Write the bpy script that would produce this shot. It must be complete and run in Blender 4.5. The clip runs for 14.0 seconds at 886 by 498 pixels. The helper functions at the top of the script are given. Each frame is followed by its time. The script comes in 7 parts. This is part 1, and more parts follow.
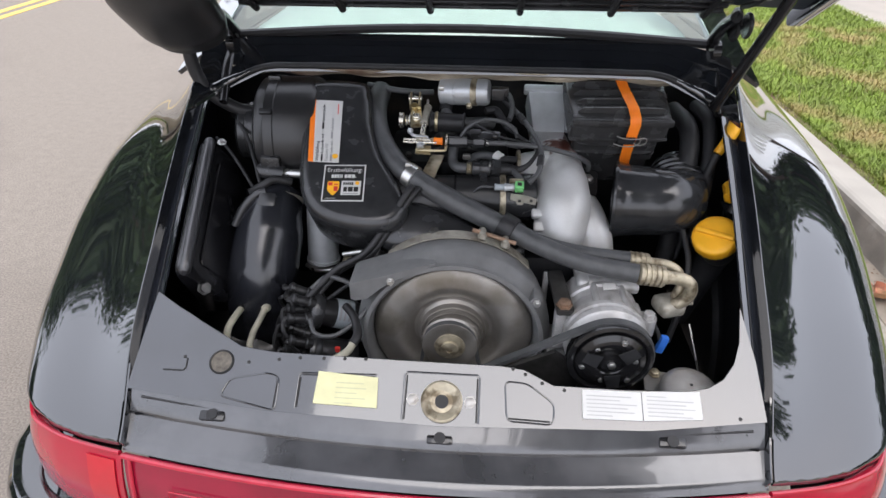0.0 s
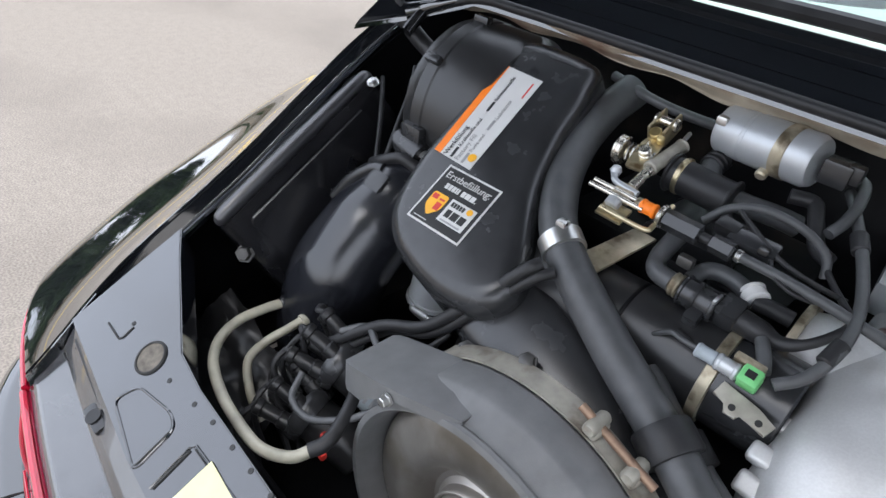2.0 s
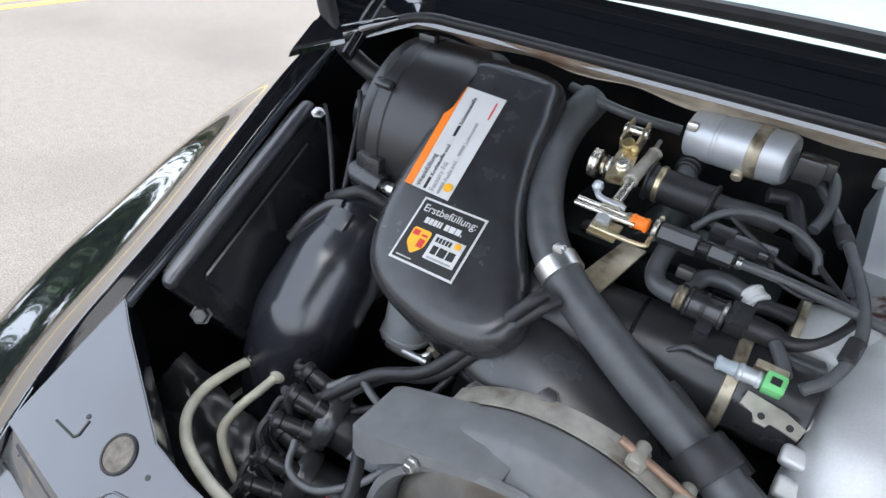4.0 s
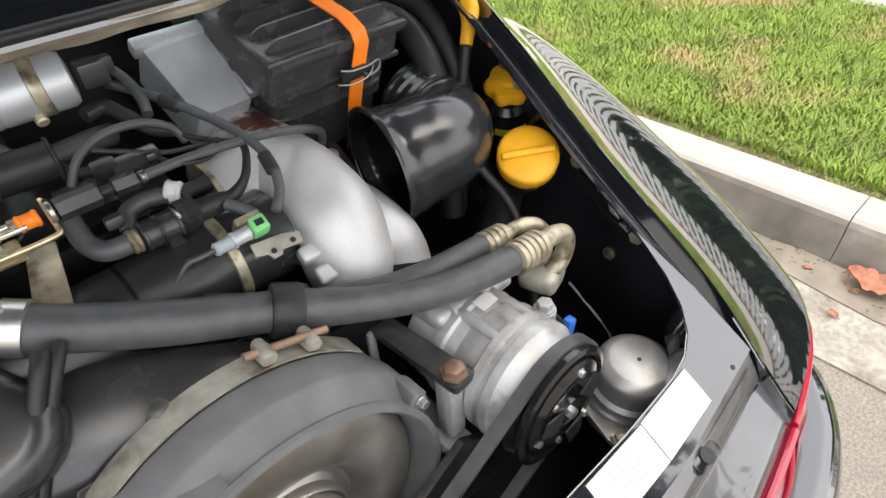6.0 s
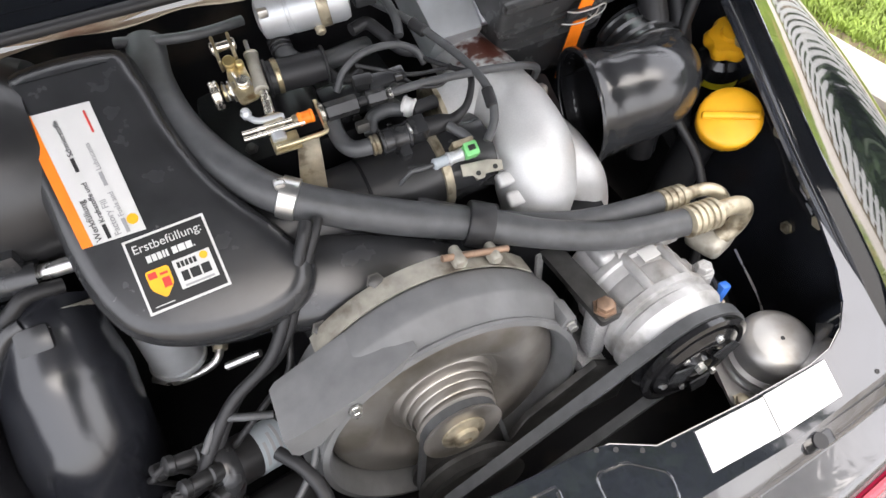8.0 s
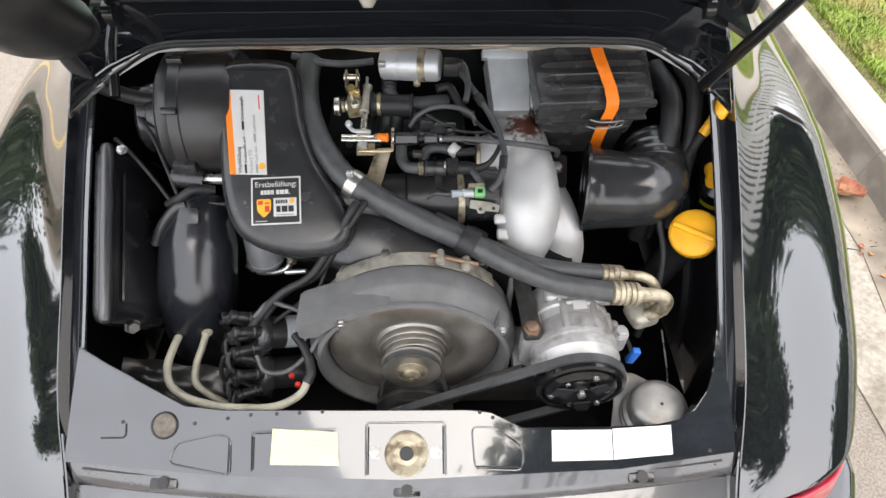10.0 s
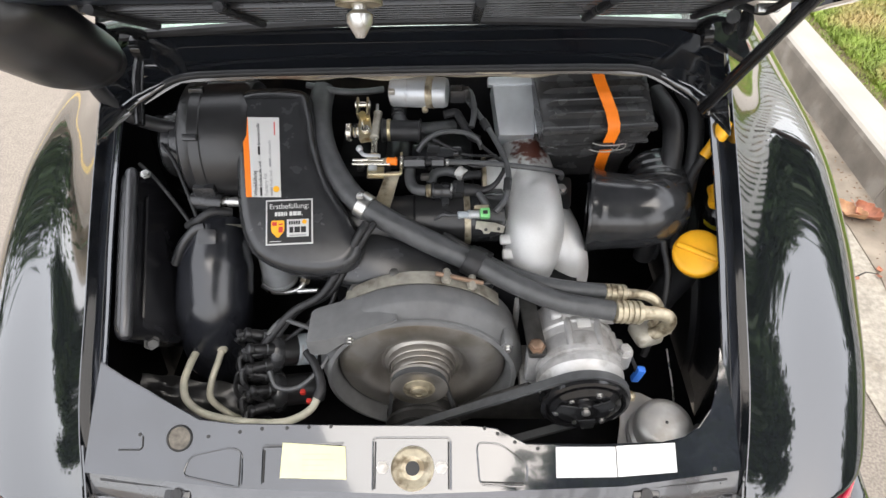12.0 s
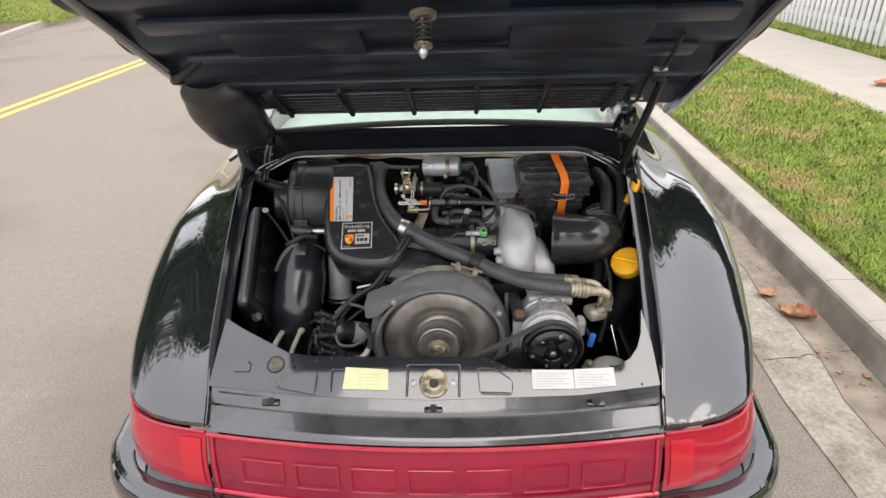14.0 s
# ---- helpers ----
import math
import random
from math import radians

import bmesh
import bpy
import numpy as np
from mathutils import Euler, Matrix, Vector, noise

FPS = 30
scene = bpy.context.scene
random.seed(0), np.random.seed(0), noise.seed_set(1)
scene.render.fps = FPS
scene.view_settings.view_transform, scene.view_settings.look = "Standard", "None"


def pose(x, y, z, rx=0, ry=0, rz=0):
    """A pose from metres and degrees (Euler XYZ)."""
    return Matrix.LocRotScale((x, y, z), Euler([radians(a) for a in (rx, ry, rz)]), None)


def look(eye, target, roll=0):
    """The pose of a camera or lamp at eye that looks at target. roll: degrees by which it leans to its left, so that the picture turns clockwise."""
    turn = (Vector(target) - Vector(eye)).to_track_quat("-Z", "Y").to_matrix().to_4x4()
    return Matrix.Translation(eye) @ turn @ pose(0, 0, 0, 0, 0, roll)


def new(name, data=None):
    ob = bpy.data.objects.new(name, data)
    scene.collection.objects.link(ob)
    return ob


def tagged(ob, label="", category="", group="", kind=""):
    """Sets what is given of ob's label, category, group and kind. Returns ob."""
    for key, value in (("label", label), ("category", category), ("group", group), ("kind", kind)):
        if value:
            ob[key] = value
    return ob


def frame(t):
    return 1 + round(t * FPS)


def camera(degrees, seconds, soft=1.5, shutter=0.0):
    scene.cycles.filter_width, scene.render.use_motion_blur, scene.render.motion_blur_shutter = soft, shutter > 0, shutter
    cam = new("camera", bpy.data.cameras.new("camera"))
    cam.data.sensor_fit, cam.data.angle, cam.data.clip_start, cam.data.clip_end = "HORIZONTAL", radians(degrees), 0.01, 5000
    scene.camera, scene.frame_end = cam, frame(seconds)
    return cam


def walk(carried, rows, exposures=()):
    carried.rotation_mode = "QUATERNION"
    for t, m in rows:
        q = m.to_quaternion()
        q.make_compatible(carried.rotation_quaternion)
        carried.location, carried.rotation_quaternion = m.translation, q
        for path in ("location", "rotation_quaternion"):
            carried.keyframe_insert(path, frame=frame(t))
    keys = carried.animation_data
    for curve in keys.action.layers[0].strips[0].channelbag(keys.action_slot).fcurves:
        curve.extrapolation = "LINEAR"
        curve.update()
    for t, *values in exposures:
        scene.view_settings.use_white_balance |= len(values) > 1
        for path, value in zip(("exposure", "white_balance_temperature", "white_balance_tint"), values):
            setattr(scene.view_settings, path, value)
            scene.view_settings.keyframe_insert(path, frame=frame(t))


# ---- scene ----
cam = camera(73.0, 14.0)
# seconds, place, turn
PATH = [
    (0, 0.0546, -0.5476, 1.3123, 57.05, -0.09, 4.16),
    (0.5, 0.0553, -0.4509, 1.2798, 55.60, -1.31, 10.16),
    (1, 0.1612, -0.3322, 1.2329, 54.95, -2.91, 20.40),
    (1.5, 0.1823, -0.1309, 1.1809, 54.64, -4.54, 33.87),
    (2, 0.1845, 0.0334, 1.1295, 55.55, -6.03, 47.48),
    (2.2, 0.2059, 0.0856, 1.1248, 55.20, -5.59, 52.56),
    (4.3, 0.0533, -0.0279, 1.1472, 56.62, -3.98, 27.09),
    (4.5, 0.0322, -0.0953, 1.1581, 56.64, -3.09, 19.80),
    (5, -0.0348, -0.1938, 1.1723, 56.01, -1.44, 0.90),
    (5.5, -0.1150, -0.1188, 1.1794, 54.71, 1.11, -21.35),
    (6, -0.0497, 0.0115, 1.1337, 50.55, 2.75, -43.64),
    (6.5, -0.0269, 0.1095, 1.0821, 48.04, 3.46, -60.31),
    (7, -0.0086, 0.1303, 1.0821, 47.50, 4.76, -64.18),
    (7.5, -0.0482, 0.1145, 1.1236, 45.45, 5.23, -52.11),
    (8, -0.0918, -0.0068, 1.2388, 40.72, 3.93, -24.20),
    (8.2, -0.1000, -0.0524, 1.2559, 41.01, 1.78, -16.61),
    (10.3, 0.0654, -0.2511, 1.5014, 41.00, 0.34, -0.50),
    (10.5, 0.0655, -0.2544, 1.5056, 40.94, 0.42, -0.44),
    (11, 0.0644, -0.2678, 1.4971, 41.93, 0.61, -0.45),
    (11.5, 0.0741, -0.2596, 1.5013, 41.83, 1.06, 0.24),
    (12, 0.0794, -0.2743, 1.4951, 43.63, 1.45, 0.59),
    (12.5, 0.0793, -0.3284, 1.4850, 46.99, 1.43, 0.68),
    (13, 0.0556, -0.4687, 1.4688, 52.43, 1.47, 0.43),
    (13.5, 0.0582, -0.6990, 1.4854, 57.95, 1.75, 1.79),
    (14, 0.0923, -0.9466, 1.4749, 62.93, 1.75, 2.11),
]
# seconds, stops, kelvin, tint of the camera's own exposure and white balance
LIGHTING = [(0, 0.3, 6400, 13), (2, 0.62, 6150, 10), (4.5, 0.90, 6000, 9), (5, 0.96, 6000, 9), (5.5, 1.06, 6600, 11), (6.5, 0.62, 6900, 8), (7.5, 0.82, 6900, 10), (8, 1.22, 6800, 12), (10.5, 0.83, 6800, 10), (12.5, 0.73, 6800, 10), (13.5, 0.45, 6650, 10), (14, 0.3, 6900, 12)]
walk(cam, [(t, pose(x, y, z, rx, ry, rz)) for t, x, y, z, rx, ry, rz in PATH], LIGHTING)

# ---- light ----
world = bpy.data.worlds.new("overcast_sky")
scene.world = world
world.use_nodes = True
wn, wl = world.node_tree.nodes, world.node_tree.links
sky = wn.new("ShaderNodeTexSky")
sky.sky_type = "NISHITA"
sky.sun_disc = False
sky.sun_elevation, sky.sun_rotation = radians(52), radians(150)
sky.dust_density, sky.air_density = 4.0, 1.0
veil = wn.new("ShaderNodeMix")
veil.data_type = "RGBA"
veil.inputs[0].default_value = 0.72
veil.inputs[7].default_value = (9.2, 9.5, 10.2, 1)
wl.new(sky.outputs[0], veil.inputs[6])
wl.new(veil.outputs[2], wn["Background"].inputs["Color"])
wn["Background"].inputs["Strength"].default_value = 0.2
sun = new("sun", bpy.data.lights.new("sun", "SUN"))
sun.data.energy, sun.data.angle, sun.data.color = 1.5, radians(55), (1.0, 0.96, 0.9)
sun.matrix_world = look((0, 0, 10), (-2.5, 4.5, 0))

# ---- materials ----
def material(name, colour, rough=0.5, metal=0.0, coat=0.0, spread=0.15, scale=40.0, bump=0.0, bump_scale=300.0, fine=0.0, stain=None, stain_scale=6.0, stain_at=0.6, spec=0.5):
    """A surface with two scales of variation: stains or wear, and grain, with fine relief."""
    m = bpy.data.materials.new(name)
    m.use_nodes = True
    n, l = m.node_tree.nodes, m.node_tree.links
    b = n["Principled BSDF"]
    b.inputs["Metallic"].default_value = metal
    b.inputs["Specular IOR Level"].default_value = spec
    b.inputs["Coat Weight"].default_value = coat
    b.inputs["Coat Roughness"].default_value = 0.03
    where = n.new("ShaderNodeTexCoord")
    big = n.new("ShaderNodeTexNoise")
    big.inputs["Scale"].default_value, big.inputs["Detail"].default_value = scale, 6
    l.new(where.outputs["Object"], big.inputs["Vector"])
    ramp = n.new("ShaderNodeValToRGB")
    low = tuple(c * (1 - spread) for c in colour)
    high = tuple(min(c * (1 + spread), 1) for c in colour)
    ramp.color_ramp.elements[0].color, ramp.color_ramp.elements[1].color = (*low, 1), (*high, 1)
    ramp.color_ramp.elements[0].position, ramp.color_ramp.elements[1].position = 0.3, 0.7
    l.new(big.outputs["Fac"], ramp.inputs["Fac"])
    out = ramp.outputs["Color"]
    if stain:
        s = n.new("ShaderNodeTexNoise")
        s.inputs["Scale"].default_value, s.inputs["Detail"].default_value = stain_scale, 8
        l.new(where.outputs["Object"], s.inputs["Vector"])
        sr = n.new("ShaderNodeMapRange")
        sr.inputs["From Min"].default_value, sr.inputs["From Max"].default_value = stain_at - 0.06, stain_at + 0.1
        l.new(s.outputs["Fac"], sr.inputs["Value"])
        mix = n.new("ShaderNodeMix")
        mix.data_type = "RGBA"
        mix.inputs[7].default_value = (*stain, 1)
        l.new(sr.outputs["Result"], mix.inputs[0])
        l.new(out, mix.inputs[6])
        out = mix.outputs[2]
    l.new(out, b.inputs["Base Color"])
    rr = n.new("ShaderNodeMapRange")
    rr.inputs["To Min"].default_value, rr.inputs["To Max"].default_value = max(rough - 0.08 * (rough > 0.1), 0.0), min(rough + 0.1 * (rough > 0.1), 1)
    l.new(big.outputs["Fac"], rr.inputs["Value"])
    l.new(rr.outputs["Result"], b.inputs["Roughness"])
    if bump:
        small = n.new("ShaderNodeTexNoise")
        small.inputs["Scale"].default_value, small.inputs["Detail"].default_value = bump_scale, 4
        l.new(where.outputs["Object"], small.inputs["Vector"])
        bp = n.new("ShaderNodeBump")
        bp.inputs["Strength"].default_value, bp.inputs["Distance"].default_value = bump, 0.002
        l.new(small.outputs["Fac"], bp.inputs["Height"])
        l.new(bp.outputs["Normal"], b.inputs["Normal"])
        if fine:
            mm = n.new("ShaderNodeMix")
            mm.data_type, mm.blend_type = "RGBA", "MULTIPLY"
            mm.inputs[0].default_value = fine
            l.new(b.inputs["Base Color"].links[0].from_socket, mm.inputs[6])
            speck = n.new("ShaderNodeMapRange")
            speck.inputs["From Min"].default_value, speck.inputs["From Max"].default_value = 0.36, 0.64
            l.new(small.outputs["Fac"], speck.inputs["Value"])
            l.new(speck.outputs["Result"], mm.inputs[7])
            l.new(mm.outputs[2], b.inputs["Base Color"])
    return m


def glassy(name, colour, rough=0.02, alpha=1.0):
    m = bpy.data.materials.new(name)
    m.use_nodes = True
    b = m.node_tree.nodes["Principled BSDF"]
    b.inputs["Base Color"].default_value = (*colour, 1)
    b.inputs["Roughness"].default_value = rough
    b.inputs["Transmission Weight"].default_value = alpha
    b.inputs["IOR"].default_value = 1.45
    return m


PAINT = material("black_paint", (0.008, 0.009, 0.011), 0.06, coat=1.0, spec=0.9, spread=0.1, scale=8)
PAINT_WORN = material("black_paint_worn", (0.016, 0.018, 0.023), 0.07, coat=1.0, spec=0.8, spread=0.3, scale=14, bump=0.02, bump_scale=60)
for m in (PAINT, PAINT_WORN):
    m.node_tree.nodes["Principled BSDF"].inputs["Coat IOR"].default_value = 1.7 if m is PAINT else 1.58
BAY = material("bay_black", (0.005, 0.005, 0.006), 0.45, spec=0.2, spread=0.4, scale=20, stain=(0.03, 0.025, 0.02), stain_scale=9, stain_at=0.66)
PLASTIC = material("black_plastic", (0.025, 0.0257, 0.0275), 0.24, spec=0.6, spread=0.25, scale=25, bump=0.05, bump_scale=700)
PLASTIC_DULL = material("dull_plastic", (0.019, 0.019, 0.020), 0.32, spec=0.55, spread=0.2, scale=30, bump=0.08, bump_scale=900)
RUBBER = material("rubber", (0.022, 0.022, 0.0235), 0.42, spec=0.35, spread=0.25, scale=40, bump=0.08, bump_scale=500)
HOSE = material("hose_rubber", (0.066, 0.068, 0.071), 0.42, spec=0.5, spread=0.2, scale=60, bump=0.1, bump_scale=900)
GLOSS = material("gloss_black", (0.012, 0.012, 0.013), 0.16, spread=0.3, scale=25, coat=0.25)
CAST = material("cast_aluminium", (0.52, 0.515, 0.51), 0.53, 0.45, spread=0.12, scale=30, bump=0.15, bump_scale=500, fine=0.25)
CAST_LIGHT = material("light_aluminium", (0.47, 0.465, 0.46), 0.46, 0.45, spread=0.15, scale=45, bump=0.12, bump_scale=400, stain=(0.3, 0.29, 0.27), stain_scale=30, stain_at=0.6)
STEEL = material("steel", (0.55, 0.55, 0.54), 0.28, 0.9, spread=0.15, scale=50, bump=0.05)
DARK_STEEL = material("dark_steel", (0.09, 0.088, 0.085), 0.42, 0.7, spread=0.3, scale=40, bump=0.05)
FANMETAL = material("fan_magnesium", (0.33, 0.31, 0.285), 0.38, 0.75, spread=0.15, scale=20, bump=0.04, stain=(0.2, 0.18, 0.15), stain_scale=12, stain_at=0.58)
_t = FANMETAL.node_tree.nodes.new("ShaderNodeTangent")
_t.direction_type, _t.axis = "RADIAL", "Y"
FANMETAL.node_tree.nodes["Principled BSDF"].inputs["Anisotropic"].default_value = 0.75
FANMETAL.node_tree.links.new(_t.outputs[0], FANMETAL.node_tree.nodes["Principled BSDF"].inputs["Tangent"])
SHROUD = material("fan_housing_grey", (0.140, 0.142, 0.144), 0.42, spread=0.15, scale=40, bump=0.1, bump_scale=900)
STRAP = material("dirty_strap", (0.36, 0.34, 0.29), 0.5, 0.4, spread=0.25, scale=50, stain=(0.16, 0.13, 0.1), stain_scale=30, stain_at=0.6, bump=0.08)
BRASS = material("gold_zinc", (0.55, 0.43, 0.2), 0.32, 0.85, spread=0.25, scale=60)
BRASS_DIRTY = material("yellow_zinc_worn", (0.44, 0.39, 0.29), 0.42, 0.6, spread=0.3, scale=50, stain=(0.14, 0.11, 0.07), stain_scale=45, stain_at=0.56)
COPPER = material("rusty_bolt", (0.3, 0.2, 0.14), 0.5, 0.6, spread=0.35, scale=70)
YELLOW = material("yellow_plastic", (0.85, 0.42, 0.015), 0.42, spread=0.12, scale=30, bump=0.04)
YELLOW_BRIGHT = material("yellow_label", (0.85, 0.7, 0.03), 0.45, spread=0.08)
ORANGE = material("orange_strap", (0.95, 0.22, 0.01), 0.5, spread=0.06, scale=60, bump=0.1, bump_scale=1200)
WHITE = material("white_paper", (0.6, 0.595, 0.58), 0.5, spread=0.03, scale=30)
LABEL_YELLOW = material("pale_yellow_label", (0.64, 0.62, 0.36), 0.5, spread=0.08, scale=40)
CREAM = material("cream_tube", (0.42, 0.40, 0.32), 0.4, spread=0.25, scale=30)
BLACK_INK = material("black_ink", (0.01, 0.01, 0.01), 0.5, spread=0.05)
GREY_INK = material("grey_ink", (0.3, 0.3, 0.3), 0.5, spread=0.05)
RED_INK = material("red_ink", (0.6, 0.04, 0.03), 0.5, spread=0.05)
GREEN = material("green_plastic", (0.18, 0.55, 0.2), 0.4, spread=0.1)
BLUE = material("blue_plastic", (0.03, 0.16, 0.6), 0.4, spread=0.1)
PALEBLUE = material("pale_blue_plastic", (0.34, 0.38, 0.41), 0.45, spread=0.1)
SILVER_EDGE = material("silver_edge", (0.5, 0.51, 0.53), 0.4, 0.6, spread=0.12, scale=30)
INSULATION = material("tan_insulation", (0.3, 0.26, 0.2), 0.85, spread=0.3, scale=25, stain=(0.16, 0.08, 0.05), stain_scale=8, stain_at=0.58, bump=0.4, bump_scale=90)
COIL_GREY = material("grey_module", (0.5, 0.52, 0.54), 0.38, 0.5, spread=0.1, scale=30)
BUMPER_TOP = material("bumper_plastic", (0.045, 0.046, 0.05), 0.22, coat=1.0, spec=0.8, spread=0.3, scale=12, stain=(0.06, 0.06, 0.065), stain_scale=9, stain_at=0.55)
CAP_STEEL = material("cap_steel", (0.40, 0.39, 0.375), 0.40, 0.6, spread=0.12, scale=30, bump=0.04, stain=(0.3, 0.28, 0.25), stain_scale=20, stain_at=0.62)
LID_BLACK = material("lid_underside_black", (0.024, 0.031, 0.044), 0.30, spec=0.5, spread=0.3, scale=9, bump=0.02, bump_scale=60)
TAN_DIRT = material("tan_dirty_metal", (0.13, 0.115, 0.095), 0.8, spread=0.45, scale=90)
# base colour lifted in place of the reflections on the right inner wing
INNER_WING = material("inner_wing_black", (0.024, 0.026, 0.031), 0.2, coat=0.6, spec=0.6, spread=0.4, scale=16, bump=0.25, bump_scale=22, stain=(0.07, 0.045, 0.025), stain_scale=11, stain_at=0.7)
ELBOW = material("elbow_plastic", (0.026, 0.027, 0.029), 0.15, spec=0.6, spread=0.2, scale=25, bump=0.03)


# ---- mesh helpers ----
def part(name, bm, mat, parent=None, label="", smooth=True):
    """Links a bmesh as one mesh object, under a thing or a part."""
    bmesh.ops.recalc_face_normals(bm, faces=bm.faces)
    me = bpy.data.meshes.new(name)
    bm.to_mesh(me)
    bm.free()
    me.materials.append(mat)
    if smooth:
        me.shade_smooth()
        me.set_sharp_from_angle(angle=radians(38))
    ob = new(name, me)
    if parent:
        ob.parent = parent
    if label:
        tagged(ob, label)
    return ob


def thing(name, label, category, group="", kind="", at=(0, 0, 0)):
    ob = new(name)
    ob.empty_display_size = 0.02
    return tagged(ob, label, category, group, kind)


def frame_to(d, up=(0, 0, 1)):
    """A turn whose z axis is d."""
    d = Vector(d).normalized()
    u = Vector(up)
    if abs(d.dot(u)) > 0.98:
        u = Vector((0, 1, 0))
    x = u.cross(d).normalized()
    y = d.cross(x)
    return Matrix((x, y, d)).transposed()


def box(bm, c, size, rot=None, bevel=0.0, seg=2):
    r = bmesh.ops.create_cube(bm, size=1.0)
    vs = r["verts"]
    m = Matrix.Translation(c) @ (rot.to_4x4() if rot is not None else Matrix.Identity(4)) @ Matrix.Diagonal((*size, 1))
    bmesh.ops.transform(bm, matrix=m, verts=vs)
    if bevel:
        es = list({e for v in vs for e in v.link_edges})
        bmesh.ops.bevel(bm, geom=es, offset=bevel, segments=seg, affect="EDGES", profile=0.6)
    return bm


def rings(bm, loops, closed=True, cap=True):
    """Joins loops of points, each as long as the last."""
    vs = [[bm.verts.new(p) for p in loop] for loop in loops]
    n = len(vs[0])
    for a, b in zip(vs, vs[1:]):
        for i in range(n if closed else n - 1):
            j = (i + 1) % n
            bm.faces.new((a[i], a[j], b[j], b[i]))
    if cap and closed:
        bm.faces.new(vs[0][::-1])
        bm.faces.new(vs[-1])
    return bm


def spline(pts, n=6):
    """Catmull-Rom through the points."""
    p = [Vector(q) for q in pts]
    p = [2 * p[0] - p[1]] + p + [2 * p[-1] - p[-2]]
    out = []
    for i in range(1, len(p) - 2):
        for k in range(n):
            t = k / n
            a, b, c, d = p[i - 1], p[i], p[i + 1], p[i + 2]
            out.append(0.5 * (2 * b + (c - a) * t + (2 * a - 5 * b + 4 * c - d) * t * t + (3 * b - a - 3 * c + d) * t * t * t))
    out.append(p[-2])
    return out


def sweep(bm, pts, r, seg=16, n=6, cap=True, flat=1.0, smooth=True):
    """A round tube along points; r is one radius or one for each point. flat squashes it along its second axis."""
    path = spline(pts, n) if smooth and len(pts) > 2 else [Vector(q) for q in pts]
    rr = list(r) if isinstance(r, (list, tuple)) else [r] * len(pts)
    last = len(path) - 1
    m = None
    loops = []
    for i, q in enumerate(path):
        d = (path[min(i + 1, last)] - path[max(i - 1, 0)]).normalized()
        if m is None:
            m = frame_to(d)
        else:
            z0 = m.col[2]
            m = z0.rotation_difference(d).to_matrix() @ m
        f = i / last * (len(rr) - 1) if last else 0
        k = min(int(f), len(rr) - 2) if len(rr) > 1 else 0
        w = f - k
        if len(rr) > 1:
            w = w * w * (3 - 2 * w)
            rad = rr[k] * (1 - w) + rr[k + 1] * w
        else:
            rad = rr[0]
        loops.append([q + m @ Vector((rad * math.cos(a), flat * rad * math.sin(a), 0)) for a in (2 * math.pi * j / seg for j in range(seg))])
    return rings(bm, loops, True, cap)


def revolve(bm, profile, origin, axis, seg=48, cap=True):
    """Turns (radius, height) pairs round an axis through origin."""
    m = frame_to(axis)
    o = Vector(origin)
    loops = [[o + m @ Vector((r * math.cos(a), r * math.sin(a), h)) for a in (2 * math.pi * j / seg for j in range(seg))] for r, h in profile]
    return rings(bm, loops, True, cap)


def rod(bm, a, b, r, seg=12, r2=None):
    return sweep(bm, [a, b], [r, r if r2 is None else r2], seg, smooth=False)


def slab(bm, outline, thick, place=None, bevel=0.0, seg=2):
    """An outline of (u, v) pairs made thick downwards, in the frame of place (a 4 x 4)."""
    place = place or Matrix.Identity(4)
    top = [bm.verts.new(place @ Vector((u, v, 0))) for u, v in outline]
    low = [bm.verts.new(place @ Vector((u, v, -thick))) for u, v in outline]
    ft = bm.faces.new(top)
    bm.faces.new(low[::-1])
    n = len(top)
    for i in range(n):
        j = (i + 1) % n
        bm.faces.new((top[i], low[i], low[j], top[j]))
    if bevel:
        bmesh.ops.bevel(bm, geom=list(ft.edges), offset=bevel, segments=seg, affect="EDGES", profile=0.6)
    return bm


def rounded(outline, r, n=5):
    """Rounds the corners of an outline."""
    out = []
    k = len(outline)
    for i in range(k):
        a, b, c = (Vector(outline[(i + s) % k]) for s in (-1, 0, 1))
        u, v = (a - b), (c - b)
        d = min(r, u.length * 0.45, v.length * 0.45)
        p, q = b + u.normalized() * d, b + v.normalized() * d
        for s in range(n + 1):
            t = s / n
            out.append(tuple((1 - t) ** 2 * p + 2 * t * (1 - t) * b + t * t * q))
    return out


def plane_at(p, right, up):
    """A place whose x, y axes lie along right and up."""
    x = Vector(right).normalized()
    z = x.cross(Vector(up)).normalized()
    y = z.cross(x)
    m = Matrix((x, y, z)).transposed().to_4x4()
    m.translation = Vector(p)
    return m


def sheet(bm, fn, nu, nv):
    """A surface fn(u, v) over 0..1 squares."""
    vs = [[bm.verts.new(fn(i / nu, j / nv)) for j in range(nv + 1)] for i in range(nu + 1)]
    for i in range(nu):
        for j in range(nv):
            bm.faces.new((vs[i][j], vs[i + 1][j], vs[i + 1][j + 1], vs[i][j + 1]))
    return bm


def solid(bm, thick):
    """Gives a sheet thickness."""
    bmesh.ops.recalc_face_normals(bm, faces=bm.faces)
    bmesh.ops.solidify(bm, geom=list(bm.faces), thickness=thick)
    return bm


def lerp_table(table, y):
    for (a, p), (b, q) in zip(table, table[1:]):
        if y <= b:
            t = max((y - a) / (b - a), 0)
            return p + (q - p) * t
    return table[-1][1]


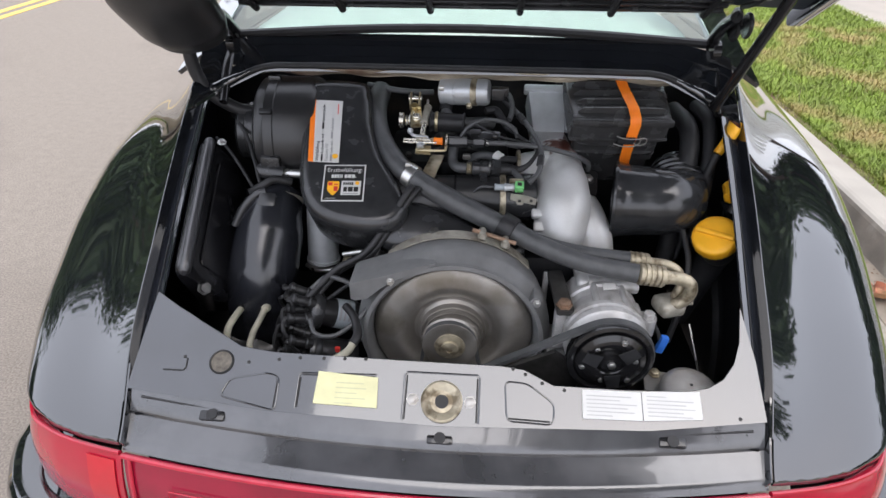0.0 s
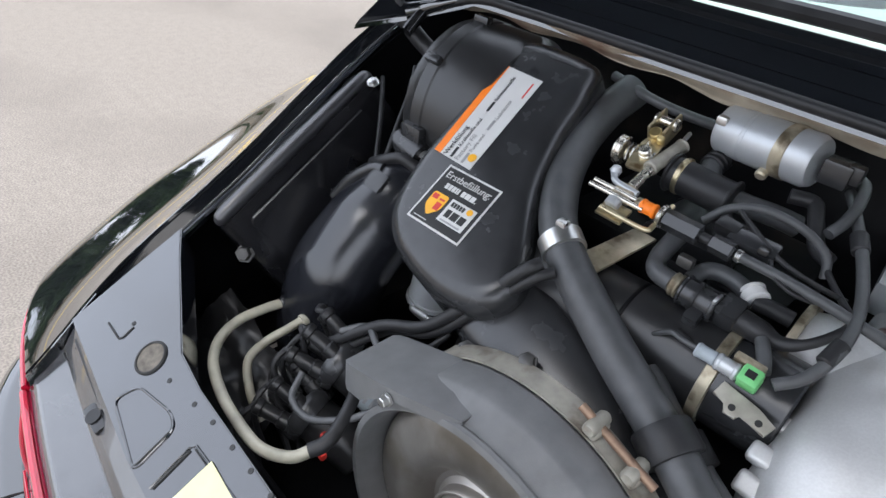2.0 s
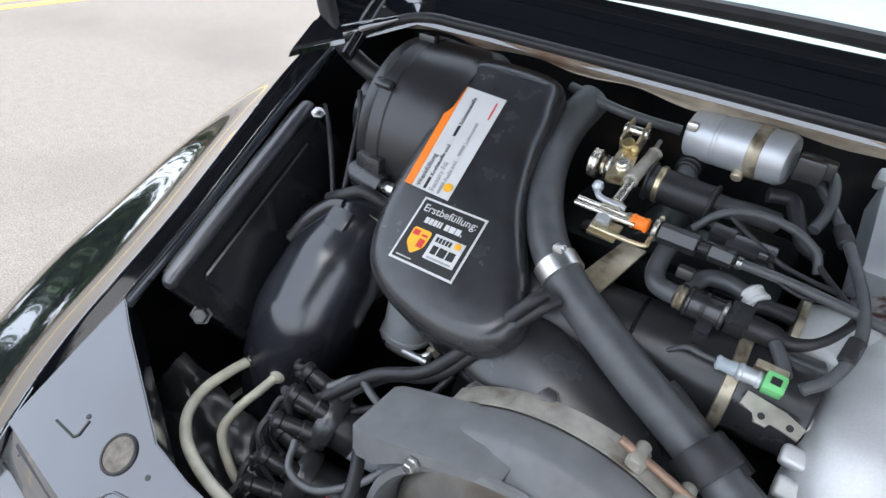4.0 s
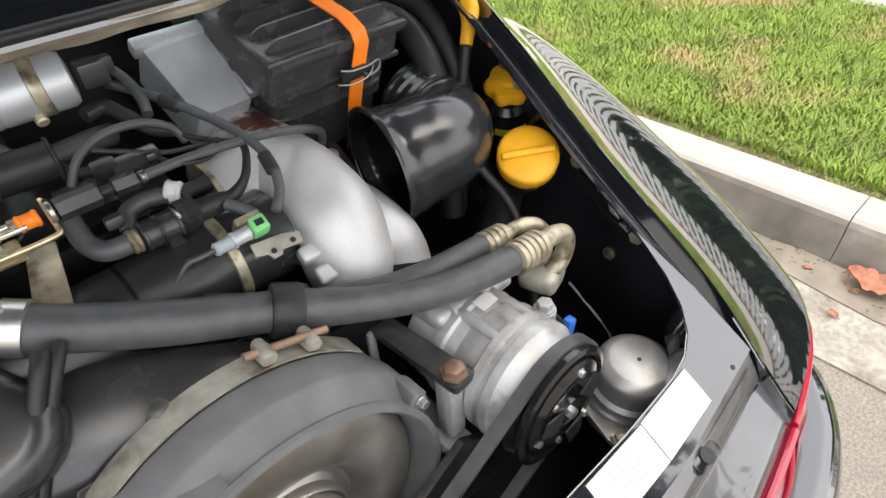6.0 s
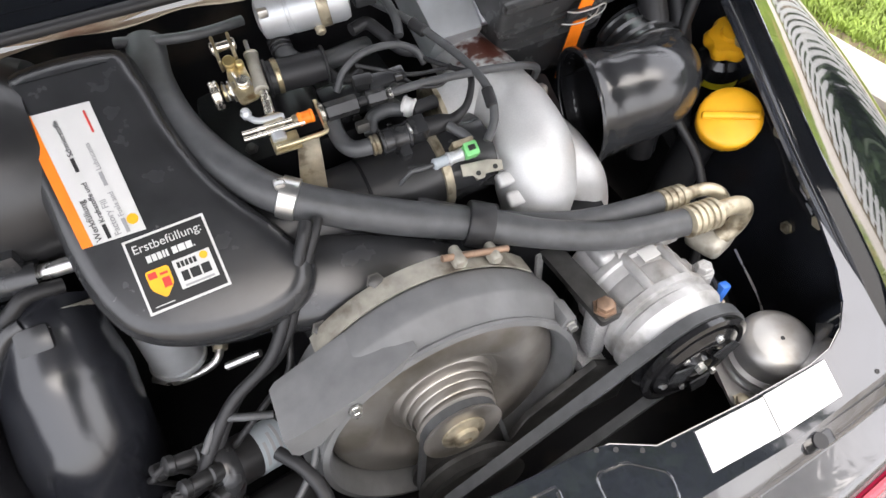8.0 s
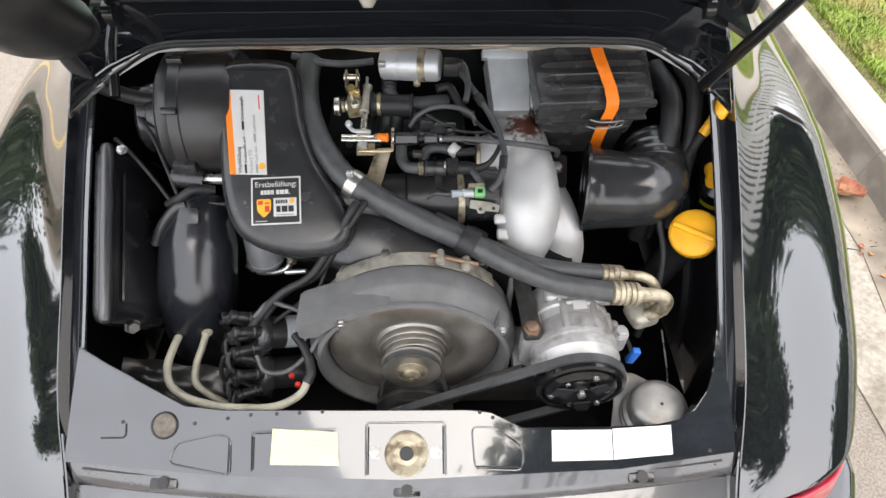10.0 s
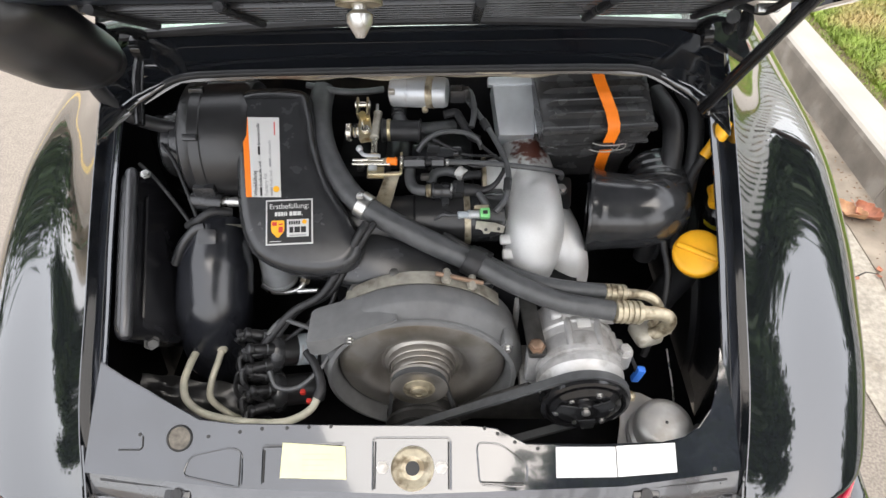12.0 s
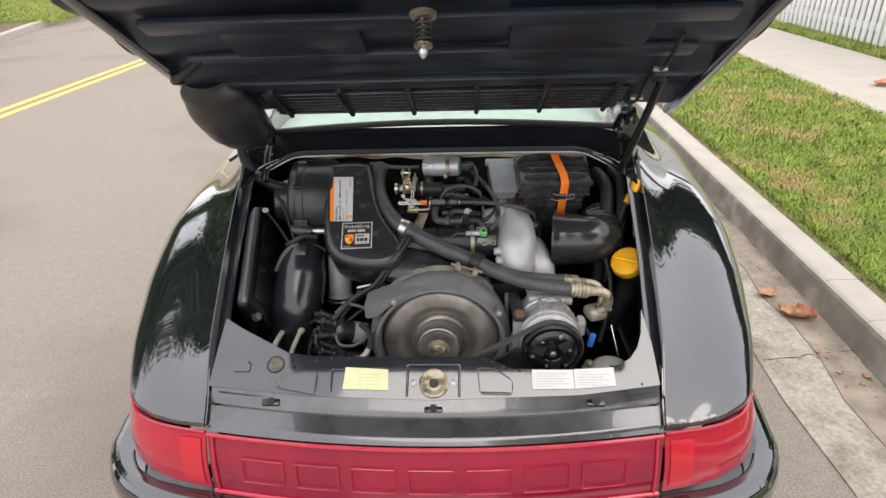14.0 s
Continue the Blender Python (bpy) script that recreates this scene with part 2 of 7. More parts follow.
def bolt(name, at, axis, r, h, mat, parent, label=""):
    bm = bmesh.new()
    revolve(bm, [(r * 1.35, 0), (r * 1.35, h * 0.25), (r, h * 0.25), (r, h * 0.9), (r * 0.85, h)], at, axis, 6)
    return part(name, bm, mat, parent, label)


def lettering(name, text, size, place, mat, parent, label="", align="LEFT"):
    cu = bpy.data.curves.new(name, "FONT")
    cu.body, cu.size, cu.extrude, cu.align_x = text, size, 0.0002, align
    cu.materials.append(mat)
    ob = new(name, cu)
    ob.matrix_world = place
    me = bpy.data.meshes.new_from_object(ob)
    bpy.data.objects.remove(ob)
    flat = new(name, me)
    flat.parent = parent
    flat.matrix_basis = place
    if label:
        tagged(flat, label)
    return flat


def pillow(bm, outline, thick, r, place, n=6, steps=6):
    """A thick plate with a smooth closed outline and an edge rounded by r."""
    p = [Vector(q) for q in outline]
    k = len(p)
    pts = []
    for i in range(k):
        a, b, c, d = (p[(i + s) % k] for s in (-1, 0, 1, 2))
        for j in range(n):
            t = j / n
            pts.append(0.5 * (2 * b + (c - a) * t + (2 * a - 5 * b + 4 * c - d) * t * t + (3 * b - a - 3 * c + d) * t * t * t))
    m = len(pts)
    area = sum(pts[i].x * pts[(i + 1) % m].y - pts[(i + 1) % m].x * pts[i].y for i in range(m))
    inward = []
    for i in range(m):
        d = (pts[(i + 1) % m] - pts[i - 1]).normalized()
        inward.append(Vector((-d.y, d.x)) * (1 if area > 0 else -1))
    loops = [[place @ Vector((q.x, q.y, -thick)) for q in pts]]
    for s in range(steps + 1):
        a = math.pi / 2 * s / steps
        off, h = r * (1 - math.cos(a)), -r + r * math.sin(a)
        loops.append([place @ Vector((q.x + w.x * off, q.y + w.y * off, h)) for q, w in zip(pts, inward)])
    return rings(bm, loops)

# ---- ground ----
ASPHALT = material("asphalt", (0.305, 0.264, 0.221), 0.85, spread=0.09, scale=22.0, bump=0.8, bump_scale=150, fine=0.38, stain=(0.25, 0.215, 0.18), stain_scale=0.7, stain_at=0.58)
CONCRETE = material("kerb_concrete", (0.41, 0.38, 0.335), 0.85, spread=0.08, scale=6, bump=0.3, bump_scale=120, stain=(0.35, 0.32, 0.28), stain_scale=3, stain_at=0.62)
KERB_FACE = material("brown_kerb_face", (0.22, 0.195, 0.165), 0.85, spread=0.3, scale=7, bump=0.35, bump_scale=120, stain=(0.34, 0.31, 0.27), stain_scale=7, stain_at=0.62)
GUTTER = material("gutter_concrete", (0.40, 0.36, 0.30), 0.85, spread=0.16, scale=14, bump=0.7, bump_scale=70, fine=0.3, stain=(0.24, 0.205, 0.16), stain_scale=4.5, stain_at=0.56)
GUTTER_DIRT_SHADE = material("gutter_dirt_shade", (0.25, 0.21, 0.165), 0.8, spread=0.35, scale=9, bump=0.3, bump_scale=90)
SOIL = material("lawn_soil", (0.13, 0.10, 0.055), 0.95, spread=0.5, scale=14, bump=0.5, bump_scale=60, stain=(0.16, 0.11, 0.06), stain_scale=5, stain_at=0.6)
WALK = material("pavement_concrete", (0.42, 0.38, 0.335), 0.85, spread=0.07, scale=4, bump=0.3, bump_scale=90)
LINE = material("yellow_road_paint", (0.75, 0.52, 0.12), 0.7, spread=0.15, scale=8, stain=(0.45, 0.38, 0.22), stain_scale=20, stain_at=0.62)
FENCE = material("white_fence_paint", (0.8, 0.8, 0.78), 0.5, spread=0.04, scale=5)
BLADE = material("grass_blade", (0.235, 0.32, 0.05), 0.6, spread=0.3, scale=6, stain=(0.46, 0.36, 0.15), stain_scale=2.6, stain_at=0.58)
LEAF_RED = material("dry_leaf_red", (0.42, 0.17, 0.10), 0.6, spread=0.35, scale=40)
LEAF_TAN = material("dry_leaf_tan", (0.42, 0.23, 0.12), 0.6, spread=0.3, scale=40)

KERB_X, KERB_TILT = 1.638, 0.0
STREET_Z = -0.065


def kx(y, x=KERB_X):
    return x + KERB_TILT * y


def strip(name, x0, x1, y0, y1, z0, z1, mat, label, kind="structure", n=24, rough=0.0, parent=None):
    """A long slab beside the road that follows the kerb's line."""
    bm = bmesh.new()
    loops = []
    for i in range(n + 1):
        y = y0 + (y1 - y0) * i / n
        w = [noise.noise((y * 3.1, k * 7.0, x0)) * rough for k in range(2)]
        loops.append([(kx(y, x0 + w[0]), y, z0), (kx(y, x1 + w[1]), y, z0), (kx(y, x1 + w[1]), y, z1), (kx(y, x0 + w[0]), y, z1)])
    rings(bm, loops)
    ob = part(name, bm, mat, parent, "", smooth=False)
    return tagged(ob, label, kind=kind) if not parent else ob


bm = bmesh.new()
bmesh.ops.create_grid(bm, x_segments=4, y_segments=4, size=900)
tagged(part("ground", bm, ASPHALT, smooth=False), "pale worn grey-brown asphalt street", kind="structure")
strip("gutter", 1.25, KERB_X, -14, 60, -0.02, 0.006, GUTTER, "pale rough concrete gutter beside the kerb", n=180, rough=0.03)
# brown dirt, with the kerb's soft shade painted into the same strip
strip("gutter_dirt_band", KERB_X - 0.16, KERB_X, -14, 60, -0.02, 0.010, GUTTER_DIRT_SHADE, "brown dirt and painted kerb shade along the gutter", n=300, rough=0.05)
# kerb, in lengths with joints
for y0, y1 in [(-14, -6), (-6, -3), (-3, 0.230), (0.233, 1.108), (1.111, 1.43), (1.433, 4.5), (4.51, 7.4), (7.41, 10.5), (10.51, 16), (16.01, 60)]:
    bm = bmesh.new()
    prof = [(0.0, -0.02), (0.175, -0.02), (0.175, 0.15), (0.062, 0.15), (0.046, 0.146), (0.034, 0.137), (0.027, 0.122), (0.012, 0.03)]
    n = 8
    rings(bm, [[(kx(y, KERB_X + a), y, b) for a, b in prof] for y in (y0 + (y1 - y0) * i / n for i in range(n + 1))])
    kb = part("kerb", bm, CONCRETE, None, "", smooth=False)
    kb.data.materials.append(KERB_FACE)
    # faces turned to the street take the darker brown colour
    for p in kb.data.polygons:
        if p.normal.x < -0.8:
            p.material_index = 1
    tagged(kb, "pale concrete kerb with a darker brown face", kind="structure", group="kerb lengths")
strip("lawn_soil", KERB_X + 0.175, 3.53, -14, 60, -0.02, 0.135, SOIL, "dry soil under the lawn", n=120)
strip("pavement", 3.53, 4.99, -14, 60, -0.02, 0.155, WALK, "pale concrete pavement", n=40)
strip("lawn_soil_behind", 4.99, 40, -14, 60, -0.02, 0.14, SOIL, "soil strip by the fence", n=40)
# double yellow line and the far side of the street
for x in (-5.06, -5.27):
    strip("road_line", x, x + 0.1, -30, 90, -0.002, 0.004, LINE, "worn yellow road marking line", n=10)
FAR = [(-30, -8.6), (5, -8.6), (10.4, -9.0), (15.8, -10.8), (27.3, -14.7), (94, -38)]
for name, x0, x1, z, mat, label in [("far_kerb", -0.2, 0.0, 0.15, CONCRETE, "pale concrete kerb across the street"), ("far_lawn", -40, -0.2, 0.14, SOIL, "lawn across the street")]:
    bm = bmesh.new()
    rings(bm, [[(x + x0, y, -0.02), (x + x1, y, -0.02), (x + x1, y, z), (x + x0, y, z)] for y, x in FAR])
    tagged(part(name, bm, mat, smooth=False), label, kind="structure")


def blades(name, count, x0, x1, y0, y1, z, height, seed, label):
    """Grass blades, each a bent pair of triangles."""
    rng = np.random.default_rng(seed)
    x, y = rng.uniform(x0, x1, count), rng.uniform(y0, y1, count)
    x = x + KERB_TILT * y
    h = height * rng.uniform(0.45, 1.15, count)
    a, lean = rng.uniform(0, 2 * np.pi, count), rng.uniform(0.2, 0.9, count)
    w = rng.uniform(0.0018, 0.0036, count) * (height / 0.045)
    c, s = np.cos(a), np.sin(a)
    v = np.zeros((count, 5, 3))
    for i, (t, side) in enumerate([(0, -1), (0, 1), (0.55, -0.8), (0.55, 0.8), (1, 0)]):
        off = lean * h * t * t
        v[:, i, 0] = x - s * w * side + c * off
        v[:, i, 1] = y + c * w * side + s * off
        v[:, i, 2] = z + h * t * (1 - 0.25 * lean * t)
    base = np.arange(count)[:, None] * 5
    tri = (base[:, None, :] + np.array([[0, 1, 3], [0, 3, 2], [2, 3, 4]])[None]).reshape(-1, 3)
    me = bpy.data.meshes.new(name)
    me.from_pydata(v.reshape(-1, 3), [], tri)
    me.materials.append(BLADE)
    return tagged(new(name, me), label, "grass", kind="stuff")


blades("grass", 6000, KERB_X + 0.17, KERB_X + 0.26, -1.2, 3.2, 0.125, 0.03, 9, "sparse grass at the edge of the lawn")
blades("grass", 150000, KERB_X + 0.235, 3.57, -1.2, 3.2, 0.13, 0.05, 3, "short green lawn grass with yellowing patches")
blades("grass", 90000, KERB_X + 0.22, 3.57, 3.2, 10.0, 0.13, 0.06, 4, "short green lawn grass with yellowing patches")
blades("grass", 30000, 4.99, 5.8, 2.0, 12.0, 0.13, 0.09, 5, "grass strip at the foot of the fence")
blades("grass", 50000, -16.5, -10.0, 14.0, 24.0, 0.12, 0.14, 6, "green lawn across the street")

# white picket fence
fence = thing("picket_fence", "white painted wooden picket fence beside the pavement", "fence")
FX = 5.41
bm = bmesh.new()
slab(bm, [(-0.045, 0), (0.045, 0), (0.045, 0.92), (0, 0.98), (-0.045, 0.92)], 0.02, plane_at((0, 0, 0), (0, 1, 0), (0, 0, 1)), 0.003, 1)
first = part("picket", bm, FENCE, fence, smooth=False)
for i in range(110):
    ob = first if i == 0 else bpy.data.objects.new("picket", first.data)
    if i:
        scene.collection.objects.link(ob)
        ob.parent = fence
    y = -4.0 + i * 0.145
    ob.location = (FX + KERB_TILT * y, y, 0.18)
for z in (0.38, 0.88):
    bm = bmesh.new()
    box(bm, (FX + 0.05 + KERB_TILT * 4, 4.0, z), (0.045, 16.4, 0.09), Matrix.Rotation(-KERB_TILT, 3, "Z"), 0.004, 1)
    part("rail", bm, FENCE, fence, smooth=False)
for i in range(8):
    y = -4.0 + i * 2.28
    bm = bmesh.new()
    box(bm, (FX + 0.09 + KERB_TILT * y, y + 0.07, 0.63), (0.1, 0.1, 1.06), None, 0.006, 1)
    part("post", bm, FENCE, fence, smooth=False)


def dry_leaf(label, at, turn, size, mat, curl, tilt=0.0):
    """A curled dry leaf with a midrib, lying on the ground."""
    bm = bmesh.new()

    def f(u, v):
        s = (v - 0.5) * 2
        w = math.sin(math.pi * min(max(u, 0.02), 0.98)) ** 0.8 * 0.36
        ragged = 1 + 0.18 * math.sin(u * 23) * abs(s)
        return Vector(((u - 0.5), s * w * ragged, curl * (s * s * 0.25 + 0.5 * (u - 0.4) ** 2) + 0.02 * math.sin(u * 9))) * size

    sheet(bm, f, 14, 8)
    solid(bm, 0.0012)
    sweep(bm, [Vector((-0.5, 0, 0.06 * curl + 0.02)) * size, Vector((-0.72, 0.05, 0.1)) * size], 0.0012, 5, smooth=False)
    bmesh.ops.transform(bm, matrix=pose(*at, tilt, 0, turn), verts=bm.verts)
    return tagged(part("dry_leaf", bm, mat), label, "leaf")


dry_leaf("curled red-brown dry leaf in the gutter", (1.575, 1.345, 0.018), -70, 0.11, LEAF_RED, 0.9, 8)
dry_leaf("curled tan dry leaf in the gutter", (1.512, 1.355, 0.016), -60, 0.12, LEAF_TAN, 0.8, -6)
dry_leaf("flat pale tan dry leaf in the gutter", (1.49, 1.535, 0.016), 20, 0.10, LEAF_TAN, 0.5)
dry_leaf("red dry leaf against the kerb", (1.592, 0.107, 0.02), 95, 0.14, LEAF_RED, 0.6)
dry_leaf("small tan dry leaf in the gutter", (1.565, -0.24, 0.014), 60, 0.07, LEAF_TAN, 0.7)
dry_leaf("red-brown dry leaf on the pavement", (4.15, 5.19, 0.17), 30, 0.2, LEAF_RED, 0.5)
for i in range(26):
    y = random.uniform(-0.3, 1.1)
    dry_leaf("scrap of dry brown leaf litter", (kx(y, random.uniform(1.36, 1.62)), y, 0.012), random.uniform(0, 360), random.uniform(0.012, 0.035), random.choice((LEAF_RED, LEAF_TAN)), 0.7)
# fine litter and grit along the kerb
rl = np.random.default_rng(21)
count = 650
cy = rl.uniform(-1.0, 4.0, count)
cx = KERB_X + 0.004 - np.abs(rl.normal(0, 0.07, count)) - 0.004
size = rl.uniform(0.0015, 0.006, count)
turn = rl.uniform(0, 6.28, count)
quad = np.zeros((count, 4, 3))
for i, (a, b1, c1) in enumerate(((-1, -0.4, 0), (0.9, -0.5, 0.25), (1, 0.45, 0), (-0.8, 0.5, 0.35))):
    quad[:, i, 0] = cx + size * (a * np.cos(turn) - b1 * np.sin(turn))
    quad[:, i, 1] = cy + size * (a * np.sin(turn) + b1 * np.cos(turn))
    quad[:, i, 2] = 0.0112 + size * c1
me = bpy.data.meshes.new("leaf_litter")
me.from_pydata(quad.reshape(-1, 3), [], np.arange(count * 4).reshape(-1, 4))
me.materials.append(material("brown_litter", (0.17, 0.105, 0.06), 0.8, spread=0.6, scale=30))
tagged(new("leaf_litter", me), "fine brown leaf litter and grit along the kerb", "litter", kind="stuff")
# crack across the gutter
bm = bmesh.new()
pts = [(1.65 - 0.039 * i, 1.10 - 0.006 * i + 0.018 * noise.noise((i * 0.9, 4, 2)), 0.0095 if i < 4 else 0.0065) for i in range(11)]
sweep(bm, pts, [0.002, 0.003, 0.0018, 0.0028, 0.0015, 0.003, 0.002, 0.0035, 0.0022, 0.0018, 0.001], 5, 2, flat=0.3, smooth=False)
tagged(part("gutter_crack", bm, BAY), "dark crack across the gutter concrete", kind="structure")
# the street lies a little under the origin's level
for ob in list(scene.objects):
    if ob.parent is None and ob.type in ("MESH", "EMPTY"):
        ob.location.z += STREET_Z

# ---- car body ----
RED_LENS = bpy.data.materials.new("red_lens")
RED_LENS.use_nodes = True
_b = RED_LENS.node_tree.nodes["Principled BSDF"]
_b.inputs["Base Color"].default_value = (0.42, 0.008, 0.03, 1)
_b.inputs["Roughness"].default_value = 0.12
_b.inputs["Coat Weight"].default_value = 0.8
_b.inputs["Coat Roughness"].default_value = 0.02
RED_BRIGHT = material("bright_red_lens", (0.52, 0.012, 0.025), 0.15, coat=0.8, spread=0.08, scale=20)
RED_DEEP = material("deep_red_lens", (0.27, 0.006, 0.03), 0.16, coat=0.8, spread=0.25, scale=5)
RED_EDGE = material("red_lens_edge", (0.46, 0.02, 0.045), 0.2, coat=0.6, spread=0.1)
GLASS = glassy("window_glass", (0.72, 0.85, 0.80), 0.0, 1.0)

car = thing("car", "black two-door sports car with its engine lid raised, seen from behind", "car")

# half-width and height of the rear wing's widest line, and height and place of its inner edge, by y
WING_X = [(-0.02, 0.605), (0.03, 0.625), (0.06, 0.660), (0.12, 0.723), (0.20, 0.755), (0.30, 0.790), (0.50, 0.840), (0.70, 0.874), (1.2, 0.90), (2.6, 0.88)]
WING_Z = [(-0.02, 0.509), (0.06, 0.510), (0.12, 0.52), (0.30, 0.572), (0.50, 0.605), (0.80, 0.635), (1.4, 0.655), (2.6, 0.655)]
EDGE_X = [(-0.02, 0.508), (0.05, 0.510), (0.12, 0.520), (0.2, 0.535), (0.40, 0.555), (0.60, 0.555), (0.8, 0.58), (1.2, 0.60), (2.6, 0.62)]
EDGE_Z = [(-0.02, 0.505), (0.04, 0.517), (0.09, 0.560), (0.12, 0.588), (0.20, 0.640), (0.38, 0.735), (0.57, 0.875), (0.68, 0.930), (0.85, 0.965), (1.2, 1.0), (2.6, 0.98)]


def smooth_table(table, y):
    return sum(lerp_table(table, y + 0.01 * d) * (8 - abs(d)) for d in range(-7, 8)) / 64


# the wing's section from its inner edge to its widest line, as shares of width and drop: hollow, then a crown
SECTION_FRONT = [(0, 0), (0.14, 0.170), (0.33, 0.355), (0.58, 0.498), (0.80, 0.617), (0.935, 0.777), (0.985, 0.91), (1, 1)]
SECTION_REAR = [(0, 0), (0.2, 0.27), (0.4, 0.47), (0.6, 0.58), (0.8, 0.69), (0.93, 0.82), (0.985, 0.92), (1, 1)]


def section(table, a):
    """A smooth curve through the table's points, even in a."""
    p = [Vector(q) for q in table]
    p = [2 * p[0] - p[1]] + p + [2 * p[-1] - p[-2]]
    n = len(table) - 1
    k = min(int(a * n), n - 1)
    w = a * n - k
    p0, p1, p2, p3 = p[k:k + 4]
    return (p0 * (1 - w) ** 3 + p1 * (3 * w ** 3 - 6 * w * w + 4) + p2 * (3 * w + 3 * w * w - 3 * w ** 3 + 1) + p3 * w ** 3) / 6


def wing_point(side, y, a):
    """a from 0 at the inner edge to 1 at the widest line, to 2 at the sill."""
    xi, zi, xo, zo = (smooth_table(t, y) for t in (EDGE_X, EDGE_Z, WING_X, WING_Z))
    if a <= 1:
        w = min(max((y - 0.05) / 0.35, 0), 1)
        w = w * w * (3 - 2 * w)
        f = section(SECTION_REAR, a) * (1 - w) + section(SECTION_FRONT, a) * w
        x, z = xi + (xo - xi) * f[0], zi - (zi - zo) * f[1]
    else:
        t = a - 1
        x, z = xo - 0.05 * t * t, zo - (zo - 0.2) * t
    return Vector((side * x, y, z))


TAIL_Y, TAIL_Z = 0.046, -0.051


def light_y(x):
    """How far back the tail stands at a half-width x."""
    x = abs(x) / 1.047
    return TAIL_Y + sum(tail_curve(abs(x + 0.006 * d)) * (4 - abs(d)) for d in range(-3, 4)) / 16


def tail_curve(x):
    if x < 0.485:
        return -0.045 + 0.045 * (x / 0.485) ** 2
    return lerp_table([(0.485, 0.0), (0.56, 0.016), (0.62, 0.036), (0.67, 0.066), (0.70, 0.10), (0.725, 0.16)], x)


def tail_plan(x):
    """The tail's line seen from above, for x over zero, and the way out of it."""
    d = 0.004
    t = Vector((2 * d, light_y(x + d) - light_y(x - d)))
    n = Vector((t.y, -t.x)).normalized()
    return Vector((x, light_y(x))), n


for side in (-1, 1):
    bm = bmesh.new()

    def skin(u, v):
        y = 0.03 + 2.47 * u ** 1.5
        a = v * 1.4 if v < 0.714 else 1 + (v - 0.714) * 3.5
        p = wing_point(side, y, a)
        # the tail end follows the lamps' curve
        lim = light_y(p.x) + 0.004
        if p.y < lim:
            p.y = lim
        return p

    sheet(bm, skin, 150, 80)
    # the lamps' band below the paint is left open
    kill = [f for f in bm.faces if f.calc_center_median().z < 0.500 and f.calc_center_median().y < 0.2]
    bmesh.ops.delete(bm, geom=kill, context="FACES")
    solid(bm, 0.004)
    part("rear_wing", bm, PAINT, car, "gloss black paint reflecting fence and sky")
    # inner flank down to the rail, with the bright sealed flange
    bm = bmesh.new()
    prof = [(0.0, 0.0), (-0.003, -0.014), (-0.006, -0.026), (-0.014, -0.030), (-0.026, -0.030)]

    def flank(u, v):
        y = 0.10 + 0.62 * u
        i = v * (len(prof) - 1)
        k = min(int(i), len(prof) - 2)
        w = i - k
        dx, dz = (prof[k][j] * (1 - w) + prof[k + 1][j] * w for j in (0, 1))
        return Vector((side * (smooth_table(EDGE_X, y) + dx), y, smooth_table(EDGE_Z, y) + dz))

    sheet(bm, flank, 30, 8)
    solid(bm, 0.002)
    part("flank_channel", bm, PAINT, car)
    bm = bmesh.new()
    sheet(bm, lambda u, v: Vector((side * (smooth_table(EDGE_X, 0.105 + 0.575 * u) - 0.007 - 0.032 * v), 0.105 + 0.575 * u, smooth_table(EDGE_Z, 0.105 + 0.575 * u) - 0.025 + 0.019 * v + 0.0015 * math.sin(math.pi * v))), 40, 6)
    solid(bm, 0.004)
    rail = part("rail_flange", bm, PAINT_WORN, car, "gloss black rail along the lid opening")
    bm = bmesh.new()
    sweep(bm, [(side * (smooth_table(EDGE_X, y) - 0.027), y, smooth_table(EDGE_Z, y) - 0.0112) for y in (0.11, 0.2, 0.3, 0.4, 0.5, 0.6, 0.67)], 0.0011, 6, 4)
    part("sealed_seam", bm, BLACK_INK, rail, "thin dark sealed seam")
    bm = bmesh.new()
    sheet(bm, lambda u, v: Vector((side * (smooth_table(EDGE_X, 0.05 + 0.10 * u) - 0.003 - 0.006 * v), 0.05 + 0.10 * u, smooth_table(EDGE_Z, 0.05 + 0.10 * u) - 0.001 - (0.012 + 0.06 * u) * v)), 8, 4)
    solid(bm, 0.003)
    part("wing_end", bm, PAINT, car)
    # lamp
    bm = bmesh.new()

    def lamp(u, v):
        x = 0.510 + 0.239 * u
        p, n = tail_plan(x)
        ztop = lerp_table([(0.508, 0.510), (0.63, 0.506), (0.753, 0.510)], x)
        zlow = lerp_table([(0.508, 0.362), (0.63, 0.366), (0.753, 0.380)], x)
        p = p + n * (0.008 * math.sin(math.pi * v) + 0.026 * (1 - v))
        return Vector((side * p.x, p.y, zlow + (ztop - zlow) * v))

    sheet(bm, lamp, 40, 12)
    solid(bm, 0.004)
    lamp_ob = part("tail_lamp", bm, RED_LENS, car, "red wrap-around tail lamp lens")
    for x0, x1, mat in ((0.522, 0.575, RED_BRIGHT),):
        bm = bmesh.new()

        def inset(u, v, x0=x0, x1=x1):
            p = lamp((x0 + (x1 - x0) * u - 0.510) / 0.239, 0.1 + 0.8 * v)
            return p + Vector((0, -0.003, 0))

        sheet(bm, inset, 6, 4)
        solid(bm, 0.001)
        part("lens_section", bm, mat, lamp_ob)
    bm = bmesh.new()
    sweep(bm, [lamp(u, 1.0) + Vector((0, -0.002, 0.001)) for u in (0, 0.2, 0.4, 0.6, 0.8, 1)], 0.004, 8, 4)
    part("lens_rim", bm, RED_LENS, lamp_ob)

# reflector between the lamps
bm = bmesh.new()


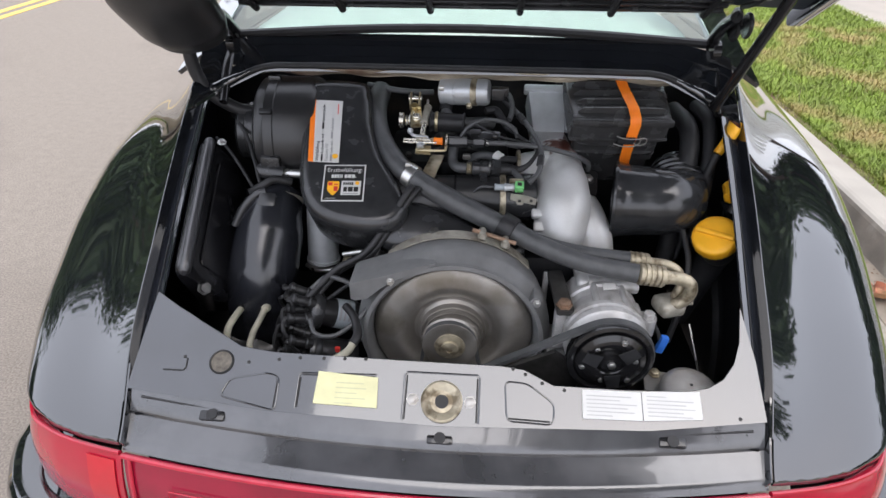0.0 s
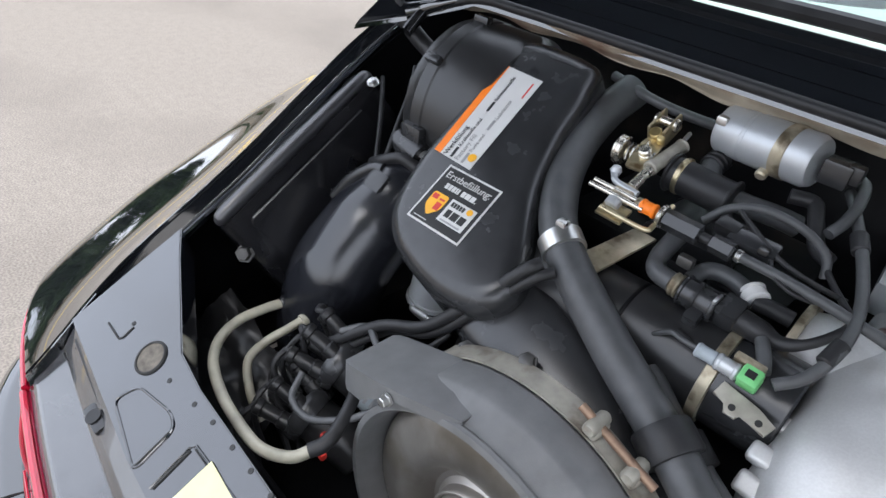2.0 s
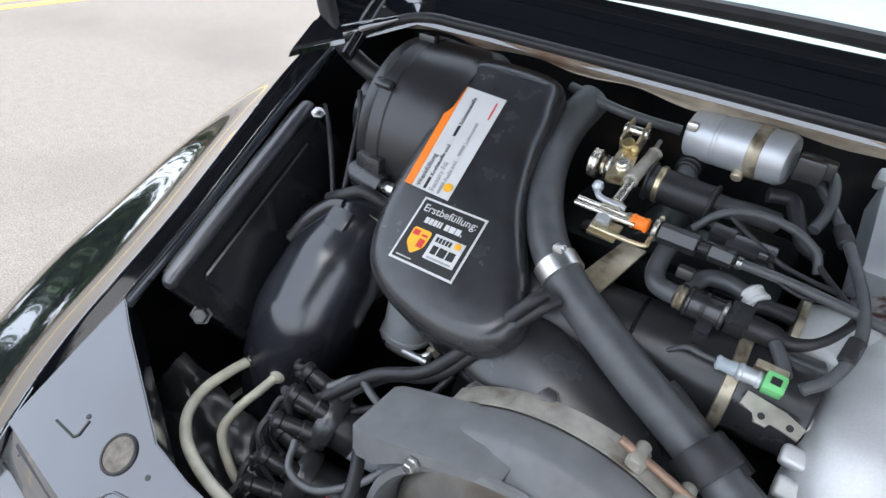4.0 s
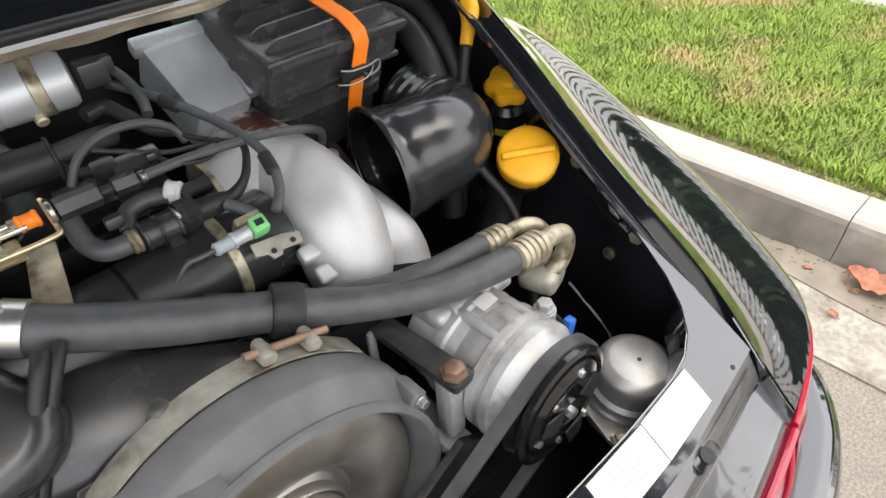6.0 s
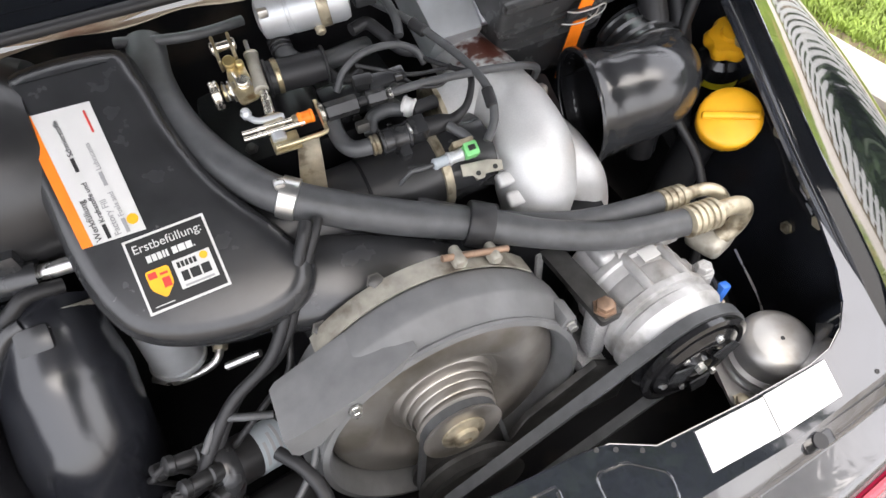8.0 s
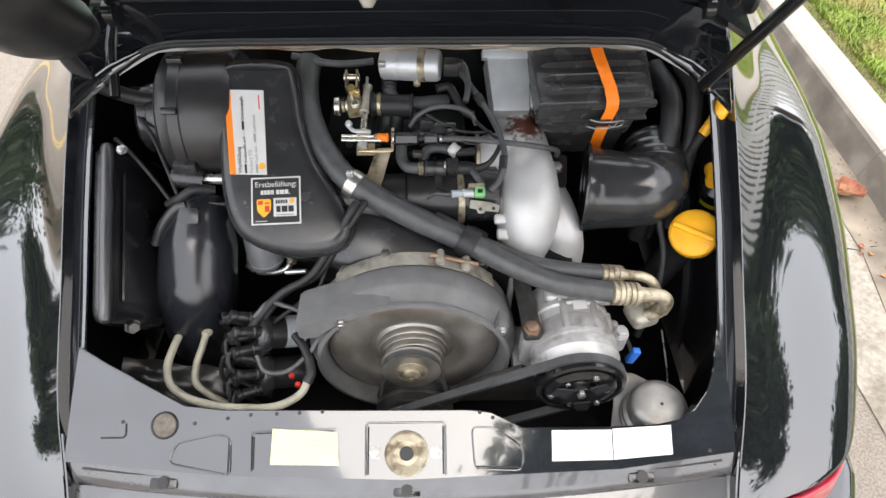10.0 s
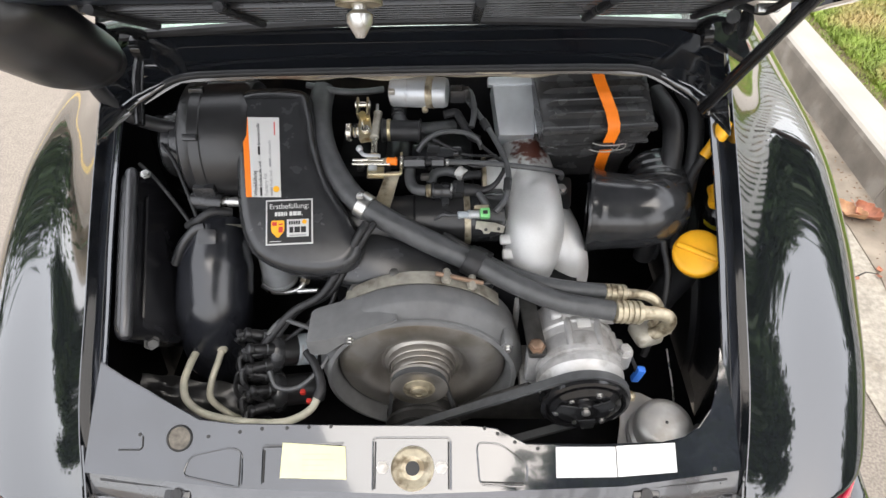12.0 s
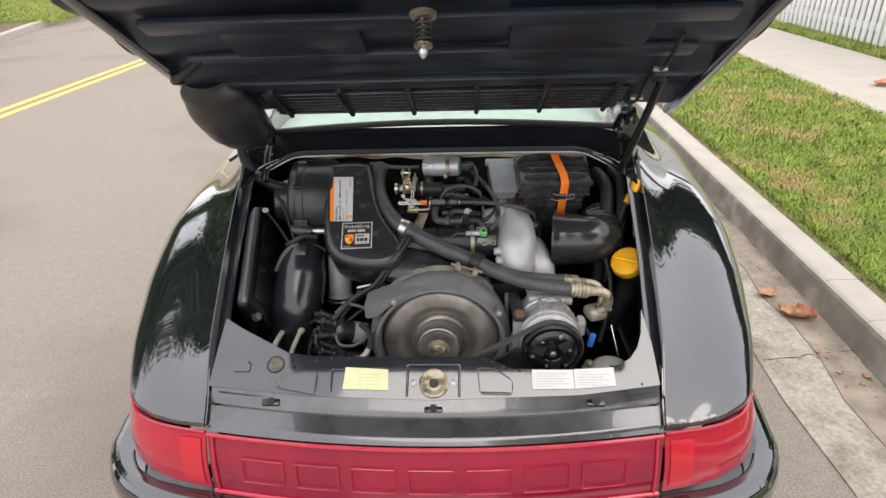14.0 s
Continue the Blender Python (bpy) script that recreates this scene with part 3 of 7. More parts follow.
def reflector(u, v, x0=-0.506, x1=0.506, z0=0.360, z1=0.507, push=0.0):
    x = x0 + (x1 - x0) * u
    return Vector((x, light_y(x) - 0.008 * math.sin(math.pi * v) - push - 0.026 * (1 - v), z0 + (z1 - z0) * v))


sheet(bm, reflector, 40, 8)
solid(bm, 0.005)
refl = part("reflector", bm, RED_DEEP, car, "deep red full-width reflector panel with raised outline letters")
bm = bmesh.new()
sweep(bm, [reflector(u / 20, 1.0, push=0.004) for u in range(21)], 0.005, 8, 2)
sweep(bm, [reflector(u / 20, 0.0, push=0.003) for u in range(21)], 0.006, 8, 2)
for u in (0.012, 0.988):
    sweep(bm, [reflector(u, v / 6, push=0.003) for v in range(7)], 0.0035, 8, 2)
part("reflector_rim", bm, RED_EDGE, refl, "brighter red moulded rim")
# raised plain outline shapes where the maker's lettering stands
for k in range(7):
    c = (-0.378 + 0.126 * k) / 1.012 + 0.5
    w = 0.048 / 1.012
    bm = bmesh.new()
    loop = [reflector(c + dx * w, 0.5 + dz * 0.2, push=0.006) for dx, dz in ((-1, -1), (0, -1), (1, -1), (1, 0), (1, 1), (0, 1), (-1, 1), (-1, 0), (-1, -1))]
    sweep(bm, loop, 0.0014, 6, smooth=False)
    part("raised_outline", bm, RED_LENS, refl)

# bumper
bm = bmesh.new()


line = [tail_plan(0.752 * i / 40)[0] for i in range(41)] + [Vector(q) for q in ((0.760, 0.24), (0.770, 0.31), (0.782, 0.41), (0.790, 0.52))]
BUMPER_PROFILE = [(-0.01, 0.346), (0.015, 0.354), (0.035, 0.361), (0.050, 0.363), (0.062, 0.359), (0.071, 0.350), (0.076, 0.338), (0.079, 0.320), (0.079, 0.26), (0.066, 0.15)]


def bumper(u, v):
    """u runs along the tail from side to side, v over the profile from the lamps outwards and down."""
    s = (u - 0.5) * 2 * (len(line) - 1)
    side, s = (1 if s >= 0 else -1), abs(s)
    k = min(int(s), len(line) - 2)
    w = s - k
    p = line[k] * (1 - w) + line[k + 1] * w
    t = line[min(k + 2, len(line) - 1)] - line[max(k - 1, 0)]
    if k < 1:
        t = Vector((1, 0))
    n = Vector((t.y, -t.x)).normalized()
    i = v * (len(BUMPER_PROFILE) - 1)
    j = min(int(i), len(BUMPER_PROFILE) - 2)
    f = i - j
    out, z = (BUMPER_PROFILE[j][c] * (1 - f) + BUMPER_PROFILE[j + 1][c] * f for c in (0, 1))
    p = p + n * (out * 1.25)
    return Vector((side * p.x, p.y, z))


sheet(bm, bumper, 176, 36)
solid(bm, 0.004)
part("bumper", bm, PAINT, car, "black painted rear bumper")
for side in (-1, 1):
    bm = bmesh.new()
    u = 0.5 + side * 0.5 * 25.5 / (len(line) - 1)
    sweep(bm, [bumper(u, v / 12) + Vector((0, -0.001, 0.001)) for v in range(11)], 0.0014, 6, 2)
    part("bumper_seam", bm, BLACK_INK, car)

# lid seal ledge behind the panel: plastic trim, rubber seal with clips
bm = bmesh.new()


def ledge(u, v):
    x = -0.508 + 1.016 * u
    y0, y1 = light_y(x) + 0.004, 0.092 + 0.028 * (x / 0.508) ** 2
    prof = [(0.0, 0.511), (0.12, 0.521), (0.25, 0.522), (0.66, 0.528), (0.68, 0.534), (0.9, 0.549), (1.0, 0.556)]
    i = v * (len(prof) - 1)
    k = min(int(i), len(prof) - 2)
    w = i - k
    t, z = (prof[k][j] * (1 - w) + prof[k + 1][j] * w for j in (0, 1))
    z += (0.592 + 0.60 * (y1 - 0.13) - 0.003 - 0.556) * t
    return Vector((x, y0 + (y1 - y0) * t, z))


sheet(bm, ledge, 30, 12)
solid(bm, 0.003)
part("tail_trim", bm, BUMPER_TOP, car, "scuffed dark plastic trim above the reflector")
bm = bmesh.new()
sweep(bm, [(x, 0.086 + 0.026 * (x / 0.5) ** 2, 0.5545 + 0.017 * (x / 0.5) ** 2) for x in (-0.49, -0.35, -0.2, 0, 0.2, 0.35, 0.49)], 0.0025, 10, 4)
part("lid_seal", bm, RUBBER, car, "black rubber lid seal")
for x in (-0.365, 0.005, 0.365):
    bm = bmesh.new()
    box(bm, (x, 0.078 + 0.025 * (x / 0.5) ** 2, 0.548 + 0.015 * (x / 0.5) ** 2), (0.042, 0.016, 0.012), Matrix.Rotation(0.4, 3, "X"), 0.004)
    part("seal_clip", bm, GLOSS, car)
    bm = bmesh.new()
    revolve(bm, [(0.009, 0), (0.009, 0.002), (0.006, 0.002)], (x, 0.076 + 0.025 * (x / 0.5) ** 2, 0.554 + 0.015 * (x / 0.5) ** 2), (0, -0.4, 1), 14)
    part("seal_stud", bm, RUBBER, car)

# lock panel
SLOPE = 0.60
PANEL = plane_at((0, 0.13, 0.592), (1, 0, 0), (0, 1, SLOPE))
LEN = math.hypot(1, SLOPE)


def pv(y):
    return (y - 0.13) * LEN


outline = [(-0.508, 0.262), (-0.465, 0.240), (-0.392, 0.208), (-0.338, 0.184), (-0.28, 0.178), (-0.07, 0.1755), (0.10, 0.1745), (0.135, 0.171), (0.183, 0.151), (0.30, 0.150), (0.395, 0.153), (0.428, 0.159), (0.453, 0.172), (0.473, 0.194), (0.487, 0.226), (0.497, 0.278), (0.508, 0.200), (0.510, 0.118), (0.33, 0.098), (0.0, 0.088), (-0.28, 0.096), (-0.515, 0.116), (-0.512, 0.200)]
bm = bmesh.new()
slab(bm, [(x, pv(y)) for x, y in outline], 0.004, PANEL)
panel = part("lock_panel", bm, PAINT_WORN, car, "black painted sheet-metal lock panel", smooth=False)
# turned-down front flange
bm = bmesh.new()
edge = [(x, y) for x, y in outline[:14]]


def flange(u, v):
    i = u * (len(edge) - 1)
    k = min(int(i), len(edge) - 2)
    w = i - k
    x, y = (edge[k][j] * (1 - w) + edge[k + 1][j] * w for j in (0, 1))
    return Vector((x, y + 0.002 + 0.012 * v, 0.592 + SLOPE * (y - 0.13) - 0.001 - 0.05 * v))


sheet(bm, flange, 52, 3)
solid(bm, 0.002)
part("panel_flange", bm, PAINT_WORN, panel)
# pressings, slots and holes of the panel
def pressing(pts, r=0.0035, mat=PAINT, name="pressing", closed=False):
    bm = bmesh.new()
    q = [PANEL @ Vector((x, pv(y), 0.0005)) for x, y in pts]
    if closed:
        q.append(q[0])
    for a, b2 in zip(q, q[1:]):
        sweep(bm, [a, b2], r, 8, smooth=False, flat=1.0)
    return part(name, bm, mat, panel)


def plate(name, pts, mat, lift=0.001, thick=0.0015, label="", parent=None, bevel=0.0):
    bm = bmesh.new()
    slab(bm, [(x, pv(y)) for x, y in pts], thick, PANEL @ Matrix.Translation((0, 0, lift)), bevel)
    return part(name, bm, mat, parent or panel, label, smooth=False)


# pressed plate round the latch, two sunk fields with rounded rims, stamped frames
pressing([(-0.057, 0.094), (-0.0575, 0.156), (-0.054, 0.160), (0.061, 0.160), (0.0645, 0.156), (0.0645, 0.094)], 0.0016, PAINT_WORN)
for x in (-0.057, 0.0645):
    pressing([(x - math.copysign(0.0035, x), 0.155), (x - math.copysign(0.0035, x), 0.095)], 0.0013, BLACK_INK, "slot")
for field in ([(0.105, 0.154), (0.142, 0.152), (0.184, 0.126), (0.181, 0.098), (0.109, 0.100)], [(-0.357, 0.112), (-0.346, 0.137), (-0.284, 0.148), (-0.264, 0.143), (-0.262, 0.096)]):
    rim = rounded(field, 0.010, 4)
    pressing(rim, 0.0014, PAINT_WORN, closed=True)
    centre = [sum(q[j] for q in field) / 5 for j in (0, 1)]
    plate("sunk_field", rounded([(x * 0.93 + 0.07 * centre[0], y * 0.92 + 0.08 * centre[1]) for x, y in field], 0.008, 3), PAINT_WORN, 0.0004, 0.0008)
pressing([(-0.266, 0.097), (-0.266, 0.140)], 0.0012, BLACK_INK, "slot")
pressing([(0.111, 0.1035), (0.176, 0.102)], 0.0014, BLACK_INK, "slot")
pressing([(-0.231, 0.101), (-0.232, 0.146), (-0.228, 0.1505), (-0.104, 0.1535)], 0.0013, PAINT_WORN)
pressing([(-0.2285, 0.103), (-0.2290, 0.144)], 0.0017, BLACK_INK, "slot")
pressing([(-0.226, 0.1480), (-0.106, 0.1505)], 0.0009, BLACK_INK, "slot")
pressing([(-0.462, 0.145), (-0.428, 0.145), (-0.424, 0.149), (-0.425, 0.163)], 0.0013, BLACK_INK, "slot")
for x, y in [(-0.235, 0.172), (-0.195, 0.173), (-0.16, 0.174), (-0.125, 0.175), (-0.27, 0.168), (-0.32, 0.162), (0.118, 0.172), (0.138, 0.165), (0.165, 0.154), (0.20, 0.146), (0.47, 0.12), (-0.43, 0.165)]:
    bm = bmesh.new()
    revolve(bm, [(0.003, -0.0004), (0.003, 0.0006)], PANEL @ Vector((x, pv(y), 0)), PANEL.col[2].to_3d(), 10)
    part("hole", bm, BLACK_INK, panel)
bm = bmesh.new()
revolve(bm, [(0.0175, 0.0004), (0.0175, 0.0014), (0.010, 0.0012), (0.004, 0.0012)], PANEL @ Vector((-0.366, pv(0.160), 0)), PANEL.col[2].to_3d(), 28)
hole = part("drain_hole", bm, TAN_DIRT, panel, "round hole showing dirty tan metal behind")
bm = bmesh.new()
revolve(bm, [(0.0173, 0.0), (0.0178, 0.0026), (0.0192, 0.0030), (0.0208, 0.0016), (0.0210, 0.0)], PANEL @ Vector((-0.366, pv(0.160), 0)), PANEL.col[2].to_3d(), 36, cap=False)
part("hole_rim", bm, BLACK_INK, hole)
# latch
latch = thing("lid_latch", "round brass-coloured lid latch cup with two bolts", "latch")
lc = PANEL @ Vector((0.005, pv(0.121), 0.001))
nrm = PANEL.col[2].to_3d()
bm = bmesh.new()
revolve(bm, [(0.0335, 0), (0.0335, 0.004), (0.030, 0.0065), (0.026, 0.004), (0.020, 0.001), (0.013, -0.002)], lc, nrm, 40)
part("cup", bm, BRASS_DIRTY, latch)
bm = bmesh.new()
revolve(bm, [(0.011, 0.0), (0.011, 0.002)], lc, nrm, 20)
part("keyhole", bm, BLACK_INK, latch)
for x in (-0.042, 0.050):
    bolt("bolt", PANEL @ Vector((x, pv(0.122), 0.0)), nrm, 0.0075, 0.005, CAP_STEEL, latch)
# labels on the panel
def label_sheet(name, pts, mat, text):
    bm = bmesh.new()
    slab(bm, [(x, pv(y)) for x, y in pts], 0.0012, PANEL @ Matrix.Translation((0, 0, 0.0022)))
    return tagged(part(name, bm, mat, smooth=False), text, "label")


yl = label_sheet("service_label", [(-0.202, 0.109), (-0.098, 0.107), (-0.101, 0.149), (-0.200, 0.154)], LABEL_YELLOW, "pale yellow rectangular label with faint grey print")
wl1 = label_sheet("emission_label", [(0.227, 0.109), (0.320, 0.110), (0.320, 0.148), (0.228, 0.148)], WHITE, "white rectangular label with faint grey print on the lock panel")
wl2 = label_sheet("emission_label", [(0.3215, 0.110), (0.412, 0.116), (0.412, 0.153), (0.3215, 0.149)], WHITE, "white rectangular label with faint grey print on the lock panel")
for k in range(5):
    bm = bmesh.new()
    w = (0.045, 0.05, 0.035, 0.05, 0.03)[k]
    slab(bm, [(-0.168, pv(0.140 - 0.007 * k)), (-0.168 + w, pv(0.140 - 0.007 * k)), (-0.168 + w, pv(0.1385 - 0.007 * k)), (-0.168, pv(0.1385 - 0.007 * k))], 0.0003, PANEL @ Matrix.Translation((0, 0, 0.0026)))
    part("print_bar", bm, material("faint_print", (0.5, 0.5, 0.32), 0.5, spread=0.05) if k == 0 else bpy.data.materials["faint_print"], yl, smooth=False)

PALE_INK = material("pale_grey_print", (0.42, 0.42, 0.41), 0.5, spread=0.05)
for lab, x0, y0, widths in ((wl1, 0.234, 0.141, (0.070, 0.052, 0.078, 0.064, 0.074, 0.040)), (wl2, 0.3285, 0.144, (0.030, 0.072, 0.060, 0.074, 0.055, 0.068))):
    for k, w in enumerate(widths):
        y = y0 - 0.0052 * k
        bm = bmesh.new()
        slab(bm, [(x0, pv(y)), (x0 + w, pv(y)), (x0 + w, pv(y - 0.0014)), (x0, pv(y - 0.0014))], 0.0003, PANEL @ Matrix.Translation((0, 0, 0.0026)))
        part("print_bar", bm, PALE_INK, lab, smooth=False)

# bay walls and floor
def flare(y, v):
    """Half-width of the bay between its rail (v 0) and its floor (v 1): the inner wing bulges out under the rail."""
    return smooth_table(EDGE_X, y) - 0.012 + 0.062 * (1 - (1 - v) ** 6) * min(max((y - 0.17) / 0.25, 0.1), 1)


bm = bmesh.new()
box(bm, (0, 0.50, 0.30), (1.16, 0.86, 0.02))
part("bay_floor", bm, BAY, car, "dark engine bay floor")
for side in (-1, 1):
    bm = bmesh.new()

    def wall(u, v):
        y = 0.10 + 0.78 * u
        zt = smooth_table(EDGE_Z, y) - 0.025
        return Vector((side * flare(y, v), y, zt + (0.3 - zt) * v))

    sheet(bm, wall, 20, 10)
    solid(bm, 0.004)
    # right wall takes the colour lifted for sheen; the left stays near black
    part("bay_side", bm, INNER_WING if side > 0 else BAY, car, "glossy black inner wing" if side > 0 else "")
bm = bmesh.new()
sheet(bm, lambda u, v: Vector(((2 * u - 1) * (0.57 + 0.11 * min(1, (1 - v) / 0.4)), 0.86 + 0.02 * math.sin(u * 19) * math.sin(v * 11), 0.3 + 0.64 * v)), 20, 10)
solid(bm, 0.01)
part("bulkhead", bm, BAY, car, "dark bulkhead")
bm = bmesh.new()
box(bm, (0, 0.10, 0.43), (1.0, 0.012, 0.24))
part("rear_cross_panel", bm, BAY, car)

# bolts on the right inner wing, and silver outlines drawn for pale reflections
def inner_wing(y, z):
    zt = smooth_table(EDGE_Z, y) - 0.025
    v = (zt - z) / (zt - 0.3)
    return Vector((flare(y, v) - 0.007, y, z))


for y, z in ((0.418, 0.692), (0.297, 0.638), (0.52, 0.78), (0.35, 0.56)):
    bolt("wing_bolt", inner_wing(y, z), (-1, 0, 0.1), 0.008, 0.005, BRASS_DIRTY, car)
for y, z, k in ((0.368, 0.676, 0), (0.340, 0.655, 1), (0.322, 0.637, 2)):
    bm = bmesh.new()
    pts = [[(-0.009, -0.006), (0.006, -0.007), (0.009, 0.004), (0.002, 0.007), (-0.007, 0.005), (-0.009, -0.006)], [(-0.009, -0.009), (0.009, -0.009), (0.009, 0.009), (-0.009, 0.009), (-0.009, -0.009), (0.009, 0.009), (-0.009, 0.009), (0.009, -0.009)], [(-0.008, -0.003), (0.008, 0.0), (-0.006, 0.004)]][k]
    for (a, b1), (c, d) in zip(pts, pts[1:]):
        rod(bm, inner_wing(y + a, z + b1), inner_wing(y + c, z + d), 0.0012, 6)
    part("mirrored_mark", bm, SILVER_EDGE, car)

# cowl between the opening and the rear window
LIP = [(0, 0.664), (0.3, 0.662), (0.42, 0.654), (0.48, 0.630), (0.515, 0.59), (0.53, 0.55)]
bm = bmesh.new()


def cowl(u, v):
    x = -0.53 + 1.06 * u
    y0 = lerp_table(LIP, abs(x))
    prof = [(0.0, -0.018), (0.0015, -0.012), (0.004, -0.008), (0.022, 0.0105), (0.0226, 0.0085), (0.041, 0.0275), (0.0416, 0.0255), (0.0585, 0.0445), (0.062, 0.0385)]
    i = v * (len(prof) - 1)
    k = min(int(i), len(prof) - 2)
    w = i - k
    dy, dz = (prof[k][j] * (1 - w) + prof[k + 1][j] * w for j in (0, 1))
    z = 0.967 - 0.05 * max(abs(x) - 0.40, 0) / 0.12 * (1 - min(dy / 0.1, 1))
    z0 = smooth_table(EDGE_Z, y0) if abs(x) > 0.5 else z
    return Vector((x, y0 + dy + (0.664 - y0) * min(dy / 0.1, 1), max(z, z0 - 0.02) + dz))


sheet(bm, cowl, 50, 32)
solid(bm, 0.003)
part("cowl", bm, PAINT, car, "ridged gloss black cowl under the rear window")
bm = bmesh.new()
sweep(bm, [(x, lerp_table(LIP, abs(x)) + 0.002, 0.960 - 0.05 * max(abs(x) - 0.40, 0) / 0.12) for x in [-0.46 + 0.04 * i for i in range(24)]], 0.0065, 10, 3)
part("cowl_seal", bm, RUBBER, car, "black rubber seal along the cowl lip")
for side in (-1, 1):
    bm = bmesh.new()
    sweep(bm, [(side * x, lerp_table(LIP, x) + 0.001, 0.962 - 0.05 * (x - 0.40) / 0.12 * (x > 0.40)) for x in (0.42, 0.44, 0.46, 0.48, 0.495)], [0.003, 0.006, 0.009, 0.011, 0.012], 12, 5)
    part("rolled_corner", bm, PAINT, car)
bm = bmesh.new()


def pad(u, v):
    x = -0.47 + 0.94 * u
    return Vector((x, 0.669 + 0.02 * v + 0.012 * noise.noise((x * 7, v * 2, 5)), 0.957 - 0.032 * v * (0.65 + 0.5 * noise.noise((x * 9, 0, 2)))))


sheet(bm, pad, 90, 6)
solid(bm, 0.006)
part("insulation", bm, INSULATION, car, "frayed tan insulation under the cowl edge")
# rear window, roof pillars
bm = bmesh.new()
WIN = plane_at((0, 0.731, 1.004), (1, 0, 0), (0, 0.88, 0.47))
sheet(bm, lambda u, v: WIN @ Vector(((u - 0.5) * (1.02 - 0.22 * v), 0.62 * v, 0.03 * math.sin(math.pi * u))), 16, 8)
solid(bm, 0.004)
win = part("rear_window", bm, GLASS, car, "pale green tinted rear window glass")
win.visible_shadow = False
# shelf added under the glass, pale to give the window its bright strip
bm = bmesh.new()
sheet(bm, lambda u, v: Vector((-0.5 + u, 0.800 + 0.55 * v, 0.972 + 0.02 * math.sin(9 * u) * math.sin(5 * v))), 12, 8)
solid(bm, 0.01)
part("window_fill_shelf", bm, material("pale_shelf_fill", (0.52, 0.56, 0.53), 0.9, spread=0.1, scale=30, bump=0.3, bump_scale=200), car, "pale shelf added behind the glass to brighten the window")
bm = bmesh.new()
sweep(bm, [WIN @ Vector(((u - 0.5) * 1.04, -0.006, 0.03 * math.sin(math.pi * u))) for u in [i / 12 for i in range(13)]], 0.009, 8, 3)
part("window_seal", bm, RUBBER, win)
bm = bmesh.new()
sweep(bm, [(-0.13, 1.25, 0.95), (-0.13, 1.27, 1.06), (-0.13, 1.28, 1.13)], [0.09, 0.08, 0.05], 16, 5, flat=0.6)
part("headrest", bm, PLASTIC_DULL, car)
for side in (-1, 1):
    bm = bmesh.new()
    sheet(bm, lambda u, v: Vector((side * (0.52 + 0.10 * v - 0.10 * u), 0.72 + 0.7 * u, 0.985 + 0.33 * u - 0.06 * v)), 10, 4)
    solid(bm, 0.01)
    part("rear_pillar", bm, PAINT, car)
bm = bmesh.new()
box(bm, (0, 1.9, 1.27), (0.92, 1.0, 0.03), None, 0.012)
part("roof", bm, PAINT, car)
# wheels, mostly hidden
for side in (-1, 1):
    bm = bmesh.new()
    revolve(bm, [(0.2, -0.1), (0.30, -0.1), (0.315, -0.08), (0.315, 0.08), (0.30, 0.1), (0.2, 0.1)], (side * 0.69, 0.78, 0.25), (side, 0, 0), 32)
    wheel = part("wheel", bm, RUBBER, car, "black tyre")
    bm = bmesh.new()
    revolve(bm, [(0.2, -0.05), (0.2, 0.08), (0.15, 0.05), (0.05, 0.06)], (side * 0.69, 0.78, 0.25), (side, 0, 0), 24)
    part("rim", bm, STEEL, wheel)

# ---- engine lid, open ----
lid = thing("engine_lid", "raised black engine lid showing its ribbed underside", "engine lid")
HINGE = Vector((0.03, 0.72, 1.026))
LID = plane_at(HINGE, (1, 0, 0), (0, -math.cos(radians(32)), math.sin(radians(32))))
# in the lid's frame: x across, y from the hinge to the free edge, z towards the ground is minus
bm = bmesh.new()
sheet(bm, lambda u, v: LID @ Vector(((u - 0.5) * (1.17 + 0.09 * v), 0.10 + 0.78 * v, -0.055 - 0.03 * math.sin(math.pi * u) * 1.0)), 24, 16)
solid(bm, 0.004)
part("lid_skin", bm, PAINT, lid, "gloss black outer skin")
bm = bmesh.new()
sheet(bm, lambda u, v: LID @ Vector(((u - 0.5) * (1.16 + 0.09 * v), 0.14 + 0.72 * v, 0.0 - 0.02 * math.sin(math.pi * u) + 0.008 * math.sin(v * 25) * (0.2 < v < 0.95))), 24, 40)
solid(bm, 0.006)
part("lid_inner_panel", bm, LID_BLACK, lid, "black pressed inner panel")
for k in range(7):
    y = 0.155 + 0.022 * k
    bm = bmesh.new()
    box(bm, LID @ Vector((0, y, 0.012)), (0.86, 0.010, 0.014), LID.to_3x3(), 0.003)
    part("grille_slat", bm, PLASTIC, lid)
for x in (-0.40, -0.24, -0.08, 0.08, 0.24, 0.40):
    bm = bmesh.new()
    sweep(bm, [LID @ Vector((x, y, 0.020)) for y in (0.145, 0.19, 0.25, 0.32)], 0.007, 8, 3)
    part("grille_rib", bm, PLASTIC, lid)
for y, w in ((0.33, 1.0), (0.48, 1.02), (0.63, 1.06), (0.80, 1.14)):
    bm = bmesh.new()
    box(bm, LID @ Vector((0, y, 0.006)), (w, 0.045, 0.016), LID.to_3x3(), 0.006)
    part("cross_rib", bm, LID_BLACK, lid)
for x in (-0.585, 0.585):
    bm = bmesh.new()
    box(bm, LID @ Vector((x, 0.47, 0.0)), (0.03, 0.78, 0.03), LID.to_3x3(), 0.008)
    part("side_rail", bm, PAINT, lid)
bm = bmesh.new()
box(bm, LID @ Vector((0, 0.865, -0.02)), (1.24, 0.022, 0.05), LID.to_3x3(), 0.008)
part("free_edge", bm, PAINT, lid)
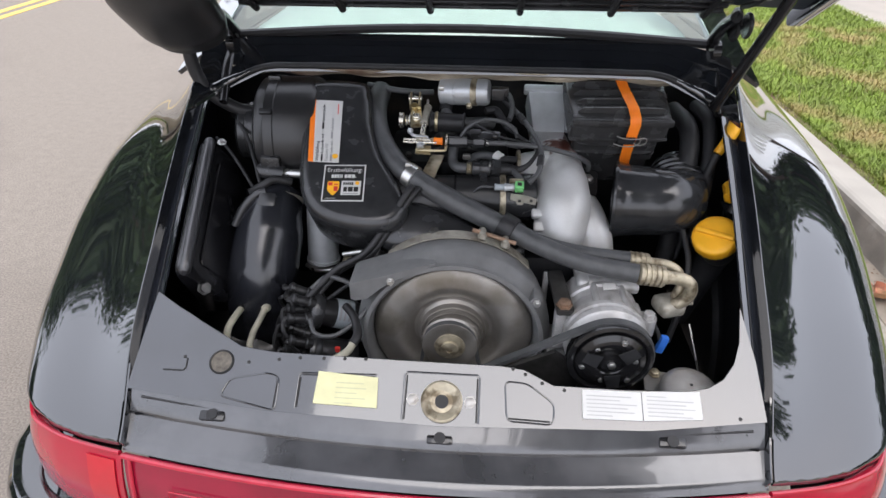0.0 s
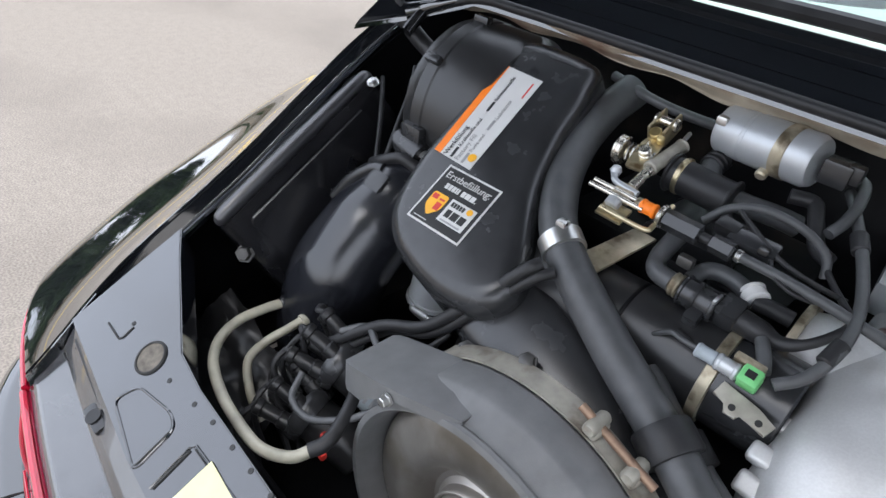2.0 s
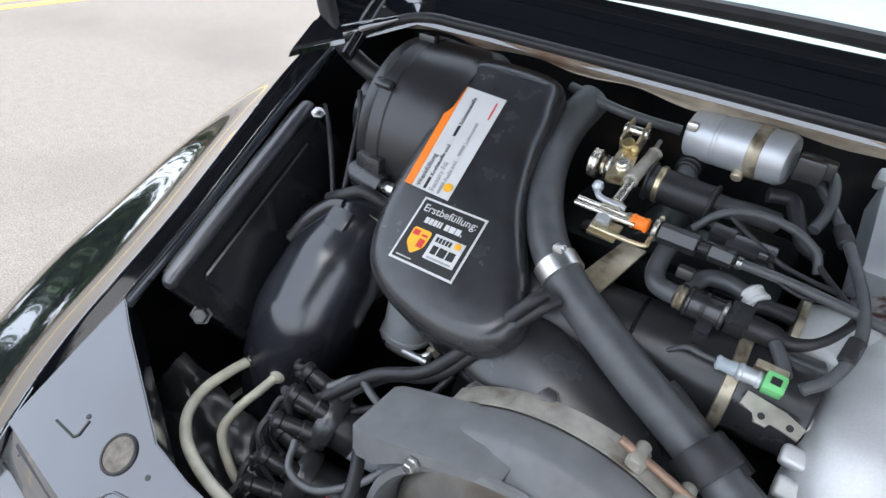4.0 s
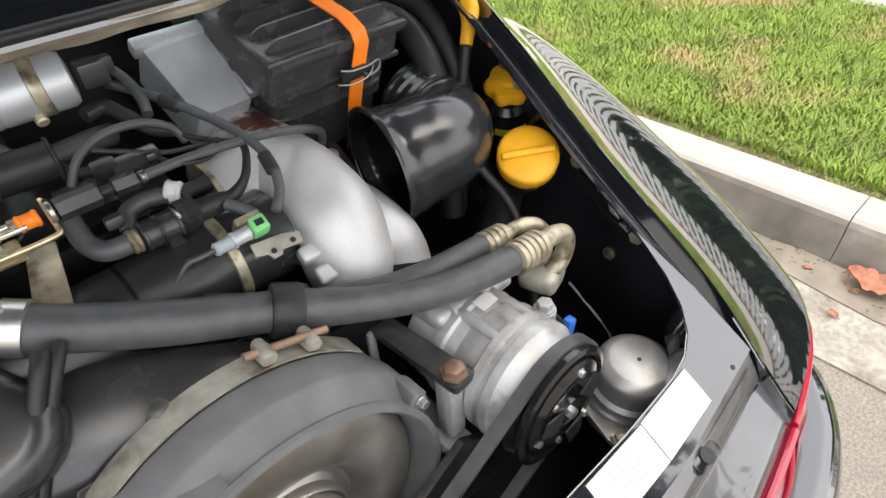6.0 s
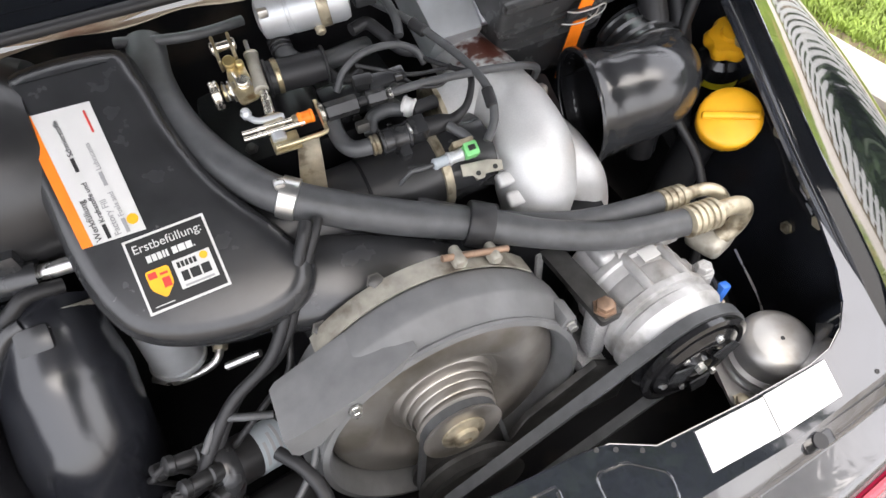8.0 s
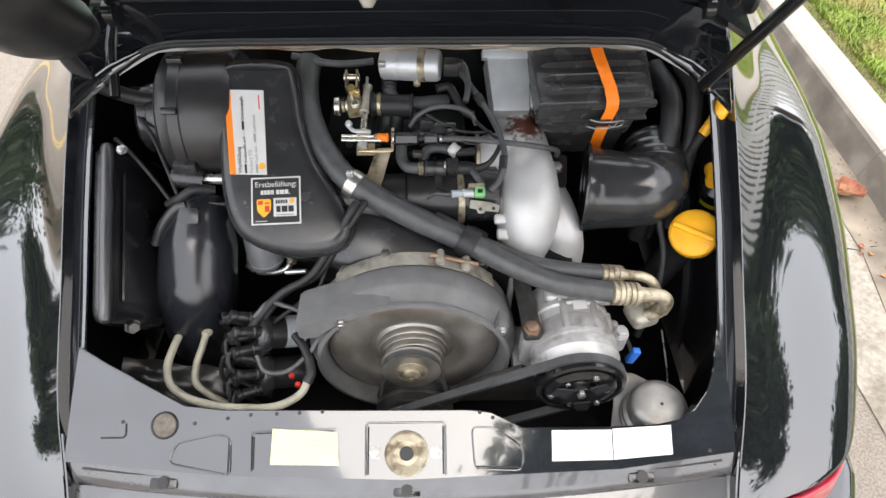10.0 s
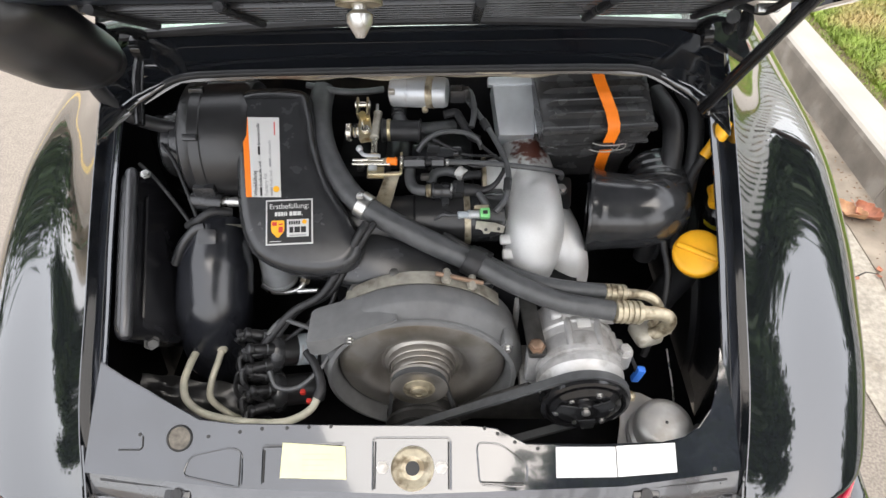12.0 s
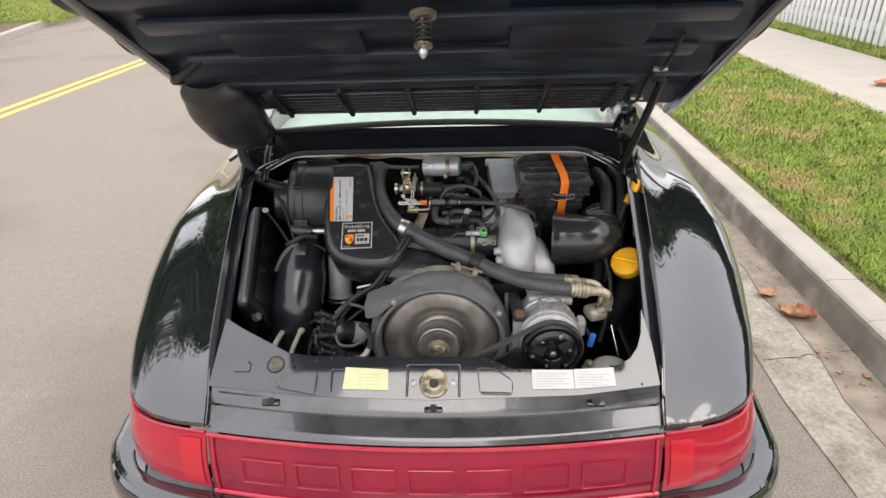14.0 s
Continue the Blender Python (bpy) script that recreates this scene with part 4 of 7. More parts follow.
for x in (-0.27, 0.27):
    bm = bmesh.new()
    slab(bm, rounded([(x - 0.13, 0.49), (x + 0.13, 0.49), (x + 0.13, 0.63), (x - 0.13, 0.63)], 0.02), 0.01, LID @ Matrix.Translation((0, 0, 0.012)), 0.003)
    part("pressed_panel", bm, LID_BLACK, lid)
# spring-loaded pin of the lock
pin = thing("lock_pin", "lid lock pin with a coil spring, grey steel", "lock pin")
base = LID @ Vector((-0.016, 0.660, 0.01))
ax = LID.col[2].to_3d()
bm = bmesh.new()
rod(bm, base, base + ax * 0.066, 0.005, 12)
revolve(bm, [(0.005, 0), (0.009, 0.003), (0.009, 0.008), (0.006, 0.013), (0.003, 0.018)], base + ax * 0.062, ax, 18)
part("pin", bm, STEEL, pin)
bm = bmesh.new()
m = frame_to(ax)
sweep(bm, [base + m @ Vector((0.013 * math.cos(a), 0.013 * math.sin(a), 0.008 + 0.046 * a / 31.4)) for a in [31.4 * i / 60 for i in range(61)]], 0.0022, 6, 1)
part("coil_spring", bm, DARK_STEEL, pin)
bm = bmesh.new()
revolve(bm, [(0.024, 0), (0.024, 0.005), (0.016, 0.007)], base, ax, 24)
revolve(bm, [(0.016, 0), (0.016, 0.004)], base + ax * 0.055, ax, 24)
part("spring_seat", bm, BRASS_DIRTY, pin)
# strip added unseen by the hinges, joins skin and inner panel, blocks mirrored sky
bm = bmesh.new()
sheet(bm, lambda u, v: LID @ Vector(((u - 0.5) * 1.165, 0.139 - 0.055 * v, -0.003 - 0.054 * v - (0.02 + 0.01 * v) * math.sin(math.pi * u))), 24, 6)
solid(bm, 0.003)
part("sky_block_strip", bm, LID_BLACK, lid)
# side bellows and hinges
boot = thing("lid_air_boot", "matt black rubber air boot hanging under the lid", "air boot")
bm = bmesh.new()
prof = [((-0.51, 0.42, 1.215), 0.05), ((-0.507, 0.445, 1.18), 0.080), ((-0.500, 0.485, 1.125), 0.094), ((-0.492, 0.525, 1.075), 0.090), ((-0.486, 0.55, 1.045), 0.075)]
sweep(bm, [p for p, r in prof], [r for p, r in prof], 32, 6, flat=0.55)
part("shell", bm, PLASTIC_DULL, boot)
bm = bmesh.new()
sweep(bm, [(-0.44, 0.30, 1.29), (-0.50, 0.32, 1.25), (-0.55, 0.36, 1.225), (-0.545, 0.41, 1.22), (-0.52, 0.43, 1.235)], 0.009, 10, 6)
part("cable_loop", bm, RUBBER, boot)
for side in (-1, 1):
    hinge = thing("hinge", "black steel lid hinge arm with a gas strut", "hinge", group="lid hinges")
    x = side * 0.49 + 0.015
    bm = bmesh.new()
    sweep(bm, [(x, 0.60, 0.90), (x + side * 0.005, 0.66, 0.95), (x, 0.72, 1.0), (x - side * 0.01, 0.66, 1.05), (x - side * 0.02, 0.58, 1.085)], [0.009, 0.011, 0.012, 0.012, 0.010], 10, 5)
    part("arm", bm, GLOSS, hinge)
    bm = bmesh.new()
    revolve(bm, [(0.02, -0.008), (0.02, 0.008)], (x, 0.70, 0.995), (1, 0, 0), 18)
    part("pivot", bm, GLOSS, hinge)
    for dy, dz, r in ((-0.02, 0.075, 0.030), (-0.075, 0.085, 0.022)):
        bm = bmesh.new()
        revolve(bm, [(r * 0.9, -0.004), (r, -0.002), (r, 0.002), (r * 0.9, 0.004)], (x + side * 0.004, 0.66 + dy, 0.985 + dz), (1, 0, 0), 24)
        part("cheek_plate", bm, PLASTIC, hinge)
    if side > 0:
        bm = bmesh.new()
        rod(bm, (x - 0.01, 0.60, 0.915), (x + 0.03, 0.46, 1.19), 0.010, 12)
        part("strut_tube", bm, GLOSS, hinge)
bm = bmesh.new()
sweep(bm, [LID @ Vector((0.46, y, 0.02 + 0.01 * math.sin(y * 30))) for y in (0.16, 0.24, 0.34, 0.46, 0.56)], 0.005, 8, 5)
wire = tagged(part("lid_cable", bm, RUBBER), "thin black cable clipped under the raised lid", "cable")
for y in (0.24, 0.42):
    bm = bmesh.new()
    box(bm, LID @ Vector((0.46, y, 0.024)), (0.03, 0.012, 0.012), LID.to_3x3(), 0.003)
    part("clip", bm, STEEL, wire)
bm = bmesh.new()
slab(bm, [(-0.09, 0.40), (-0.02, 0.40), (-0.02, 0.425), (-0.09, 0.425)], 0.001, LID @ Matrix.Translation((-0.06, 0.0, 0.004)))
tagged(part("lid_label", bm, DARK_STEEL), "small dark label under the lid", "label")

# ---- engine bay things ----
# cooling fan
fan = thing("cooling_fan", "engine cooling fan in a grey round housing with a belt pulley", "fan")
FC = Vector((0.012, 0.297, 0.563))
FAX = Vector((0.02, -1, 0.02))
# the pulley's centre
PC = FC + Vector((-0.004, 0, 0.007))
bm = bmesh.new()
revolve(bm, [(0.165, -0.098), (0.176, -0.092), (0.176, -0.064), (0.181, -0.062), (0.182, -0.058), (0.182, -0.030), (0.180, -0.025), (0.168, -0.007), (0.1665, -0.002), (0.168, 0.001), (0.167, 0.005), (0.160, 0.006), (0.155, 0.0), (0.151, -0.03), (0.151, -0.09)], FC, FAX, 64, cap=False)
part("housing", bm, SHROUD, fan, "grey fan housing")
bm = bmesh.new()
revolve(bm, [(0.1505, -0.040), (0.1495, -0.028), (0.145, -0.021), (0.136, -0.0165), (0.124, -0.0135), (0.112, -0.0105), (0.102, -0.0095), (0.094, -0.012), (0.086, -0.019), (0.080, -0.029), (0.074, -0.034), (0.068, -0.034), (0.0625, -0.029), (0.0615, -0.019), (0.060, -0.017), (0.0575, -0.018), (0.0570, -0.022), (0.0562, -0.022), (0.0558, -0.011), (0.0545, -0.009), (0.0530, -0.010), (0.0525, -0.014), (0.0518, -0.014), (0.0515, -0.001), (0.050, 0.001), (0.0485, 0.000), (0.048, -0.003), (0.0475, 0.006), (0.040, 0.008)], FC, FAX, 64, cap=True)
part("fan_disc", bm, FANMETAL, fan, "worn dull metal fan dome with stepped rings")
bm = bmesh.new()
revolve(bm, [(0.044, 0.006), (0.052, 0.009), (0.052, 0.011), (0.041, 0.017), (0.041, 0.019), (0.050, 0.025), (0.0505, 0.027), (0.047, 0.028), (0.043, 0.0265), (0.022, 0.027)], PC, FAX, 48)
pulley = part("pulley", bm, FANMETAL, fan, "worn steel V-belt pulley")
bm = bmesh.new()
revolve(bm, [(0.028, 0.0262), (0.028, 0.029), (0.021, 0.031), (0.016, 0.032), (0.016, 0.037), (0.012, 0.039), (0.006, 0.039), (0.006, 0.036)], PC, FAX, 24)
part("hub_nut", bm, BRASS_DIRTY, pulley, "brass-coloured hub nut")
# clamping strap round the housing with its tension bolt
bm = bmesh.new()
m = frame_to(FAX)


def strap_at(a, r, h):
    return FC + m @ Vector((r * math.cos(a), r * math.sin(a), h))


up_v = m.transposed() @ Vector((0, 0, 1))
up_a = math.atan2(up_v.y, up_v.x)
rng = [up_a + d for d in np.linspace(-0.85, 0.75, 33)]
sheet(bm, lambda u, v: strap_at(rng[min(int(u * 32), 32)], 0.1835, -0.090 + 0.026 * v), 32, 1)
solid(bm, 0.002)
strap = part("clamp_strap", bm, STRAP, fan, "dirty pale metal clamping strap")
for dx in (0.045, 0.085):
    a = math.asin(min(dx / 0.18, 1))
    c = FC + Vector((0.190 * math.sin(a), 0.077, 0.190 * math.cos(a)))
    bm = bmesh.new()
    box(bm, c, (0.016, 0.022, 0.012), Matrix.Rotation(a, 3, "Y"), 0.005, 3)
    revolve(bm, [(0.005, -0.013), (0.0065, -0.011), (0.0065, 0.011), (0.005, 0.013)], c + Vector((0, 0, 0.004)), (0, 1, 0), 16)
    part("strap_lug", bm, STRAP, strap)
bm = bmesh.new()
rod(bm, FC + Vector((0.030, 0.077, 0.194)), FC + Vector((0.108, 0.077, 0.169)), 0.004, 10)
part("tension_bolt", bm, COPPER, strap)
# flap on the housing's side
bm = bmesh.new()
rings(bm, [[(x, y0, z0), (x, y0, z1), (x, y1, z2), (x, y1, z3)] for x, y0, z0, z1, y1, z2, z3 in ((-0.171, 0.289, 0.655, 0.688, 0.350, 0.688, 0.655), (-0.163, 0.285, 0.654, 0.692, 0.354, 0.692, 0.654), (-0.14, 0.284, 0.660, 0.700, 0.356, 0.700, 0.660), (-0.115, 0.284, 0.684, 0.708, 0.358, 0.708, 0.684), (-0.085, 0.285, 0.704, 0.718, 0.36, 0.718, 0.704), (-0.05, 0.290, 0.715, 0.728, 0.36, 0.728, 0.715), (-0.02, 0.30, 0.718, 0.731, 0.358, 0.731, 0.718))])
part("side_flap", bm, SHROUD, fan, "grey tongue of the fan housing")
for x, z in ((-0.108, 0.139), (0.148, 0.096)):
    bm = bmesh.new()
    box(bm, FC + Vector((x * 0.985, 0.016, z * 0.985)), (0.020, 0.034, 0.020), Matrix.Rotation(-math.atan2(x, z), 3, "Y"), 0.005)
    part("bolt_ear", bm, SHROUD, fan)
    bolt("bolt", FC + Vector((x, -0.014 if x < 0 else -0.001, z)), FAX, 0.0055, 0.009, STEEL, fan)
# back plate and lower belt drive
bm = bmesh.new()
revolve(bm, [(0.150, -0.10), (0.02, -0.11)], FC, FAX, 40)
part("back_plate", bm, BAY, fan)


def belt(name, c0, r0, c1, r1, w, label, parent=None, t=0.006):
    """A belt round two pulleys in a plane of constant y."""
    bm = bmesh.new()
    (x0, z0), (x1, z1) = (c0[0], c0[2]), (c1[0], c1[2])
    d = math.hypot(x1 - x0, z1 - z0)
    th = math.atan2(z1 - z0, x1 - x0)
    al = math.acos((r0 - r1) / d)
    pts = []
    for i in range(17):
        a = th + al + (2 * math.pi - 2 * al) * i / 16
        pts.append((x0, z0, a, r0))
    for i in range(17):
        a = th - al + 2 * al * i / 16
        pts.append((x1, z1, a, r1))
    y = c0[1]
    loops = []
    for x, z, a, r in pts:
        e = Vector((math.cos(a), 0, math.sin(a)))
        c = Vector((x, y, z))
        loops.append([c + e * (r - t / 2) + Vector((0, -w / 2, 0)), c + e * (r + t / 2) + Vector((0, -w / 2, 0)), c + e * (r + t / 2) + Vector((0, w / 2, 0)), c + e * (r - t / 2) + Vector((0, w / 2, 0))])
    loops.append(loops[0])
    rings(bm, loops, True, False)
    return tagged(part(name, bm, HOSE), label, "belt")


CRANK = Vector((0.010, 0.279, 0.437))
bm = bmesh.new()
revolve(bm, [(0.02, -0.02), (0.07, -0.02), (0.072, -0.012), (0.060, -0.002), (0.072, 0.008), (0.072, 0.014), (0.060, 0.022), (0.072, 0.032), (0.060, 0.036), (0.03, 0.036)], CRANK, (0, -1, 0), 44)
tagged(part("crank_pulley", bm, DARK_STEEL), "dark steel double-groove crank pulley", "pulley")
belt("fan_belt", PC + Vector((0, -0.018, 0)), 0.046, CRANK + Vector((0, 0, 0)), 0.066, 0.011, "black rubber V-belt round the fan pulley")

# air-conditioning compressor
comp = thing("compressor", "silver air-conditioning compressor with a black clutch pulley", "compressor")
CC = Vector((0.283, 0.228, 0.605))
CAX = Vector((0.02, -1, 0.0))
bm = bmesh.new()
revolve(bm, [(0.02, -0.175), (0.055, -0.172), (0.064, -0.165), (0.066, -0.125), (0.070, -0.122), (0.070, -0.112), (0.066, -0.109), (0.064, -0.095), (0.067, -0.090), (0.067, -0.066), (0.072, -0.063), (0.072, -0.054), (0.068, -0.052), (0.068, -0.046), (0.073, -0.043), (0.073, -0.032), (0.069, -0.028), (0.064, -0.012), (0.05, -0.008)], CC, CAX, 48)
part("body", bm, CAST_LIGHT, comp, "stained cast aluminium body")
for k in range(8):
    a = k * math.pi / 4 + 0.3
    c = CC + Vector((0.066 * math.cos(a), 0.0, 0.066 * math.sin(a)))
    bm = bmesh.new()
    rod(bm, c + Vector((0, 0.058, 0)), c + Vector((0, 0.118, 0)), 0.0065, 10)
    part("body_rib", bm, CAST_LIGHT, comp)
bm = bmesh.new()
revolve(bm, [(0.056, -0.012), (0.070, -0.012), (0.072, -0.008), (0.066, 0.0), (0.072, 0.006), (0.072, 0.012), (0.066, 0.014), (0.062, 0.012), (0.061, 0.006)], CC, CAX, 56)
clutch = part("clutch_pulley", bm, GLOSS, comp, "black clutch pulley")
bm = bmesh.new()
revolve(bm, [(0.058, 0.004), (0.058, 0.014), (0.050, 0.018), (0.046, 0.020), (0.030, 0.018), (0.026, 0.014), (0.018, 0.014), (0.016, 0.022), (0.004, 0.022)], CC, CAX, 48)
part("clutch_plate", bm, GLOSS, clutch)
for k in range(6):
    a = k * math.pi / 3 + 0.2
    r = 0.040 if k % 2 == 0 else 0.048
    bolt("rivet", CC + CAX.normalized() * 0.017 + Vector((r * math.cos(a), 0, r * math.sin(a))), CAX, 0.0045, 0.005, STEEL, clutch)
bolt("centre_bolt", CC + CAX.normalized() * 0.020, CAX, 0.007, 0.007, STEEL, clutch)
for k in range(3):
    a = k * 2 * math.pi / 3 + 0.7
    bm = bmesh.new()
    d = Vector((math.cos(a), 0, math.sin(a)))
    s = d.cross(Vector((0, 1, 0)))
    slab(bm, [(-0.014, 0.022), (0.014, 0.022), (0.010, 0.050), (-0.010, 0.050)], 0.003, plane_at(CC + CAX.normalized() * 0.023, s, d), 0.001, 1)
    part("clutch_spring", bm, PLASTIC, clutch)
# compressor bracket and head
bm = bmesh.new()
slab(bm, rounded([(-0.015, -0.072), (0.016, -0.072), (0.014, 0.075), (-0.013, 0.075)], 0.006), 0.010, plane_at((0.205, 0.357, 0.652), (1, 0.08, 0), (-0.05, 1, 0.0)), 0.002)
bracket = part("mount_bracket", bm, DARK_STEEL, comp, "dark steel mounting bar")
for c, s in (((0.186, 0.42, 0.60), (0.012, 0.03, 0.10)), ((0.206, 0.305, 0.600), (0.022, 0.026, 0.085)), ((0.205, 0.33, 0.53), (0.035, 0.10, 0.03))):
    bm = bmesh.new()
    box(bm, c, s, None, 0.006)
    part("bracket_arm", bm, CAST, comp)
bolt("bolt", (0.209, 0.300, 0.653), (0, 0, 1), 0.011, 0.011, COPPER, bracket, "rusty hexagon bolt")
bm = bmesh.new()
rod(bm, (0.361, 0.305, 0.595), (0.361, 0.305, 0.630), 0.014, 16)
box(bm, (0.350, 0.318, 0.606), (0.034, 0.05, 0.026), None, 0.010, 3)
ear = part("mount_ear", bm, CAST_LIGHT, comp)
bolt("bolt", (0.361, 0.305, 0.630), (0, 0, 1), 0.010, 0.012, CAST, ear)
bm = bmesh.new()
box(bm, (0.278, 0.385, 0.660), (0.085, 0.075, 0.026), None, 0.011, 3)
rod(bm, (0.255, 0.355, 0.664), (0.345, 0.358, 0.660), 0.014, 16)
part("cylinder_head", bm, CAST_LIGHT, comp)
bm = bmesh.new()
box(bm, (0.289, 0.332, 0.676), (0.022, 0.018, 0.0015), Matrix.Rotation(-0.12, 3, "Y"))
part("sticker", bm, WHITE, comp, "small white barcode sticker")
belt("compressor_belt", CC + Vector((0, 0.003, 0)), 0.072, CRANK + Vector((0, 0, 0)), 0.070, 0.014, "black ribbed belt from the crank to the compressor", t=0.007)
bm = bmesh.new()
sweep(bm, [(0.368, 0.305, 0.625), (0.382, 0.296, 0.60), (0.389, 0.286, 0.572)], 0.0035, 8)
wire = tagged(part("clutch_wire", bm, RUBBER), "black wire with a blue plug beside the compressor", "cable")
bm = bmesh.new()
box(bm, (0.389, 0.289, 0.584), (0.014, 0.012, 0.036), Matrix.Rotation(0.2, 3, "Y"), 0.003)
part("plug", bm, BLUE, wire, "blue plastic plug")
bm = bmesh.new()
slab(bm, [(0.06, 0.0), (0.24, 0.0), (0.26, 0.06), (0.20, 0.10), (0.10, 0.05)], 0.01, plane_at((0, 0.27, 0.46), (1, 0, 0), (0, 0.1, 1)), 0.003)
tagged(part("belt_guard", bm, DARK_STEEL), "dark metal guard plate under the belt", "guard")

# thick hose from the bulkhead to the compressor, and its thinner twin
bighose = thing("coolant_hose", "thick black rubber air-conditioning hose across the engine", "hose")
bm = bmesh.new()
HP = [(-0.168, 0.71, 0.90), (-0.172, 0.660, 0.876), (-0.160, 0.60, 0.850), (-0.128, 0.538, 0.826), (-0.082, 0.490, 0.803), (0.010, 0.450, 0.768), (0.105, 0.416, 0.738), (0.18, 0.378, 0.720), (0.25, 0.349, 0.711), (0.335, 0.335, 0.704)]
sweep(bm, HP, [0.0215, 0.0215, 0.0215, 0.0205, 0.0205, 0.0205, 0.0195, 0.0175, 0.017, 0.017], 24, 8)
part("hose", bm, HOSE, bighose)
bm = bmesh.new()
d = Vector((0.085, -0.045, -0.035)).normalized()
revolve(bm, [(0.0205, -0.010), (0.0235, -0.009), (0.0235, 0.009), (0.0205, 0.010)], (-0.082, 0.490, 0.803), d, 28)
box(bm, (-0.086, 0.488, 0.827), (0.012, 0.012, 0.008), None, 0.003)
part("hose_clamp", bm, STEEL, bighose, "worn steel hose clamp")
bm = bmesh.new()
revolve(bm, [(0.0195, -0.015), (0.0255, -0.0145), (0.0265, -0.012), (0.0265, 0.012), (0.0255, 0.0145), (0.0195, 0.015)], (0.105, 0.416, 0.738), (0.085, -0.038, -0.03), 28)
revolve(bm, [(0.014, -0.015), (0.021, -0.0145), (0.021, 0.0145), (0.014, 0.015)], (0.119, 0.435, 0.722), (0.085, -0.038, -0.03), 24)
part("rubber_clip", bm, RUBBER, bighose, "black rubber spacer clip")
bm = bmesh.new()
prof = [(0.014, -0.024)]
for k in range(5):
    prof += [(0.0195, -0.022 + 0.009 * k), (0.0195, -0.017 + 0.009 * k), (0.0172, -0.0165 + 0.009 * k), (0.0172, -0.0140 + 0.009 * k)]
prof += [(0.013, 0.023), (0.012, 0.032)]
revolve(bm, prof, (0.358, 0.333, 0.703), (1, 0.0, -0.1), 28)
part("crimp_fitting", bm, BRASS_DIRTY, bighose, "crimped yellow-zinc end fitting")
bm = bmesh.new()
sweep(bm, [(0.385, 0.333, 0.700), (0.41, 0.334, 0.697), (0.428, 0.334, 0.687), (0.432, 0.333, 0.669), (0.424, 0.333, 0.651), (0.41, 0.335, 0.638)], 0.0115, 16, 6)
part("elbow_pipe", bm, BRASS_DIRTY, bighose)
hose2 = thing("refrigerant_hose", "second black rubber hose beside the thick one", "hose")
bm = bmesh.new()
sweep(bm, [(0.05, 0.468, 0.745), (0.119, 0.435, 0.722), (0.19, 0.400, 0.713), (0.25, 0.380, 0.712), (0.326, 0.371, 0.710)], 0.0138, 20, 8)
part("hose", bm, HOSE, hose2)
bm = bmesh.new()
prof = [(0.011, -0.021)]
for k in range(4):
    prof += [(0.0155, -0.019 + 0.009 * k), (0.0155, -0.014 + 0.009 * k), (0.0138, -0.0135 + 0.009 * k), (0.0138, -0.011 + 0.009 * k)]
prof += [(0.009, 0.018), (0.0085, 0.026)]
revolve(bm, prof, (0.344, 0.370, 0.708), (1, -0.02, -0.1), 24)
part("crimp_fitting", bm, BRASS_DIRTY, hose2)
bm = bmesh.new()
sweep(bm, [(0.362, 0.370, 0.706), (0.393, 0.367, 0.704), (0.413, 0.360, 0.694), (0.420, 0.353, 0.672), (0.413, 0.348, 0.645)], 0.0085, 14, 6)
part("elbow_pipe", bm, BRASS_DIRTY, hose2)
bm = bmesh.new()
box(bm, (0.405, 0.345, 0.630), (0.05, 0.05, 0.03), Matrix.Rotation(0.3, 3, "Z"), 0.014, 3)
rod(bm, (0.42, 0.342, 0.640), (0.444, 0.337, 0.645), 0.006, 10)
tagged(part("valve_block", bm, STRAP), "stained aluminium valve block under the hose ends", "valve")
bm = bmesh.new()
sweep(bm, [(0.445, 0.33, 0.60), (0.455, 0.27, 0.545), (0.458, 0.25, 0.50)], 0.0016, 6)
tagged(part("bonnet_wire", bm, STEEL), "thin bare wire beside the compressor", "cable")

# intake manifold
# the things in the middle of the engine share one small offset from the crankcase
MIDDLE = (0.003, -0.009, 0.010)
mani = thing("intake_manifold", "cast aluminium intake manifold with a rusty stain on top", "manifold")
mani.location = MIDDLE
CAST_STAINED = material("cast_aluminium_rusty", (0.54, 0.54, 0.535), 0.45, 0.35, spread=0.08, scale=25, bump=0.06, bump_scale=500, fine=0.06, stain=(0.42, 0.41, 0.39), stain_scale=12, stain_at=0.58)
_n, _l = CAST_STAINED.node_tree.nodes, CAST_STAINED.node_tree.links
_b = _n["Principled BSDF"]
_w = _n.new("ShaderNodeTexCoord")
_d = _n.new("ShaderNodeVectorMath")
_d.operation = "DISTANCE"
_d.inputs[1].default_value = (0.212, 0.628, 0.815)
_l.new(_w.outputs["Object"], _d.inputs[0])
_g = _n.new("ShaderNodeTexNoise")
_g.inputs["Scale"].default_value, _g.inputs["Detail"].default_value = 70, 5
_l.new(_w.outputs["Object"], _g.inputs["Vector"])
_a = _n.new("ShaderNodeMath")
_a.operation = "MULTIPLY_ADD"
_a.inputs[1].default_value, _a.inputs[2].default_value = 0.085, -0.036
_l.new(_g.outputs["Fac"], _a.inputs[0])
_s = _n.new("ShaderNodeMath")
_s.operation = "ADD"
_l.new(_a.outputs[0], _s.inputs[0])
_l.new(_d.outputs["Value"], _s.inputs[1])
_r = _n.new("ShaderNodeMapRange")
_r.inputs["From Min"].default_value, _r.inputs["From Max"].default_value = 0.046, 0.030
_l.new(_s.outputs[0], _r.inputs["Value"])
_m = _n.new("ShaderNodeMix")
_m.data_type = "RGBA"
_m.inputs[7].default_value = (0.12, 0.035, 0.022, 1)
